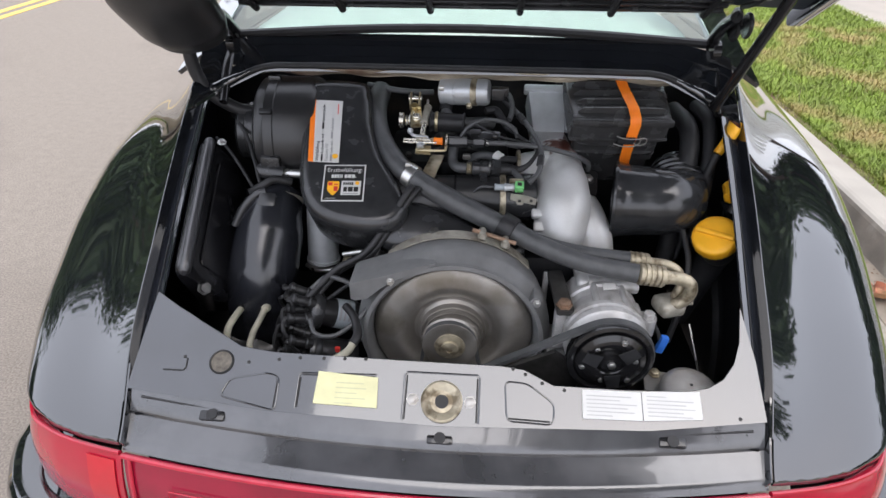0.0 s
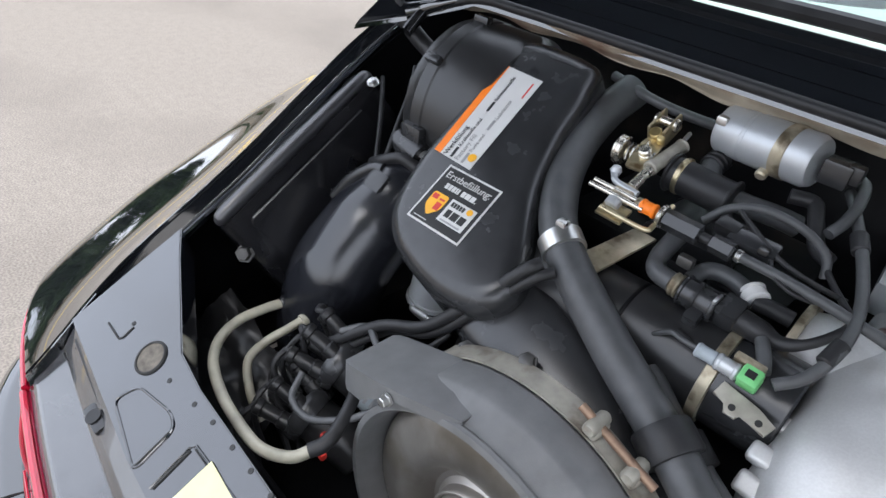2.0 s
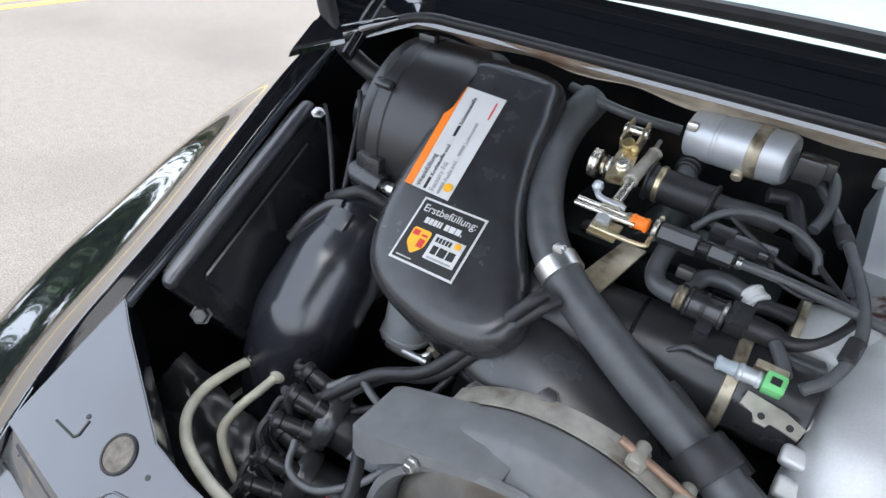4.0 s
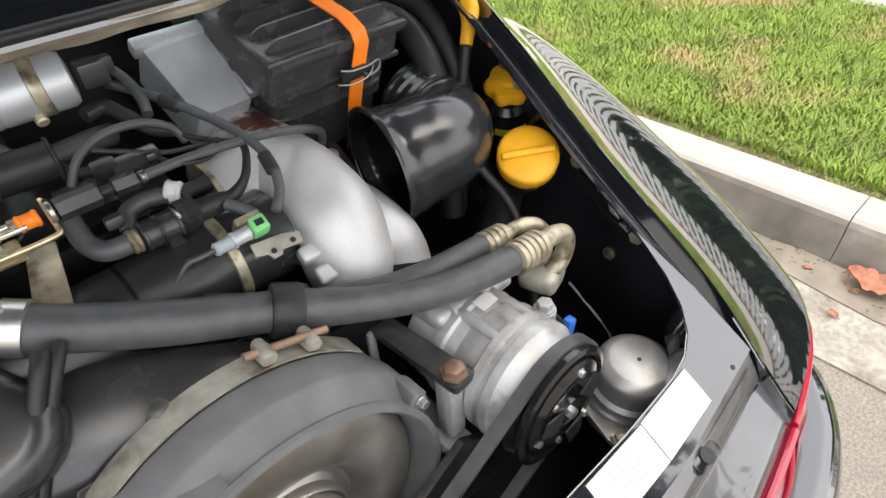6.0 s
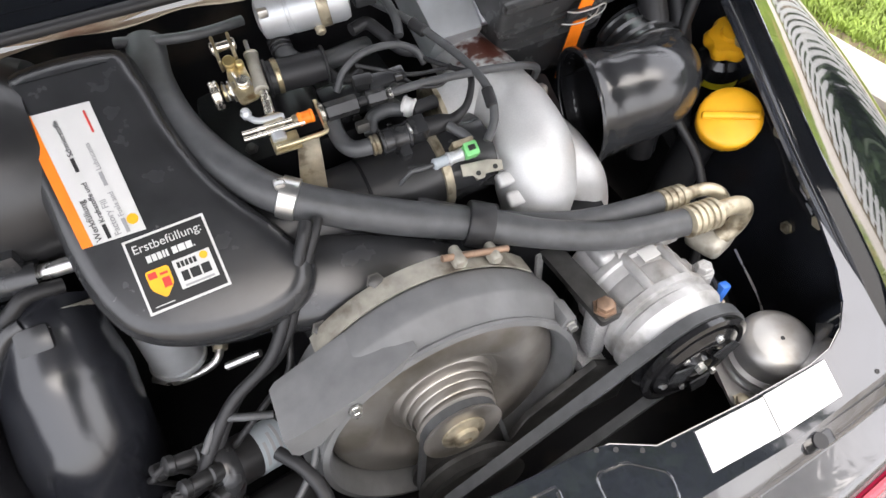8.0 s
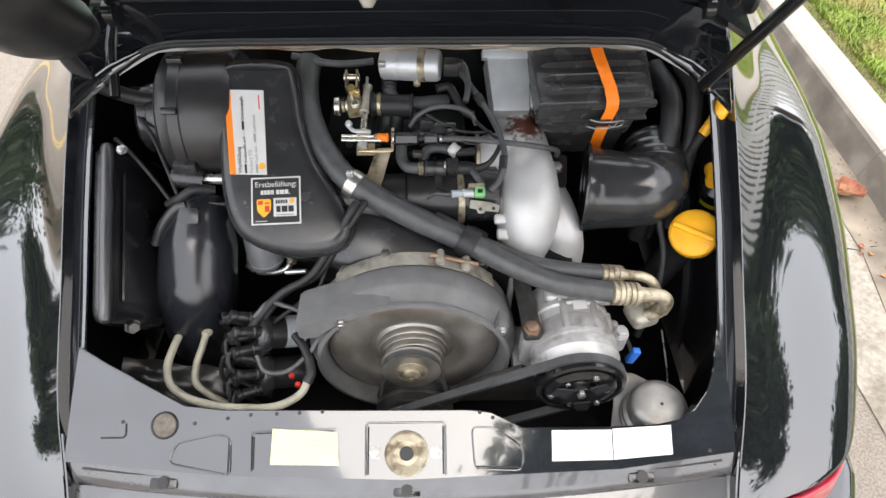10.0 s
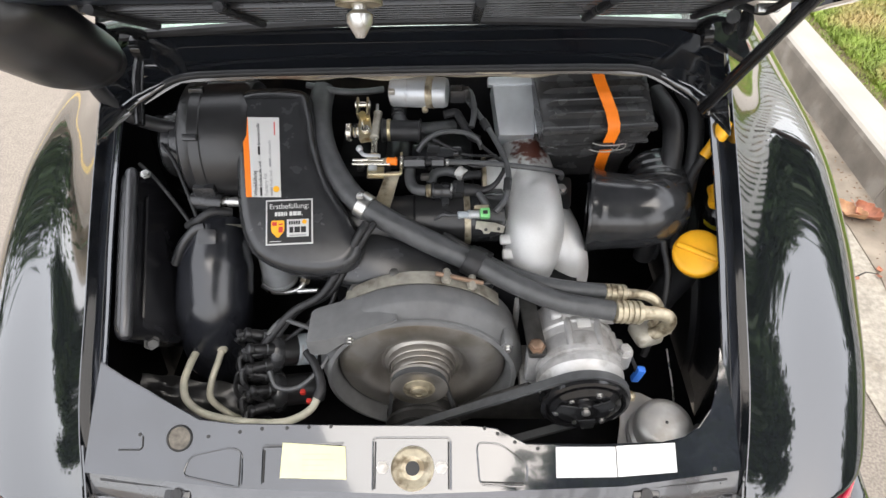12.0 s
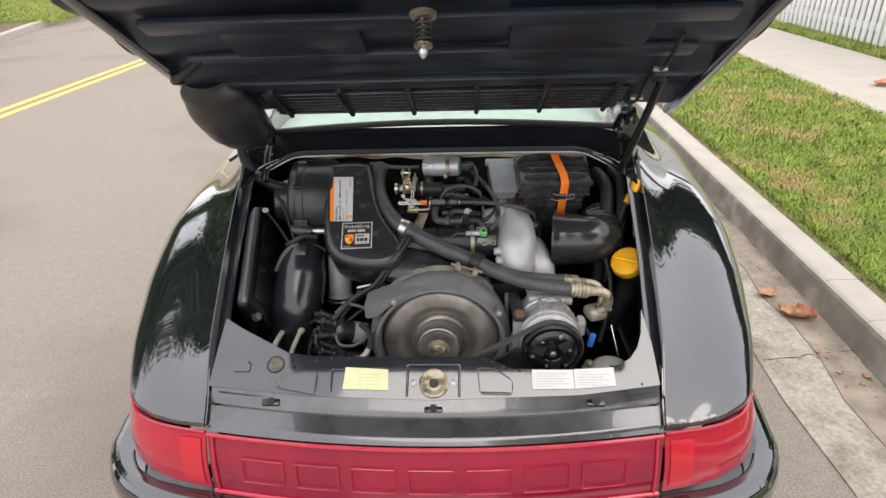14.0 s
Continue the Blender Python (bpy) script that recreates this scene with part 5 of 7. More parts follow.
_l.new(_r.outputs["Result"], _m.inputs[0])
_l.new(_b.inputs["Base Color"].links[0].from_socket, _m.inputs[6])
_l.new(_m.outputs[2], _b.inputs["Base Color"])
bm = bmesh.new()
sweep(bm, [(0.205, 0.72, 0.775), (0.206, 0.665, 0.772), (0.208, 0.60, 0.763), (0.211, 0.545, 0.753), (0.211, 0.50, 0.735), (0.207, 0.476, 0.702), (0.204, 0.469, 0.668), (0.203, 0.468, 0.640), (0.203, 0.468, 0.618)], [0.040, 0.043, 0.050, 0.053, 0.054, 0.051, 0.045, 0.034, 0.012], 32, 7)
part("runner", bm, CAST_STAINED, mani, "cast aluminium runner with a rusty patch")
bm = bmesh.new()
sweep(bm, [(0.238, 0.57, 0.715), (0.255, 0.53, 0.706), (0.271, 0.497, 0.686), (0.280, 0.478, 0.655), (0.283, 0.470, 0.58)], [0.042, 0.041, 0.038, 0.036, 0.034], 28, 7)
part("runner", bm, CAST_STAINED, mani)
bm = bmesh.new()
sweep(bm, [(0.128, 0.598, 0.752), (0.15, 0.60, 0.755), (0.18, 0.60, 0.758), (0.215, 0.60, 0.758)], [0.044, 0.047, 0.050, 0.048], 28, 5)
part("throttle_neck", bm, CAST_STAINED, mani)
bm = bmesh.new()
revolve(bm, [(0.052, -0.004), (0.054, -0.003), (0.054, 0.003), (0.052, 0.004)], (0.126, 0.598, 0.752), (1, 0, 0.03), 32)
part("flange_gasket", bm, BRASS_DIRTY, mani, "brass-coloured flange")
for p, s, r in (((0.166, 0.470, 0.736), (0.034, 0.018, 0.016), 0.6), ((0.164, 0.498, 0.752), (0.026, 0.016, 0.012), 0.5), ((0.166, 0.452, 0.718), (0.026, 0.020, 0.014), 0.8)):
    bm = bmesh.new()
    box(bm, p, s, Matrix.Rotation(r, 3, "X"), 0.005, 3)
    part("lug", bm, CAST_STAINED, mani)

# air filter box
FILTER = material("filter_plastic", (0.042, 0.042, 0.043), 0.25, spec=0.5, spread=0.2, scale=30, bump=0.06, bump_scale=700)
filt = thing("air_filter_box", "black ribbed plastic air filter box with an orange strap", "air filter")
FB = plane_at((0.327, 0.592, 0.890), (1, 0.06, -0.01), (0, 0.93, 0.33))
bm = bmesh.new()
slab(bm, rounded([(-0.098, 0.0), (0.096, 0.0), (0.106, 0.19), (-0.108, 0.19)], 0.008, 3), 0.052, FB, 0.006, 3)
body = part("body", bm, FILTER, filt)
bm = bmesh.new()
slab(bm, rounded([(-0.088, 0.007), (0.086, 0.007), (0.096, 0.18), (-0.100, 0.18)], 0.008, 3), 0.062, FB @ Matrix.Translation((0, 0, -0.050)), 0.004, 2)
part("lower_body", bm, FILTER, filt)
bm = bmesh.new()
slab(bm, [(-0.080, 0.010), (0.076, 0.010), (0.084, 0.17), (-0.090, 0.17)], 0.07, FB @ Matrix.Translation((0, 0, -0.108)), 0.004, 2)
part("foot", bm, FILTER, filt)
for k in range(6):
    # each rib is a low wedge, steep towards the front and tapered at both ends
    y, w = 0.020 + 0.027 * k, 0.088 + 0.0012 * k
    bm = bmesh.new()
    rings(bm, [[FB @ Vector((x, y - 0.0035 * q, -0.001)), FB @ Vector((x, y - 0.0015 * q, 0.0135 * q)), FB @ Vector((x, y + 0.0015 * q, 0.0135 * q)), FB @ Vector((x, y + 0.012 * q, -0.001))] for x, q in ((-w, 0.25), (-w + 0.012, 0.9), (0, 1.0), (w - 0.012, 0.9), (w, 0.25))])
    part("rib", bm, FILTER, body, smooth=False)
for k in range(2):
    bm = bmesh.new()
    rings(bm, [[FB @ Vector((x, 0.008, -0.066 - 0.022 * k)), FB @ Vector((x, 0.008 - 0.008 * q, -0.068 - 0.022 * k)), FB @ Vector((x, 0.008 - 0.008 * q, -0.070 - 0.022 * k)), FB @ Vector((x, 0.008, -0.079 - 0.022 * k))] for x, q in ((-0.080, 0.3), (-0.06, 1), (0.06, 1), (0.078, 0.3))])
    part("front_rib", bm, FILTER, body, smooth=False)
bm = bmesh.new()
box(bm, FB @ Vector((-0.001, -0.003, -0.006)), (0.200, 0.012, 0.014), FB.to_3x3(), 0.005)
part("lid_edge", bm, FILTER, filt)
bm = bmesh.new()
box(bm, FB @ Vector((-0.001, -0.001, -0.050)), (0.196, 0.008, 0.006), FB.to_3x3(), 0.0025)
part("seam_edge", bm, FILTER, filt)


def ribbon(name, pts, w, t, mat, parent, label=""):
    bm = bmesh.new()
    loops = []
    for i, (p, across) in enumerate(pts):
        p, across = Vector(p), Vector(across).normalized() * w / 2
        q = Vector(pts[min(i + 1, len(pts) - 1)][0]) - Vector(pts[max(i - 1, 0)][0])
        nn = q.cross(across).normalized() * t / 2
        loops.append([p - across - nn, p + across - nn, p + across + nn, p - across + nn])
    rings(bm, loops)
    return part(name, bm, mat, parent, label)


acr = FB.col[0].to_3d()
st = [FB @ Vector(q) for q in ((0.000, 0.17, 0.0155), (0.008, 0.08, 0.0155), (0.017, 0.016, 0.0155), (0.020, -0.004, 0.008), (0.021, -0.012, -0.004), (0.020, -0.012, -0.040), (0.021, -0.012, -0.085), (0.024, -0.011, -0.125), (0.028, -0.012, -0.17))]
ribbon("strap", [(p, acr) for p in st], 0.021, 0.002, ORANGE, filt, "bright orange fabric strap")
bm = bmesh.new()
box(bm, FB @ Vector((0.011, -0.014, -0.042)), (0.036, 0.008, 0.016), FB.to_3x3(), 0.003)
part("strap_buckle", bm, PLASTIC, filt, "black strap buckle")
bm = bmesh.new()
sweep(bm, [FB @ Vector(q) for q in ((-0.010, -0.015, -0.030), (0.006, -0.018, -0.034), (0.030, -0.019, -0.034), (0.042, -0.019, -0.031), (0.050, -0.017, -0.036), (0.049, -0.018, -0.046), (0.036, -0.019, -0.050), (0.026, -0.019, -0.044))], 0.001, 6, 6)
sweep(bm, [FB @ Vector(q) for q in ((-0.012, -0.015, -0.050), (0.006, -0.018, -0.054), (0.026, -0.019, -0.053), (0.036, -0.019, -0.046), (0.038, -0.019, -0.036))], 0.001, 6, 6)
part("wire_clip", bm, CAP_STEEL, filt, "bent wire clip")

# intake elbow
elbow = thing("intake_elbow", "gloss black plastic intake elbow with an open flared mouth", "air duct")
bm = bmesh.new()
EP = [(0.322, 0.542, 0.740), (0.344, 0.538, 0.742), (0.378, 0.533, 0.744), (0.412, 0.532, 0.744), (0.442, 0.549, 0.742), (0.458, 0.589, 0.747), (0.460, 0.645, 0.762)]
sweep(bm, EP, [0.078, 0.0725, 0.0685, 0.0665, 0.064, 0.058, 0.050], 40, 8, cap=False)
solid(bm, 0.003)
part("shell", bm, ELBOW, elbow)
bm = bmesh.new()
revolve(bm, [(0.076, 0.002), (0.0805, 0.001), (0.0815, -0.002), (0.0805, -0.005), (0.076, -0.004)], (0.322, 0.542, 0.740), (0.985, -0.17, 0.03), 48, cap=False)
part("mouth_rim", bm, ELBOW, elbow)
bm = bmesh.new()
sweep(bm, [Vector(p) + Vector((0.0015, 0, 0)) for p in EP[:5]], [0.074, 0.0685, 0.0645, 0.0625, 0.060], 36, 8, cap=False)
part("inner_liner", bm, BAY, elbow, "dull black inside of the elbow")
for k in range(4):
    bm = bmesh.new()
    a, b1 = Vector((0.450, 0.564, 0.743)), Vector((0.460, 0.645, 0.762))
    revolve(bm, [(0.055 - 0.002 * k, -0.004), (0.0605 - 0.003 * k, 0.0), (0.055 - 0.002 * k, 0.004)], a + (b1 - a) * (0.2 + 0.22 * k), b1 - a, 36, cap=False)
    part("bellows_rib", bm, ELBOW, elbow)

# bracket with a washered bolt between manifold and elbow
stay = thing("filter_bracket", "black bracket with a bolt under the air filter box", "bracket")
bm = bmesh.new()
slab(bm, rounded([(-0.022, -0.035), (0.016, -0.035), (0.022, 0.030), (-0.018, 0.030)], 0.010, 3), 0.006, plane_at((0.268, 0.560, 0.770), (1, 0, 0), (0, 0.9, 0.35)), 0.002)
part("plate", bm, PLASTIC_DULL, stay)
bm = bmesh.new()
revolve(bm, [(0.012, 0.0), (0.012, 0.0035), (0.009, 0.0045)], (0.268, 0.562, 0.772), (0, -0.35, 0.9), 20)
part("washer", bm, DARK_STEEL, stay)
bolt("bolt", Vector((0.268, 0.5605, 0.776)), (0, -0.35, 0.9), 0.0075, 0.006, STEEL, stay)

# oil filler, fluid bottle, dipstick
filler = thing("oil_filler", "black oil filler neck with a yellow screw cap", "oil cap")
OC = Vector((0.497, 0.449, 0.722))
OAX = Vector((-0.42, -0.42, 0.80)).normalized()
bm = bmesh.new()
n = 40
prof = [(0.040, -0.026), (0.042, -0.022), (0.042, -0.005), (0.0413, -0.0022), (0.0395, -0.0002), (0.036, 0.0012), (0.030, 0.0024), (0.002, 0.003)]
m = frame_to(OAX)
loops = [[OC + m @ Vector((r * (1 + (0.008 * math.cos(24 * a) if h < -0.004 else 0)) * math.cos(a), r * (1 + (0.008 * math.cos(24 * a) if h < -0.004 else 0)) * math.sin(a), h)) for a in (2 * math.pi * j / 72 for j in range(72))] for r, h in prof]
rings(bm, loops)
part("cap", bm, YELLOW, filler, "yellow screw cap")
bm = bmesh.new()
box(bm, OC + OAX * 0.004, (0.074, 0.010, 0.010), m @ Matrix.Rotation(0.15, 3, "Z"), 0.004, 3)
part("grip_bar", bm, YELLOW, filler)
bm = bmesh.new()
sweep(bm, [OC - OAX * 0.02, OC - OAX * 0.06, OC - OAX * 0.12 + Vector((-0.01, 0.02, 0)), OC + Vector((-0.01, 0.07, -0.25))], [0.035, 0.032, 0.03, 0.03], 24, 6)
part("neck", bm, RUBBER, filler)
bottle = thing("fluid_bottle", "black fluid bottle with a scalloped yellow cap and yellow label", "bottle")
BC = Vector((0.564, 0.545, 0.770))
BAX = Vector((-0.25, -0.3, 0.92)).normalized()
m = frame_to(BAX)
bm = bmesh.new()
loops = []
for r, h in [(0.024, -0.018), (0.031, -0.014), (0.033, -0.002), (0.029, 0.006), (0.016, 0.008), (0.014, 0.014), (0.002, 0.015)]:
    loops.append([BC + m @ Vector((r * (1 + 0.09 * math.cos(6 * a) * (r > 0.02)) * math.cos(a), r * (1 + 0.09 * math.cos(6 * a) * (r > 0.02)) * math.sin(a), h)) for a in (2 * math.pi * j / 60 for j in range(60))])
rings(bm, loops)
part("cap", bm, YELLOW, bottle, "scalloped yellow cap")
bm = bmesh.new()
revolve(bm, [(0.002, -0.17), (0.036, -0.17), (0.038, -0.16), (0.038, -0.05), (0.034, -0.035), (0.024, -0.028), (0.022, -0.016)], BC, BAX, 32)
part("body", bm, GLOSS, bottle)
bm = bmesh.new()
sheet(bm, lambda u, v: BC + m @ Vector((0.0385 * math.cos(-2.1 + 1.3 * u), 0.0385 * math.sin(-2.1 + 1.3 * u), -0.072 + 0.014 * v)), 10, 1)
solid(bm, 0.0004)
part("label_strip", bm, YELLOW_BRIGHT, bottle, "small yellow label strip")
dip = thing("dipstick", "yellow dipstick handle on a black tube", "dipstick")
bm = bmesh.new()
sweep(bm, [(0.545, 0.607, 0.882), (0.537, 0.594, 0.868), (0.528, 0.587, 0.850), (0.515, 0.580, 0.830)], [0.013, 0.014, 0.010, 0.009], 14, 5)
part("handle", bm, YELLOW, dip)
bm = bmesh.new()
sweep(bm, [(0.515, 0.580, 0.830), (0.50, 0.575, 0.77), (0.485, 0.56, 0.70), (0.47, 0.55, 0.6)], 0.008, 10, 5)
part("tube", bm, RUBBER, dip)
for i, pts in enumerate([[(0.46, 0.74, 0.86), (0.475, 0.66, 0.85), (0.47, 0.60, 0.80), (0.46, 0.57, 0.72), (0.45, 0.55, 0.6)], [(0.50, 0.72, 0.88), (0.515, 0.66, 0.86), (0.51, 0.60, 0.80), (0.50, 0.56, 0.74), (0.49, 0.52, 0.66)], [(0.455, 0.50, 0.70), (0.462, 0.45, 0.66), (0.45, 0.40, 0.60), (0.43, 0.37, 0.52)]]):
    bm = bmesh.new()
    sweep(bm, pts, (0.019, 0.014, 0.0065)[i], 16, 6)
    tagged(part("breather_hose", bm, RUBBER), "black rubber breather hose beside the inner wing", "hose", group="breather hoses")

# steel cap with its stepped base, flange and bolts
cap_thing = thing("damper_cap", "round brushed steel cap on a bolted flange beside the compressor", "steel cap")
CAPC, CAPN = Vector((0.423, 0.207, 0.567)), Vector((0.0, -0.1, 1)).normalized()
bm = bmesh.new()
revolve(bm, [(0.047, -0.042), (0.048, -0.022), (0.0475, -0.013), (0.0455, -0.008), (0.0405, -0.0035), (0.036, -0.001), (0.034, -0.0003), (0.004, 0.0008)], CAPC, CAPN, 56)
part("cap", bm, CAP_STEEL, cap_thing)
bm = bmesh.new()
revolve(bm, [(0.053, -0.10), (0.053, -0.066), (0.0545, -0.063), (0.0545, -0.058), (0.051, -0.055), (0.050, -0.051), (0.053, -0.048), (0.053, -0.043), (0.047, -0.039)], CAPC, CAPN, 56, cap=False)
part("stepped_base", bm, CAP_STEEL, cap_thing)
bm = bmesh.new()
revolve(bm, [(0.0028, 0.0008), (0.0028, 0.0014)], CAPC, CAPN, 12)
part("vent_hole", bm, BLACK_INK, cap_thing)
bm = bmesh.new()
slab(bm, rounded([(-0.078, -0.040), (-0.030, -0.070), (0.012, -0.072), (0.058, -0.040), (0.058, 0.045), (0.020, 0.062), (-0.022, 0.088), (-0.052, 0.078), (-0.058, 0.030)], 0.016), 0.006, plane_at(CAPC + CAPN * -0.066, (1, 0, 0), (0, 1, 0.1)), 0.002)
part("flange", bm, CAP_STEEL, cap_thing, "pressed steel flange")
for dx, dy in ((0.004, -0.062), (-0.034, 0.074), (-0.064, -0.034)):
    bolt("bolt", CAPC + CAPN * -0.062 + Vector((dx, dy, 0.1 * dy)), CAPN, 0.0085, 0.008, BRASS_DIRTY, cap_thing)

# heater blower
blow = thing("heater_blower", "black plastic heater blower drum", "blower")
BLC = Vector((-0.370, 0.660, 0.814))
bm = bmesh.new()
revolve(bm, [(0.02, -0.046), (0.106, -0.044), (0.116, -0.037), (0.119, -0.020), (0.121, -0.018), (0.121, 0.0), (0.119, 0.002), (0.119, 0.070), (0.112, 0.082), (0.09, 0.086), (0.02, 0.086)], BLC, (1, 0.03, 0), 56)
part("drum", bm, PLASTIC_DULL, blow)
bm = bmesh.new()
revolve(bm, [(0.02, -0.100), (0.056, -0.098), (0.061, -0.092), (0.061, -0.078), (0.066, -0.074), (0.066, -0.042)], BLC, (1, 0.03, 0), 36)
part("motor_cap", bm, PLASTIC, blow)
for a in (0.72, 1.5, 2.3, -0.15):
    e = Vector((0, -math.cos(a), math.sin(a)))
    bm = bmesh.new()
    box(bm, BLC + e * 0.122 + Vector((-0.009, 0, 0)), (0.026, 0.012, 0.012), Matrix.Rotation(a, 3, "X"), 0.003)
    part("clip", bm, PLASTIC, blow)
bm = bmesh.new()
rod(bm, BLC + Vector((-0.030, -0.122, -0.035)), BLC + Vector((0.025, -0.127, -0.038)), 0.018, 18)
box(bm, BLC + Vector((-0.003, -0.116, -0.018)), (0.04, 0.03, 0.035), None, 0.006)
part("mount_clamp", bm, PLASTIC, blow)
bm = bmesh.new()
rod(bm, (-0.345, 0.534, 0.778), (-0.27, 0.528, 0.780), 0.009, 14)
tagged(part("support_rod", bm, STEEL), "bright steel support rod under the blower", "rod")

# intake duct with stickers
duct = thing("air_duct", "large matt black plastic air duct with stickers", "air duct")
DN = plane_at((-0.22, 0.49, 0.825), (1, 0, 0), (0, 0.82, 0.57))
do = [(-0.298, 0.200), (-0.312, 0.15), (-0.308, 0.07), (-0.302, -0.005), (-0.290, -0.060), (-0.266, -0.100), (-0.220, -0.124), (-0.155, -0.134), (-0.103, -0.122), (-0.080, -0.086), (-0.100, -0.04), (-0.143, 0.030), (-0.166, 0.10), (-0.176, 0.16), (-0.196, 0.20)]
bm = bmesh.new()
pillow(bm, [(x + 0.22, y) for x, y in do], 0.11, 0.024, DN)
part("shell", bm, PLASTIC, duct)
bm = bmesh.new()
loops = []
SLANT = Vector((0, 0.80, 0.60))
for x, y, z, w, h in [(-0.15, 0.455, 0.715, 0.050, 0.030), (-0.105, 0.450, 0.712, 0.056, 0.036), (-0.06, 0.440, 0.712, 0.054, 0.034), (-0.02, 0.432, 0.708, 0.048, 0.028), (0.02, 0.424, 0.703, 0.040, 0.020), (0.06, 0.418, 0.697, 0.028, 0.012), (0.085, 0.415, 0.692, 0.012, 0.006)]:
    c = Vector((x, y, z))
    up = Vector((0, -0.6, 0.8))
    loops.append([c + SLANT * (w * math.copysign(abs(math.cos(a)) ** 0.7, math.cos(a))) + up * (h * math.copysign(abs(math.sin(a)) ** 0.7, math.sin(a))) for a in (2 * math.pi * k / 28 for k in range(28))])
rings(bm, loops)
part("outlet", bm, PLASTIC, duct)
bm = bmesh.new()
slab(bm, rounded([(-0.13, 0.0), (0.15, 0.0), (0.12, 0.08), (-0.10, 0.08)], 0.03), 0.05, plane_at((-0.0, 0.395, 0.700), (1, 0, 0), (0, 0.9, 0.25)), 0.012, 3)
part("shroud_top", bm, PLASTIC, duct)
for q in ((-0.029, 0.392, 0.738), (0.03, 0.395, 0.722), (-0.10, 0.388, 0.70)):
    bolt("bolt", q, (0, -0.5, 0.8), 0.008, 0.006, DARK_STEEL, duct)
# stickers


s1 = thing("fuel_sticker", "white and orange fuel sticker with small print on the air duct", "sticker")
q = [(-0.075, 0.144), (-0.010, 0.142), (-0.001, 0.0), (-0.061, 0.001)]


def quad(name, pts, mat, parent, lift, label=""):
    bm = bmesh.new()
    slab(bm, pts, 0.0005, DN @ Matrix.Translation((0, 0, lift)))
    return part(name, bm, mat, parent, label, smooth=False)


quad("paper", q, WHITE, s1, 0.0012)
quad("orange_band", [(-0.075, 0.144), (-0.065, 0.1437), (-0.051, 0.0008), (-0.061, 0.001)], ORANGE, s1, 0.0016)
bm = bmesh.new()
revolve(bm, [(0.0055, 0.0), (0.0055, 0.0004)], DN @ Vector((-0.0095, 0.014, 0.0016)), DN.col[2].to_3d(), 16)
part("emblem", bm, YELLOW, s1, "small yellow round emblem")
TURN90 = Matrix.Rotation(math.pi / 2 + 0.094, 4, "Z")
# lines of print; a number stands for a plain bar of that length where a maker's name is printed
for size, x, mat, words in [(0.0088, -0.041, BLACK_INK, ("Werkfüllung",)), (0.0072, -0.032, BLACK_INK, (0.015, "Kraftstoffe und", 0.015, "Schmierstoffe")), (0.0088, -0.023, GREY_INK, ("Factory Fill",)), (0.0072, -0.014, GREY_INK, (0.015, "Fuels and", 0.015, "Lubricants"))]:
    place, along = DN @ Matrix.Translation((x, 0.003, 0.0018)) @ TURN90, 0.0
    for word in words:
        if isinstance(word, str):
            lettering("print_line", word, size, place @ Matrix.Translation((along, 0, 0)), mat, s1)
            along += 0.50 * size * len(word) + 0.002
        else:
            bm = bmesh.new()
            slab(bm, [(along, 0.0008), (along + word, 0.0008), (along + word, 0.0044), (along, 0.0044)], 0.0003, place)
            part("print_bar", bm, mat, s1, smooth=False)
            along += word + 0.002
quad("red_mark", [(-0.017, 0.110), (-0.015, 0.110), (-0.017, 0.134), (-0.019, 0.134)], RED_INK, s1, 0.0016)
s2 = thing("oil_sticker", "square black oil sticker with white print and a white frame", "sticker")
C2 = DN @ Matrix.Translation((0.0145, -0.043, 0.0)) @ Matrix.Rotation(radians(2), 4, "Z")


def quad2(name, x0, y0, x1, y1, mat, lift, label=""):
    bm = bmesh.new()
    slab(bm, [(x0, y0), (x1, y0), (x1, y1), (x0, y1)], 0.0004, C2 @ Matrix.Translation((0, 0, lift)))
    return part(name, bm, mat, s2, label, smooth=False)


quad2("white_frame", -0.040, -0.039, 0.040, 0.039, WHITE, 0.0010)
quad2("black_field", -0.0375, -0.0365, 0.0375, 0.0365, BLACK_INK, 0.0014)
lettering("headline", "Erstbefüllung:", 0.0125, C2 @ Matrix.Translation((0, 0.023, 0.0018)), WHITE, s2, align="CENTER")
for x0, w in ((-0.0245, 0.0045), (-0.0190, 0.0042), (-0.0138, 0.0040), (-0.0088, 0.0022), (-0.0056, 0.0022), (0.0005, 0.0050), (0.0065, 0.0066), (0.0141, 0.0060), (0.0212, 0.0014)):
    quad2("print_bar", x0, 0.0105, x0 + w, 0.0175 if w > 0.002 else 0.0122, WHITE, 0.0018)
bm = bmesh.new()
slab(bm, rounded([(-0.031, 0.003), (-0.008, 0.003), (-0.0085, -0.016), (-0.0195, -0.028), (-0.0305, -0.016)], 0.004), 0.0004, C2 @ Matrix.Translation((0, 0, 0.0018)))
crest = part("crest", bm, YELLOW, s2, "yellow and red shield shape", smooth=False)
for x0, y0, x1, y1 in ((-0.029, -0.006, -0.021, 0.0005), (-0.018, -0.018, -0.0105, -0.008), (-0.018, -0.005, -0.0105, -0.0025)):
    quad2("crest_patch", x0, y0, x1, y1, RED_INK, 0.0022)
quad2("white_panel", -0.004, -0.026, 0.033, 0.004, WHITE, 0.0018)
for x0, w in ((0.0005, 0.0068), (0.0090, 0.0094), (0.0200, 0.0086)):
    quad2("print_bar", x0, -0.0190, x0 + w, -0.0090, BLACK_INK, 0.0022)
for k in range(5):
    quad2("print_bar", -0.0005 + 0.0040 * k, -0.0050, 0.0024 + 0.0040 * k, 0.0010, BLACK_INK, 0.0022)
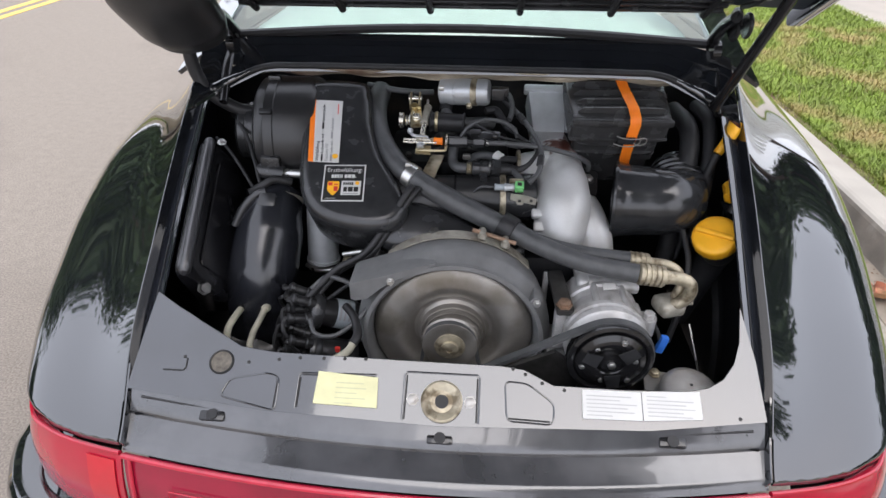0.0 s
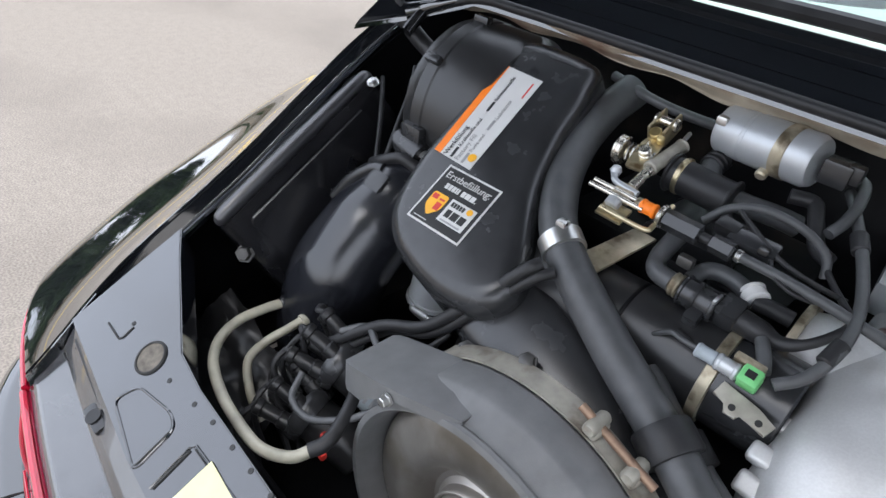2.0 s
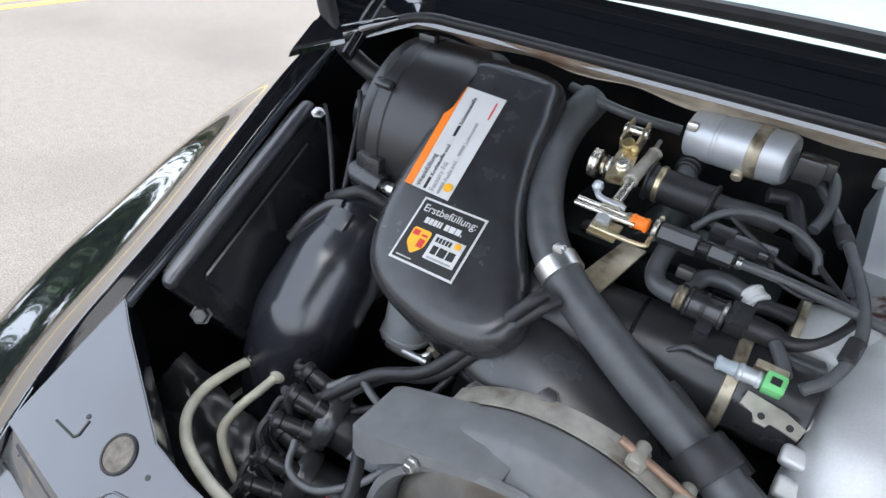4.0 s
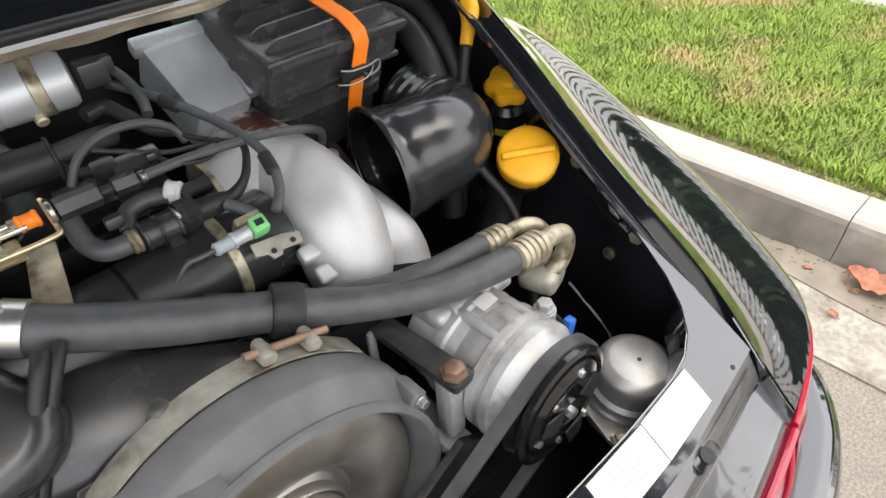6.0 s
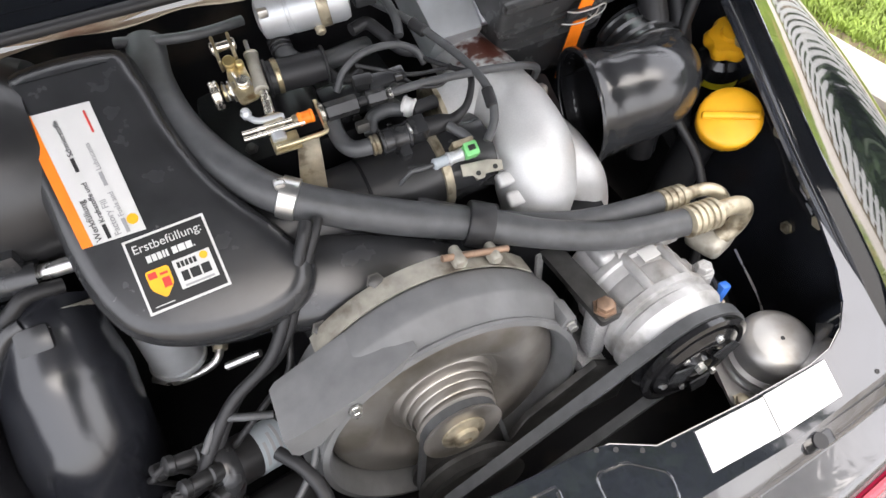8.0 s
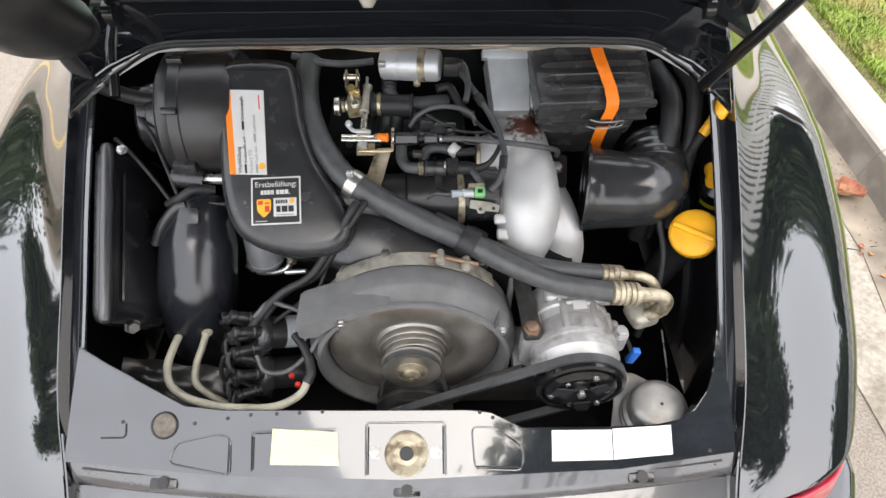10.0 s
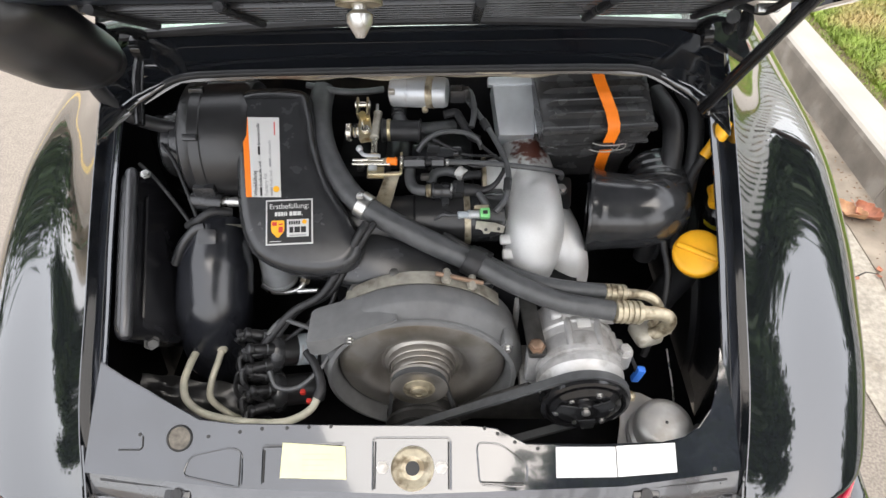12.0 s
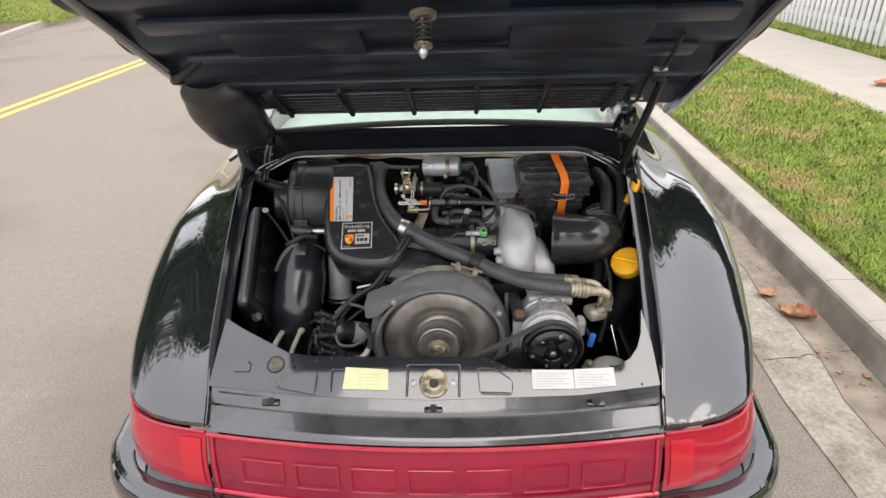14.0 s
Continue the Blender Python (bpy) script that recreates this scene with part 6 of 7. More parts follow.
quad2("print_bar", 0.0, -0.0245, 0.029, -0.0225, GREY_INK, 0.0022)
quad2("print_bar", -0.033, -0.0335, -0.014, -0.0325, WHITE, 0.0018)
bm = bmesh.new()
revolve(bm, [(0.004, 0), (0.004, 0.0004)], C2 @ Vector((0.026, -0.001, 0.0022)), DN.col[2].to_3d(), 14)
part("emblem", bm, YELLOW, s2)

# black left-hand box with a bright edge
BOXBLACK = material("box_black", (0.012, 0.012, 0.014), 0.24, spec=0.8, spread=0.3, scale=15, bump=0.04)
HIGHLIGHT_EDGE = material("highlight_edge", (0.03, 0.03, 0.034), 0.34, spec=1.0, spread=0.15, scale=20, bump=0.02)
lbox = thing("cooler_box", "tall black plastic box with rounded edges beside the inner wing", "box")
E0, E1 = Vector((-0.470, 0.290, 0.700)), Vector((-0.492, 0.545, 0.852))
ED = (E1 - E0).normalized()
ER = Vector((0.985, 0.14, 0.0)).normalized()
EU = ER.cross(ED).normalized()
shape = rounded([(-0.026, -0.23), (-0.024, -0.012), (0.0, 0.0), (0.032, -0.10), (0.045, -0.23)], 0.011, 5)
bm = bmesh.new()
L = (E1 - E0).length
loops = []
for s, k in [(0.0, 0.80), (0.003, 0.88), (0.008, 0.94), (0.016, 0.985), (0.026, 1.0), (L * 0.5, 1.0), (L - 0.022, 1.0), (L - 0.012, 0.98), (L - 0.005, 0.93), (L, 0.84)]:
    c = E0 + ED * s
    loops.append([c + ER * (x * k) + EU * (-0.1 + (y + 0.1) * k) for x, y in shape])
rings(bm, loops)
part("casing", bm, BOXBLACK, lbox)
bm = bmesh.new()
loops = []
for s, k in [(0.03, 0.86), (0.036, 1.0), (L - 0.046, 1.0), (L - 0.04, 0.86)]:
    c = E0 + ED * s
    loops.append([c + ER * x + EU * y for x, y in [(0.012 + 0.0028, -0.035 - 0.05 * (1 - k)), (0.0145 + 0.0035, -0.036 - 0.05 * (1 - k)), (0.040, -0.105), (0.048, -0.19), (0.040, -0.19), (0.03, -0.1)]])
rings(bm, loops)
part("side_panel", bm, BOXBLACK, lbox)
# lighter, shinier strip added along the edge as its sky highlight
bm = bmesh.new()
sweep(bm, [E0 + ED * s + ER * x + EU * y for s, x, y in ((0.010, -0.006, -0.022), (0.022, -0.0015, -0.0125), (L * 0.5, -0.0015, -0.0120), (L - 0.02, -0.0015, -0.0125), (L - 0.006, -0.006, -0.020))], 0.0105, 20, 6)
part("rounded_edge", bm, HIGHLIGHT_EDGE, lbox, "satin edge strip, lighter to give the sky highlight")
bolt("fixing", (-0.461, 0.327, 0.634), (0.6, -0.6, 0.5), 0.010, 0.016, DARK_STEEL, lbox)
bolt("fixing", (-0.468, 0.540, 0.838), (0.2, -0.3, 0.9), 0.007, 0.006, STEEL, lbox)

# black canister with two cream tubes
can = thing("vapour_canister", "fat black rubber intake bellows with two cream tubes", "canister")
bm = bmesh.new()
can.location = (-0.019, 0.016, -0.023)
CP = [(-0.345, 0.525, 0.755), (-0.350, 0.497, 0.733), (-0.356, 0.455, 0.690), (-0.364, 0.415, 0.635), (-0.372, 0.395, 0.575), (-0.378, 0.385, 0.53), (-0.38, 0.38, 0.45)]
SATIN = material("satin_black_rubber", (0.014, 0.015, 0.019), 0.21, spec=0.75, spread=0.25, scale=18, bump=0.03, bump_scale=200)
sweep(bm, CP, [0.047, 0.056, 0.067, 0.070, 0.068, 0.062, 0.055], 36, 7)
part("body", bm, SATIN, can)
bm = bmesh.new()
d = Vector((-0.02, -0.10, -0.12)).normalized()
revolve(bm, [(0.047, -0.006), (0.052, -0.005), (0.052, 0.005), (0.047, 0.006)], (-0.347, 0.516, 0.748), d, 30)
part("clamp_ring", bm, STRAP, can, "yellowed clamp ring")
bm = bmesh.new()
box(bm, (-0.349, 0.462, 0.766), (0.036, 0.03, 0.022), Matrix.Rotation(0.7, 3, "X"), 0.007)
sweep(bm, [(-0.355, 0.475, 0.780), (-0.375, 0.47, 0.775), (-0.40, 0.455, 0.752), (-0.418, 0.44, 0.72)], 0.009, 10)
part("vent_nozzle", bm, PLASTIC, can)
for pts, r in (([(-0.408, 0.350, 0.571), (-0.412, 0.325, 0.570), (-0.413, 0.288, 0.568), (-0.400, 0.255, 0.565), (-0.365, 0.228, 0.568), (-0.315, 0.212, 0.571), (-0.265, 0.206, 0.572), (-0.210, 0.206, 0.576), (-0.172, 0.222, 0.586), (-0.160, 0.245, 0.594)], 0.0068), ([(-0.362, 0.354, 0.570), (-0.365, 0.330, 0.563), (-0.372, 0.300, 0.550), (-0.372, 0.275, 0.530), (-0.345, 0.262, 0.500), (-0.32, 0.262, 0.470)], 0.006)):
    bm = bmesh.new()
    sweep(bm, pts, r, 14, 7)
    tagged(part("drain_tube", bm, CREAM), "aged cream-coloured plastic drain tube", "tube", group="drain tubes")
bm = bmesh.new()
sweep(bm, [(-0.163, 0.239, 0.592), (-0.157, 0.253, 0.597), (-0.160, 0.272, 0.604), (-0.172, 0.296, 0.612), (-0.190, 0.32, 0.612)], [0.0085, 0.0085, 0.008, 0.0075, 0.0075], 14, 6)
tagged(part("tube_sleeve", bm, RUBBER), "black rubber sleeve on the end of the cream tube", "sleeve")
for p in ((-0.389, 0.338, 0.594), (-0.343, 0.342, 0.593)):
    bm = bmesh.new()
    revolve(bm, [(0.0105, -0.012), (0.0105, 0.003), (0.008, 0.008)], p, (0, -0.9, 0.0), 16)
    part("nozzle", bm, CREAM if p[0] > -0.38 else GLOSS, can)

# twin distributor with ignition leads
DAX = Vector((-0.85, -0.32, 0.38)).normalized()
rr = random.Random(5)
m = frame_to(DAX)
PHASE = math.atan2((m.inverted() @ Vector((0.0, -0.5, 1.0))).y, (m.inverted() @ Vector((0.0, -0.5, 1.0))).x)
for DC, labelled in ((Vector((-0.236, 0.350, 0.588)), True), (Vector((-0.236, 0.302, 0.528)), False)):
    dist = thing("distributor", "black ignition distributor with a fan of plug leads", "distributor", group="twin distributors")
    dist.location = (-0.030, -0.006, -0.008)
    bm = bmesh.new()
    revolve(bm, [(0.02, -0.02), (0.036, -0.018), (0.040, -0.008), (0.039, 0.0), (0.034, 0.006), (0.014, 0.008)], DC, DAX, 32)
    part("cap", bm, PLASTIC, dist)
    bm = bmesh.new()
    revolve(bm, [(0.02, -0.095), (0.027, -0.093), (0.029, -0.088), (0.029, -0.018), (0.02, -0.016)], DC, DAX, 32)
    body = part("body", bm, PLASTIC_DULL, dist)
    if labelled:
        bm = bmesh.new()
        sheet(bm, lambda u, v: DC + m @ Vector((0.0294 * math.cos(u * 4.4 - 2.2 + PHASE), 0.0294 * math.sin(u * 4.4 - 2.2 + PHASE), -0.080 + 0.034 * v)), 24, 1)
        solid(bm, 0.0005)
        lab = part("printed_label", bm, PALEBLUE, body, "pale grey wrapped label with dark print")
        for k in range(3):
            bm = bmesh.new()
            sheet(bm, lambda u, v: DC + m @ Vector((0.0300 * math.cos(u * (1.6 - 0.3 * k) - 0.9 + PHASE), 0.0300 * math.sin(u * (1.6 - 0.3 * k) - 0.9 + PHASE), -0.072 + 0.009 * k + 0.004 * v)), 12, 1)
            solid(bm, 0.0003)
            part("print_bar", bm, GREY_INK, lab)
    for k in range(7):
        a, rad = (2 * math.pi * k / 6, 0.029) if k < 6 else (0.0, 0.0)
        base = DC + m @ Vector((rad * math.cos(a), rad * math.sin(a), 0.003))
        tip = base + m @ Vector((0.008 * math.cos(a), 0.008 * math.sin(a), 0.040 + rr.uniform(-0.005, 0.005)))
        bm = bmesh.new()
        revolve(bm, [(0.0110, 0.0), (0.0110, 0.012), (0.0088, 0.014), (0.0092, 0.028), (0.0080, 0.036), (0.0105, 0.038), (0.0105, 0.045), (0.006, 0.048)], base, tip - base, 14)
        tower = part("plug_boot", bm, PLASTIC_DULL, dist)
        down = Vector((0.0, -0.004 + rr.uniform(-0.01, 0.01), -0.03))
        far = tip + m @ Vector((0.02 * math.cos(a), 0.02 * math.sin(a), 0.012)) + down
        bm = bmesh.new()
        sweep(bm, [tip, tip + DAX * 0.012 + down * 0.2, far, far + Vector((rr.uniform(-0.01, 0.06), rr.uniform(-0.01, 0.03), -0.09))], 0.0040, 8, 6)
        part("plug_lead", bm, RUBBER, tower)
for p in ((-0.205, 0.285, 0.535), (-0.195, 0.275, 0.52)):
    bm = bmesh.new()
    box(bm, p, (0.010, 0.009, 0.010), None, 0.003)
    tagged(part("terminal_boot", bm, RED_INK), "small red terminal boot", "terminal", group="terminal boots")
bm = bmesh.new()
sweep(bm, [(-0.25, 0.285, 0.605), (-0.235, 0.262, 0.592), (-0.20, 0.262, 0.590), (-0.165, 0.285, 0.605), (-0.145, 0.31, 0.62)], 0.0042, 12, 7)
tagged(part("ignition_cable", bm, HOSE), "grey ignition cable beside the distributor", "cable")
bm = bmesh.new()
sweep(bm, [(-0.26, 0.345, 0.63), (-0.235, 0.365, 0.645), (-0.205, 0.355, 0.648), (-0.18, 0.35, 0.64)], 0.0045, 12, 7)
tagged(part("ignition_cable", bm, HOSE), "grey ignition cable to the fan housing", "cable")

# silver pipe and fuel line under the duct
bm = bmesh.new()
sweep(bm, [(-0.252, 0.478, 0.73), (-0.255, 0.470, 0.67), (-0.258, 0.462, 0.612)], [0.033, 0.033, 0.033], 28, 5)
revolve(bm, [(0.033, -0.004), (0.036, -0.003), (0.036, 0.003), (0.033, 0.004)], (-0.258, 0.463, 0.616), (-0.05, -0.13, -1), 28)
tagged(part("heater_pipe", bm, COIL_GREY), "dull silver heater pipe under the air duct", "pipe").location = (-0.024, 0.052, -0.030)
bm = bmesh.new()
sweep(bm, [(-0.292, 0.435, 0.618), (-0.265, 0.418, 0.618), (-0.225, 0.414, 0.624), (-0.206, 0.420, 0.632), (-0.199, 0.438, 0.640)], 0.0055, 12, 6)
line = tagged(part("fuel_line", bm, STEEL), "bent bright metal fuel line with a brass nut", "pipe")
bm = bmesh.new()
revolve(bm, [(0.010, -0.007), (0.010, 0.007)], (-0.200, 0.432, 0.638), (0.2, 1, 0.4), 6)
part("nut", bm, BRASS_DIRTY, line)
line.location = (-0.028, 0.075, -0.048)
bm = bmesh.new()
sweep(bm, [(-0.21, 0.415, 0.665), (-0.17, 0.405, 0.68)], 0.0045, 10, smooth=False)
tagged(part("lever_rod", bm, STEEL), "short bright metal rod below the duct", "rod")
for k, pts in enumerate([[(-0.28, 0.33, 0.60), (-0.22, 0.37, 0.655), (-0.16, 0.385, 0.69), (-0.12, 0.41, 0.74), (-0.085, 0.435, 0.79), (-0.075, 0.45, 0.80)], [(-0.27, 0.34, 0.59), (-0.21, 0.38, 0.65), (-0.15, 0.39, 0.685), (-0.108, 0.415, 0.74), (-0.075, 0.438, 0.785), (-0.062, 0.455, 0.795)], [(-0.26, 0.35, 0.58), (-0.19, 0.37, 0.63), (-0.15, 0.375, 0.665), (-0.135, 0.40, 0.69)]]):
    bm = bmesh.new()
    sweep(bm, pts, (0.007, 0.006, 0.004)[k], 10, 7)
    tagged(part("wiring_loom", bm, RUBBER), "black wiring loom passing over the air duct", "cable", group="wiring looms")

# throttle linkage, injectors and hoses in the middle
CHROME = material("bright_zinc", (0.72, 0.68, 0.6), 0.25, 0.9, spread=0.15, scale=60)
GOLD_PALE = material("pale_gold_zinc", (0.6, 0.52, 0.34), 0.3, 0.85, spread=0.25, scale=60, stain=(0.3, 0.2, 0.1), stain_scale=60, stain_at=0.62)


def tube(name, pts, r, mat, parent, n=6, seg=14, label=""):
    bm = bmesh.new()
    sweep(bm, pts, r, seg, n)
    return part(name, bm, mat, parent, label)


def drum(name, a, b, r, mat, parent, lip=0.0, label=""):
    """A turned piece from a to b with a small chamfer, and a raised lip at both ends."""
    a, b = Vector(a), Vector(b)
    h = (b - a).length
    c = min(0.0015, h * 0.2)
    prof = [(r * 0.5, 0), (r + lip - c, 0), (r + lip, c), (r + lip, c + 0.002), (r, c + 0.003), (r, h - c - 0.003), (r + lip, h - c - 0.002), (r + lip, h - c), (r + lip - c, h), (r * 0.5, h)]
    bm = bmesh.new()
    revolve(bm, prof, a, b - a, 22)
    return part(name, bm, mat, parent, label)


def block(name, c, size, mat, parent, turn=(0, 0, 0), bevel=0.003, label=""):
    bm = bmesh.new()
    rot = Matrix.Rotation(turn[2], 3, "Z") @ Matrix.Rotation(turn[1], 3, "Y") @ Matrix.Rotation(turn[0], 3, "X")
    box(bm, c, size, rot, bevel)
    return part(name, bm, mat, parent, label)


link = thing("throttle_linkage", "gold-plated throttle linkage with levers and rods", "linkage")
link.location = MIDDLE
# clevis with its bolt at the top
for dx in (-0.009, 0.009):
    block("clevis_cheek", (-0.092 + dx, 0.660, 0.884), (0.004, 0.034, 0.022), GOLD_PALE, link, (0.5, 0, 0), 0.002)
drum("clevis_bolt", (-0.106, 0.662, 0.890), (-0.078, 0.662, 0.890), 0.0055, CHROME, link, 0.002)
drum("clevis_nut", (-0.092, 0.650, 0.872), (-0.092, 0.640, 0.884), 0.007, BRASS, link)
# shaft with its end disc and the upright lever tube
drum("shaft", (-0.110, 0.628, 0.855), (-0.070, 0.627, 0.855), 0.008, GOLD_PALE, link, 0.002)
drum("end_disc", (-0.122, 0.628, 0.855), (-0.112, 0.628, 0.855), 0.0155, CHROME, link, 0.001)
drum("collar", (-0.100, 0.628, 0.855), (-0.094, 0.628, 0.855), 0.0125, BRASS_DIRTY, link)
drum("lever_tube", (-0.066, 0.662, 0.873), (-0.070, 0.606, 0.857), 0.0075, STRAP, link, 0.001, "tan lever tube")
drum("upright_pin", (-0.0685, 0.606, 0.858), (-0.071, 0.580, 0.842), 0.0055, CHROME, link)
drum("needle", (-0.067, 0.672, 0.885), (-0.0675, 0.655, 0.874), 0.0025, STEEL, link)
block("lever_foot", (-0.071, 0.570, 0.838), (0.022, 0.020, 0.012), BRASS_DIRTY, link, (0.3, 0, 0))
drum("foot_bolt", (-0.071, 0.556, 0.836), (-0.071, 0.548, 0.830), 0.008, COIL_GREY, link)
# throttle neck behind the shaft, lever plate and return spring
drum("throttle_neck", (-0.060, 0.640, 0.850), (0.012, 0.638, 0.848), 0.019, RUBBER, link, 0.003, "black throttle neck")
drum("neck_band", (-0.050, 0.640, 0.850), (-0.043, 0.640, 0.850), 0.0205, GOLD_PALE, link)
bm = bmesh.new()
slab(bm, rounded([(-0.012, -0.020), (0.012, -0.018), (0.010, 0.030), (-0.004, 0.036), (-0.012, 0.020)], 0.006, 3), 0.003, plane_at((-0.086, 0.618, 0.862), (1, 0.1, 0), (0, 0.86, 0.5)), 0.0008)
part("lever_plate", bm, GOLD_PALE, link, "gold-plated lever plate")
drum("plate_pivot", (-0.086, 0.622, 0.862), (-0.086, 0.616, 0.872), 0.006, CHROME, link, 0.001)
drum("plate_nut", (-0.082, 0.640, 0.874), (-0.082, 0.636, 0.882), 0.0045, BRASS, link)
bm = bmesh.new()
sweep(bm, [(-0.108 + 0.036 * k / 48, 0.628 + 0.0115 * math.cos(k * 0.85), 0.855 + 0.0115 * math.sin(k * 0.85)) for k in range(49)], 0.0013, 6, 1)
part("return_spring", bm, STEEL, link)
tube("pull_rod", [(-0.092, 0.652, 0.880), (-0.093, 0.640, 0.872), (-0.090, 0.625, 0.866)], 0.0028, CHROME, link)
block("lower_bracket", (-0.066, 0.548, 0.826), (0.030, 0.022, 0.004), GOLD_PALE, link, (0.4, 0, 0), 0.001)
# ball joint and its arm
bm = bmesh.new()
revolve(bm, [(0.001, -0.0065), (0.0045, -0.005), (0.0065, 0), (0.0045, 0.005), (0.001, 0.0065)], (-0.095, 0.585, 0.850), (0, 0, 1), 14)
part("ball", bm, COIL_GREY, link, "grey ball joint")
tube("ball_arm", [(-0.095, 0.583, 0.848), (-0.085, 0.573, 0.845), (-0.058, 0.573, 0.842)], 0.0035, COIL_GREY, link)
for y, z in ((0.566, 0.840), (0.558, 0.838)):
    bm = bmesh.new()
    rod(bm, (-0.106, y, z), (-0.040, y - 0.003, z + 0.001), 0.0028, 10)
    part("rod", bm, CHROME, link)
drum("rod_joint", (-0.052, 0.562, 0.840), (-0.045, 0.562, 0.840), 0.006, BRASS_DIRTY, link)
drum("bushing", (-0.046, 0.561, 0.840), (-0.028, 0.561, 0.840), 0.0068, ORANGE, link, 0.0008, "orange plastic bushing")
tube("wire_bracket", [(-0.078, 0.540, 0.829), (-0.050, 0.539, 0.829), (-0.024, 0.539, 0.830), (-0.021, 0.545, 0.833), (-0.021, 0.560, 0.840), (-0.021, 0.577, 0.846)], 0.0026, GOLD_PALE, link)
bm = bmesh.new()
slab(bm, [(-0.014, -0.045), (0.016, -0.045), (0.032, 0.035), (0.006, 0.035)], 0.003, plane_at((-0.058, 0.545, 0.795), (1, 0, 0), (0.05, 0.9, 0.22)), 0.001)
part("stay", bm, BRASS_DIRTY, link, "tan zinc-plated stay")

cab = thing("throttle_cable", "black sheathed throttle cable with hexagonal adjusters", "cable")
cab.location = MIDDLE
for a, b2, r in (((-0.017, 0.555, 0.842), (0.022, 0.555, 0.842), 0.0105), ((0.031, 0.555, 0.842), (0.055, 0.554, 0.842), 0.009)):
    bm = bmesh.new()
    a, b2 = Vector(a), Vector(b2)
    revolve(bm, [(r * 0.6, 0), (r, 0.002), (r, (b2 - a).length - 0.002), (r * 0.6, (b2 - a).length)], a, b2 - a, 6)
    part("adjuster", bm, PLASTIC, cab, "black hexagonal adjuster")
drum("locknut", (0.056, 0.554, 0.842), (0.062, 0.554, 0.842), 0.006, STEEL, cab)
drum("threaded_stud", (0.020, 0.555, 0.842), (0.033, 0.555, 0.842), 0.005, RUBBER, cab)
drum("ferrule", (-0.022, 0.556, 0.842), (-0.017, 0.556, 0.842), 0.012, CHROME, cab)
tube("sheath", [(0.060, 0.554, 0.842), (0.105, 0.551, 0.843), (0.166, 0.547, 0.839), (0.205, 0.552, 0.829), (0.238, 0.562, 0.815), (0.262, 0.578, 0.795), (0.266, 0.588, 0.775)], 0.0048, HOSE, cab, 7)

sw = thing("throttle_switch", "black plastic throttle switch with plugs above the plenum", "switch")
sw.location = MIDDLE
block("body", (0.062, 0.572, 0.846), (0.044, 0.018, 0.020), PLASTIC, sw, (0.4, 0, 0.05))
block("plug", (0.036, 0.574, 0.852), (0.022, 0.015, 0.014), PLASTIC_DULL, sw, (0.4, 0, -0.1))
block("clip", (0.074, 0.563, 0.852), (0.010, 0.010, 0.008), GLOSS, sw)
tube("lead", [(0.035, 0.590, 0.865), (0.060, 0.577, 0.858), (0.087, 0.566, 0.850), (0.115, 0.570, 0.842), (0.145, 0.580, 0.835)], 0.0024, RUBBER, sw)
tube("lead", [(0.080, 0.566, 0.848), (0.092, 0.550, 0.842), (0.115, 0.545, 0.838), (0.140, 0.566, 0.832)], 0.002, RUBBER, sw)

icv = thing("idle_valve", "bright metal cylindrical idle valve with a brass band", "valve")
icv.location = (0.007, -0.020, 0.028)
IA, IB = Vector((-0.045, 0.705, 0.878)), Vector((0.058, 0.688, 0.884))
ax2 = (IB - IA).normalized()
bm = bmesh.new()
revolve(bm, [(0.014, -0.004), (0.025, 0.0), (0.027, 0.004), (0.027, 0.030), (0.0262, 0.031), (0.0262, 0.034), (0.027, 0.035), (0.027, 0.096), (0.024, 0.102), (0.012, 0.104)], IA, ax2, 32)
part("body", bm, COIL_GREY, icv)
bm = bmesh.new()
revolve(bm, [(0.0272, 0.066), (0.0282, 0.067), (0.0282, 0.078), (0.0272, 0.079)], IA, ax2, 32)
part("band", bm, BRASS_DIRTY, icv, "brass-coloured band")
block("connector", IB + Vector((0.016, -0.004, 0.0)), (0.026, 0.024, 0.024), PLASTIC, icv)
block("connector_latch", IB + Vector((0.030, -0.006, 0.004)), (0.014, 0.014, 0.018), PLASTIC_DULL, icv)
block("end_tab", IA + Vector((0.002, -0.022, 0.014)), (0.012, 0.012, 0.010), STEEL, icv)
block("dark_label", IA + Vector((0.052, -0.014, 0.0235)), (0.014, 0.012, 0.0012), BLACK_INK, icv, (0.55, 0, -0.15), 0.0)
drum("lower_stub", IA + Vector((0.06, -0.024, -0.016)), IA + Vector((0.06, -0.034, -0.022)), 0.006, BRASS_DIRTY, icv)

# corrugated elbow hose under the valve
elb = thing("idle_hose", "black moulded rubber elbow hose with a ribbed collar", "hose")
elb.location = MIDDLE
tube("hose", [(-0.030, 0.690, 0.870), (-0.030, 0.668, 0.864), (-0.024, 0.652, 0.856), (-0.008, 0.645, 0.849), (0.018, 0.648, 0.846), (0.050, 0.655, 0.845), (0.07, 0.665, 0.84)], [0.011, 0.011, 0.0125, 0.0125, 0.0115, 0.0115, 0.0115], HOSE, elb, 7, 18)
for k in range(3):
    p = Vector((-0.030, 0.684 - 0.008 * k, 0.868 - 0.002 * k))
    drum("collar_rib", p, p + Vector((0, -0.005, -0.0016)), 0.0135, RUBBER, elb)

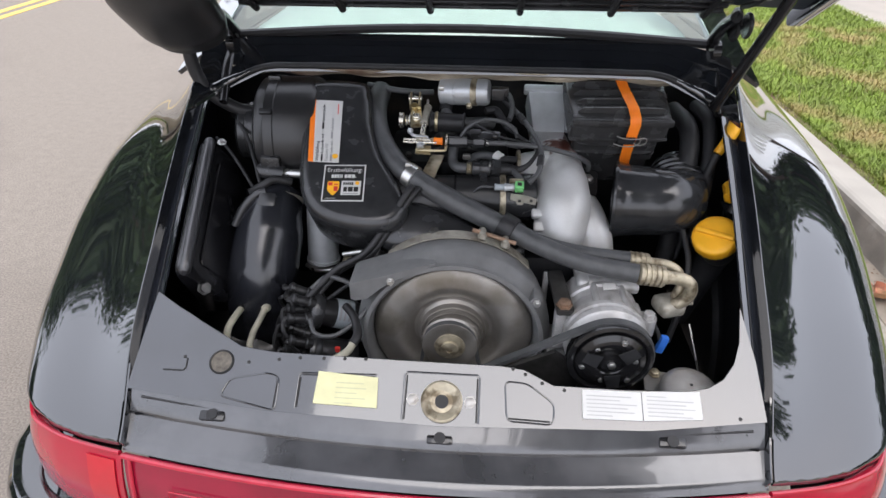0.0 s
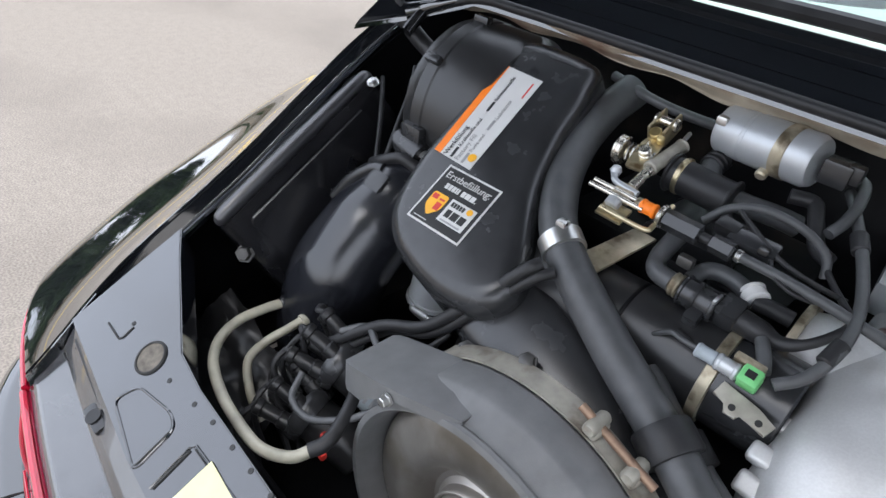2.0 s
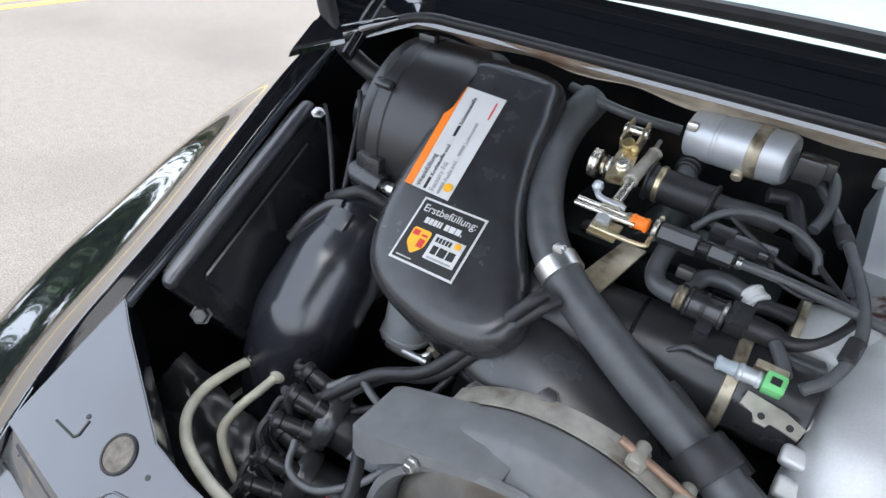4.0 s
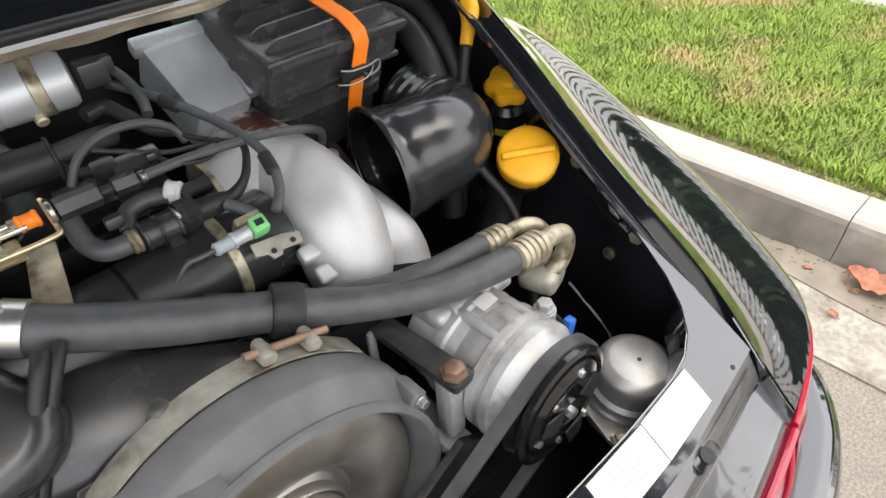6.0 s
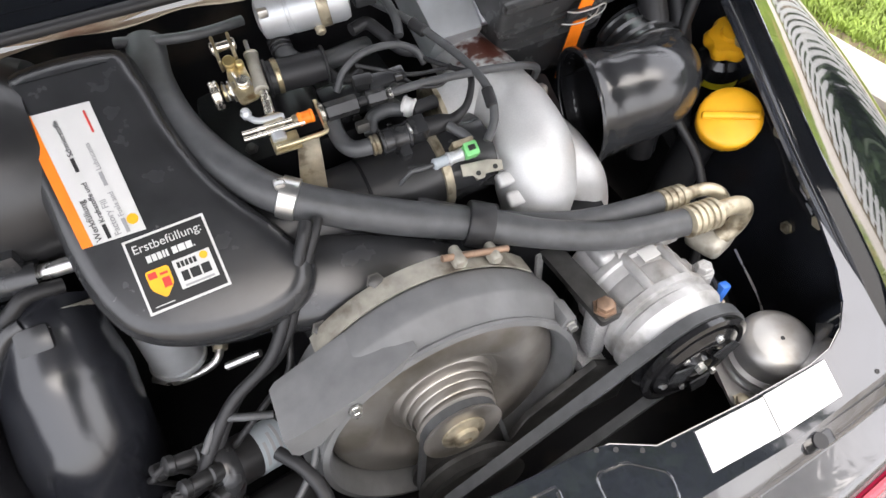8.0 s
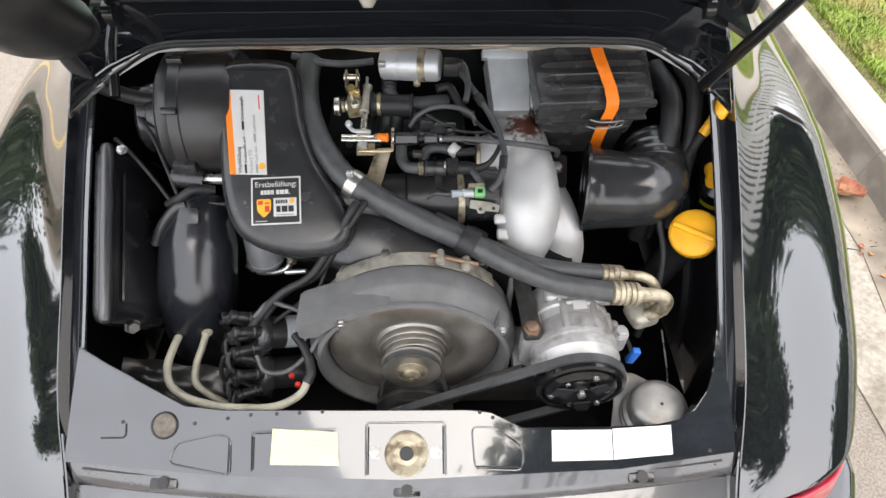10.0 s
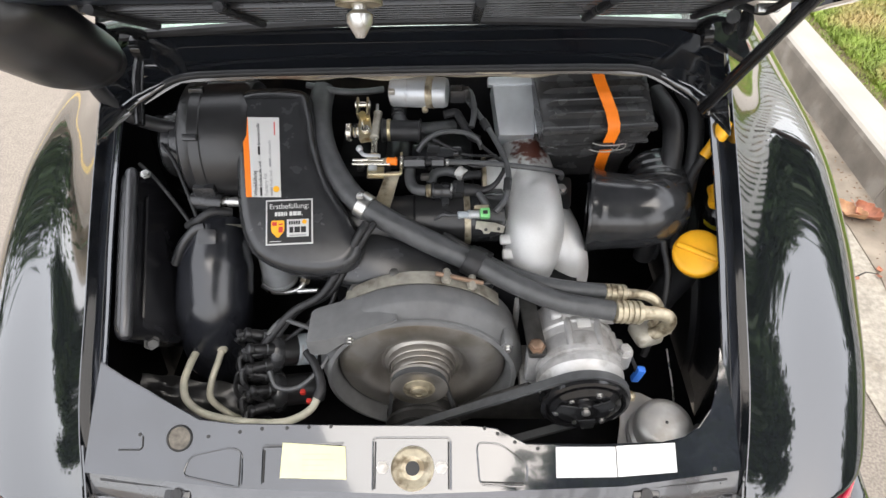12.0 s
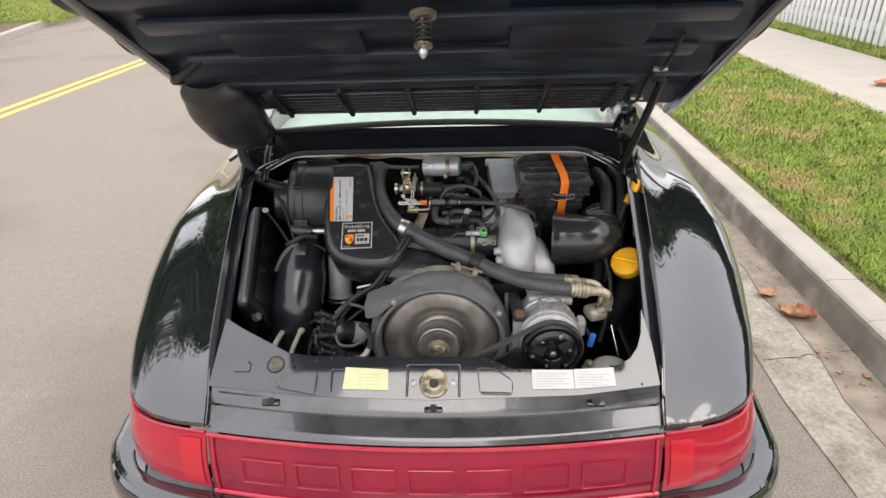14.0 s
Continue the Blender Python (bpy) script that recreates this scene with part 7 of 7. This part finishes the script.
# vacuum hoses with clamps and the black injector body
inj = thing("injector", "black injector body with a gold clamp, white collar and tapered boot", "injector")
inj.location = MIDDLE
tube("inlet_hose", [(-0.007, 0.590, 0.822), (-0.008, 0.573, 0.812), (-0.007, 0.552, 0.802), (0.002, 0.536, 0.798), (0.022, 0.531, 0.798)], 0.0098, HOSE, inj, 6, 16)
drum("clamp", (0.021, 0.531, 0.798), (0.031, 0.531, 0.798), 0.0112, BRASS_DIRTY, inj, 0.0008, "gold hose clamp")
drum("body", (0.032, 0.531, 0.798), (0.068, 0.530, 0.798), 0.0145, PLASTIC, inj, 0.0015)
drum("flange", (0.046, 0.531, 0.798), (0.050, 0.531, 0.798), 0.0185, PLASTIC, inj)
block("plug", (0.078, 0.531, 0.800), (0.020, 0.024, 0.026), PLASTIC, inj, (0.4, 0, 0))
block("plug_clip", (0.066, 0.523, 0.812), (0.004, 0.020, 0.004), STEEL, inj)
block("foot", (0.055, 0.516, 0.788), (0.014, 0.020, 0.016), PLASTIC, inj, (0.4, 0, 0))
tube("boot", [(0.088, 0.531, 0.799), (0.105, 0.530, 0.799), (0.125, 0.528, 0.801), (0.142, 0.531, 0.812), (0.155, 0.545, 0.826), (0.160, 0.560, 0.834)], [0.0115, 0.011, 0.0065, 0.0045, 0.004, 0.004], RUBBER, inj, 6)
tube("return_hose", [(0.029, 0.552, 0.796), (0.036, 0.567, 0.806), (0.055, 0.572, 0.808), (0.075, 0.568, 0.806)], 0.0085, HOSE, inj, 6, 16)
drum("collar", (0.076, 0.572, 0.808), (0.088, 0.563, 0.804), 0.0115, WHITE, inj, 0.0008, "white plastic collar")
tube("outlet_hose", [(0.084, 0.562, 0.803), (0.098, 0.567, 0.802), (0.118, 0.571, 0.800)], 0.008, RUBBER, inj)
block("bracket", (0.020, 0.548, 0.815), (0.016, 0.010, 0.012), DARK_STEEL, inj)
for k, (pts, r) in enumerate([
    ([(0.007, 0.589, 0.840), (0.024, 0.597, 0.860), (0.053, 0.603, 0.870), (0.088, 0.606, 0.866), (0.112, 0.606, 0.852), (0.120, 0.600, 0.835)], 0.0042),
    ([(0.010, 0.640, 0.842), (0.016, 0.622, 0.838), (0.030, 0.612, 0.836), (0.046, 0.618, 0.838)], 0.006),
    ([(0.078, 0.705, 0.889), (0.098, 0.698, 0.892), (0.106, 0.675, 0.884), (0.107, 0.648, 0.872), (0.102, 0.628, 0.862)], 0.0055),
    ([(0.053, 0.656, 0.870), (0.074, 0.662, 0.870), (0.085, 0.645, 0.863), (0.099, 0.622, 0.850), (0.115, 0.612, 0.846)], 0.0075),
    ([(0.092, 0.700, 0.878), (0.113, 0.659, 0.872), (0.138, 0.608, 0.860), (0.158, 0.556, 0.845), (0.163, 0.515, 0.832), (0.156, 0.490, 0.812), (0.140, 0.476, 0.798)], 0.0050),
    ([(0.100, 0.62, 0.85), (0.130, 0.59, 0.838), (0.152, 0.565, 0.835), (0.160, 0.548, 0.842)], 0.003),
    ([(0.112, 0.520, 0.800), (0.122, 0.505, 0.795), (0.128, 0.494, 0.790)], 0.006),
    ([(0.033, 0.500, 0.760), (0.042, 0.508, 0.768), (0.055, 0.500, 0.776), (0.070, 0.488, 0.780)], 0.003),
    ([(-0.20, 0.715, 0.90), (-0.14, 0.70, 0.895), (-0.10, 0.705, 0.89), (-0.06, 0.72, 0.885)], 0.006),
]):
    bm = bmesh.new()
    sweep(bm, pts, r, 14, 6)
    tagged(part("vacuum_hose", bm, RUBBER if k % 2 else HOSE), "thin black rubber hose in the middle of the engine", "hose", group="vacuum hoses").location = MIDDLE
sl = thing("cable_sleeve", "black fabric sleeve on a cable over the manifold", "sleeve")
sl.location = MIDDLE
drum("sleeve", (0.122, 0.640, 0.868), (0.132, 0.620, 0.862), 0.0075, RUBBER, sl)
drum("sleeve", (0.162, 0.520, 0.834), (0.159, 0.500, 0.822), 0.0068, RUBBER, sl)
gp = thing("sensor_plug", "bright green sensor plug on a grimy metal bracket", "connector")
gp.location = MIDDLE
block("plug", (0.123, 0.486, 0.784), (0.017, 0.017, 0.018), GREEN, gp, (0.6, 0, 0), 0.003, "bright green plug")
block("slot", (0.123, 0.4805, 0.7925), (0.008, 0.006, 0.002), BLACK_INK, gp, (0.6, 0, 0), 0.0)
block("backing", (0.117, 0.497, 0.786), (0.026, 0.008, 0.024), BRASS_DIRTY, gp, (0.6, 0, 0), 0.002, "tan metal backing")
bm = bmesh.new()
slab(bm, [(-0.024, -0.006), (-0.012, -0.008), (-0.010, -0.015), (0.000, -0.015), (0.002, -0.010), (0.024, -0.014), (0.027, -0.002), (0.010, 0.004), (-0.022, 0.008)], 0.003, plane_at((0.130, 0.474, 0.768), (1, 0, 0), (0, 0.8, 0.6)), 0.001)
part("bracket", bm, STRAP, gp, "grimy metal bracket")
for q in ((-0.006, -0.008), (0.016, -0.007)):
    bm = bmesh.new()
    revolve(bm, [(0.003, 0), (0.003, 0.0008)], plane_at((0.130, 0.474, 0.768), (1, 0, 0), (0, 0.8, 0.6)) @ Vector((*q, 0)), (0, -0.6, 0.8), 10)
    part("hole", bm, BLACK_INK, gp)
drum("sleeve", (0.076, 0.484, 0.783), (0.094, 0.486, 0.782), 0.0062, PALEBLUE, gp, 0.0005, "pale blue sleeve")
drum("socket", (0.094, 0.486, 0.782), (0.114, 0.487, 0.782), 0.0072, COIL_GREY, gp, 0.0008)
tube("wire", [(0.078, 0.484, 0.783), (0.062, 0.484, 0.783), (0.050, 0.488, 0.780), (0.035, 0.490, 0.765)], 0.0025, HOSE, gp)

# long dark plenum under the linkage
plen = thing("plenum", "dark grey intake plenum under the linkage", "plenum")
plen.location = MIDDLE
tube("body", [(-0.14, 0.515, 0.735), (-0.02, 0.520, 0.735), (0.06, 0.525, 0.737), (0.092, 0.528, 0.738)], 0.047, PLASTIC_DULL, plen, 5, 28)
bm = bmesh.new()
revolve(bm, [(0.047, -0.006), (0.051, -0.005), (0.051, 0.005), (0.047, 0.006)], (0.092, 0.528, 0.738), (1, 0.04, 0), 30)
part("gasket", bm, BRASS_DIRTY, plen, "tan gasket")
bm = bmesh.new()
revolve(bm, [(0.046, -0.03), (0.048, -0.028), (0.048, 0.03), (0.046, 0.032)], (0.126, 0.530, 0.738), (1, 0.04, 0), 30)
part("coupling", bm, PLASTIC, plen)
for x in (-0.06, 0.0):
    bm = bmesh.new()
    revolve(bm, [(0.0475, -0.002), (0.0482, -0.001), (0.0482, 0.001), (0.0475, 0.002)], (x, 0.520, 0.735), (1, 0.03, 0), 30)
    part("seam", bm, BAY, plen)
thr = thing("throttle_housing", "dark throttle housing under the linkage", "housing")
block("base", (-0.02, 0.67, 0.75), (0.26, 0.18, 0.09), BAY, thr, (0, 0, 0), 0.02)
drum("column", (-0.028, 0.672, 0.80), (-0.028, 0.600, 0.79), 0.028, PLASTIC_DULL, thr, 0.002)
block("face", (0.02, 0.62, 0.805), (0.05, 0.05, 0.03), PLASTIC, thr, (0.2, 0, 0), 0.006)
for x in (-0.10, -0.05, 0.03, 0.08):
    bolt("bolt", (x, 0.60, 0.797), (0, -0.3, 1), 0.006, 0.006, DARK_STEEL, thr)
crank = thing("crankcase", "near-black engine crankcase casting", "engine block")
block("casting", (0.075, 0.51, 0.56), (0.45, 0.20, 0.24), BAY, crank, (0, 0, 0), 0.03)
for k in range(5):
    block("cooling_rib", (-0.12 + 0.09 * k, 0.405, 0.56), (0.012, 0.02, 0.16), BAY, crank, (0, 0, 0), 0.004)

# grey ignition module
coil = thing("ignition_coil", "grey metal ignition coil box with a rimmed lid", "ignition coil")
CM = plane_at((0.186, 0.672, 0.880), (1, 0, 0), (0, 0.75, 0.62))
bm = bmesh.new()
slab(bm, [(-0.030, -0.055), (0.034, -0.055), (0.036, 0.045), (-0.042, 0.045)], 0.07, CM, 0.005)
part("case", bm, COIL_GREY, coil)
bm = bmesh.new()
box(bm, CM @ Vector((-0.002, 0.046, -0.004)), (0.096, 0.016, 0.02), CM.to_3x3(), 0.004)
box(bm, CM @ Vector((0.042, -0.005, -0.006)), (0.014, 0.09, 0.014), CM.to_3x3(), 0.003)
part("rim", bm, COIL_GREY, coil)
for k in range(3):
    bm = bmesh.new()
    box(bm, CM @ Vector((0.050 + 0.006 * k, -0.01, -0.012)), (0.002, 0.06, 0.016), CM.to_3x3())
    part("fin", bm, COIL_GREY, coil)
# cables beside the left wing
for k, (pts, r) in enumerate([
    ([(-0.495, 0.578, 0.832), (-0.465, 0.555, 0.818), (-0.43, 0.525, 0.788), (-0.395, 0.492, 0.750)], 0.0036),
    ([(-0.455, 0.605, 0.856), (-0.43, 0.578, 0.838), (-0.408, 0.54, 0.803), (-0.390, 0.505, 0.763)], 0.0036),
    ([(-0.535, 0.62, 1.01), (-0.53, 0.62, 0.955), (-0.51, 0.625, 0.91), (-0.47, 0.635, 0.878), (-0.43, 0.64, 0.865)], 0.013),
    ([(-0.50, 0.70, 0.84), (-0.47, 0.68, 0.85), (-0.44, 0.66, 0.855), (-0.42, 0.65, 0.855)], 0.012),
    ([(-0.41, 0.50, 0.75), (-0.385, 0.50, 0.765), (-0.36, 0.51, 0.775), (-0.33, 0.52, 0.765)], 0.008),
]):
    bm = bmesh.new()
    sweep(bm, pts, r, 12, 6)
    tagged(part("bay_cable", bm, RUBBER), "black cable beside the blower", "cable", group="bay cables")
bm = bmesh.new()
revolve(bm, [(0.008, -0.012), (0.008, 0.004), (0.005, 0.01)], (-0.393, 0.492, 0.748), (0, -0.4, 0.9), 10)
tagged(part("cable_end", bm, STEEL), "bright metal cable end fitting", "fitting")
# crumpled dark lining at the left foot of the bay
bm = bmesh.new()
sheet(bm, lambda u, v: Vector((-0.51 + 0.20 * u, 0.20 + 0.12 * v, 0.485 + 0.06 * v - 0.05 * u + 0.018 * noise.noise((u * 5, v * 6, 3)))), 24, 18)
solid(bm, 0.003)
tagged(part("bay_lining", bm, PLASTIC_DULL), "crumpled dark plastic lining in the bay corner", "lining")

# ---- trees across the street, beyond the fence and behind the camera ----
BARK = material("bark", (0.16, 0.12, 0.09), 0.9, spread=0.35, scale=12, bump=0.6, bump_scale=40)
FOLIAGE = material("foliage", (0.05, 0.09, 0.03), 0.6, spread=0.45, scale=2.0)


def tree(at, height, spread, seed, n=15000, low=0.55):
    rg = random.Random(seed)
    t = thing("tree", "broad-leaved street tree with dense dark green foliage, placed for its reflection", "tree", group="street trees")
    base = Vector(at)
    bm = bmesh.new()
    top = base + Vector((rg.uniform(-0.3, 0.3), rg.uniform(-0.3, 0.3), height * 0.55))
    sweep(bm, [base - Vector((0, 0, 0.1)), base + Vector((0.05, 0, height * 0.25)), top], [0.28, 0.2, 0.12], 12, 5)
    tips = []
    for k in range(9):
        a = k * 2.4 + rg.uniform(-0.3, 0.3)
        r = spread * rg.uniform(0.45, 0.95)
        tip = base + Vector((r * math.cos(a), r * math.sin(a), height * rg.uniform(low, 0.98)))
        mid = top * 0.5 + tip * 0.5 + Vector((0, 0, 0.3))
        sweep(bm, [top - Vector((0, 0, height * 0.12)), mid, tip], [0.10, 0.06, 0.02], 8, 4)
        tips += [tip, mid]
    part("trunk", bm, BARK, t)
    rn = np.random.default_rng(seed)
    pick = np.array([tuple(p) for p in tips])[rn.integers(0, len(tips), n)]
    c = pick + rn.normal(0, 1, (n, 3)) * np.array([spread * 0.2, spread * 0.2, height * 0.075])
    d1, d2 = rn.normal(0, 1, (n, 3)), rn.normal(0, 1, (n, 3))
    d1 /= np.linalg.norm(d1, axis=1)[:, None]
    d2 -= d1 * (d1 * d2).sum(1)[:, None]
    d2 /= np.linalg.norm(d2, axis=1)[:, None]
    s = rn.uniform(0.10, 0.22, n)[:, None]
    v = np.stack([c - d1 * s, c - d2 * s * 0.45, c + d1 * s, c + d2 * s * 0.45], 1).reshape(-1, 3)
    me = bpy.data.meshes.new("crown")
    me.from_pydata(v, [], np.arange(n * 4).reshape(-1, 4))
    me.materials.append(FOLIAGE)
    crown = new("crown", me)
    crown.parent = t


# seed 3 is added behind the camera to darken the lock panel's reflection
for at, h, sp, seed in (((-12.0, 4.2, 0), 10.5, 3.0, 1), ((-20.0, 9.0, 0), 4.0, 2.5, 2), ((3.4, -6.8, 0), 9.5, 2.6, 3), ((8.6, 5.6, 0), 4.6, 2.2, 4),
                        ((9.0, 8.5, 0), 5.6, 2.6, 5), ((9.4, 13.5, 0), 6.5, 2.8, 6), ((9.6, 2.4, 0), 4.2, 2.0, 8), ((9.5, -0.8, 0), 3.9, 2.0, 10), ((9.8, -4.2, 0), 4.2, 2.2, 11),
                        ((-17.0, 26.0, 0), 9.0, 3.4, 9), ((-13.5, 0.2, 0), 3.2, 2.2, 12), ((-14.0, 8.2, 0), 5.0, 2.4, 13), ((-14.5, -4.2, 0), 2.8, 2.2, 14), ((-16.0, 13.0, 0), 5.0, 2.4, 15)):
    tree(at, h, sp, seed, 45000 if seed == 3 else 15000, 0.15 if seed in (1, 8, 10, 11, 12, 13, 14, 15) else 0.55)
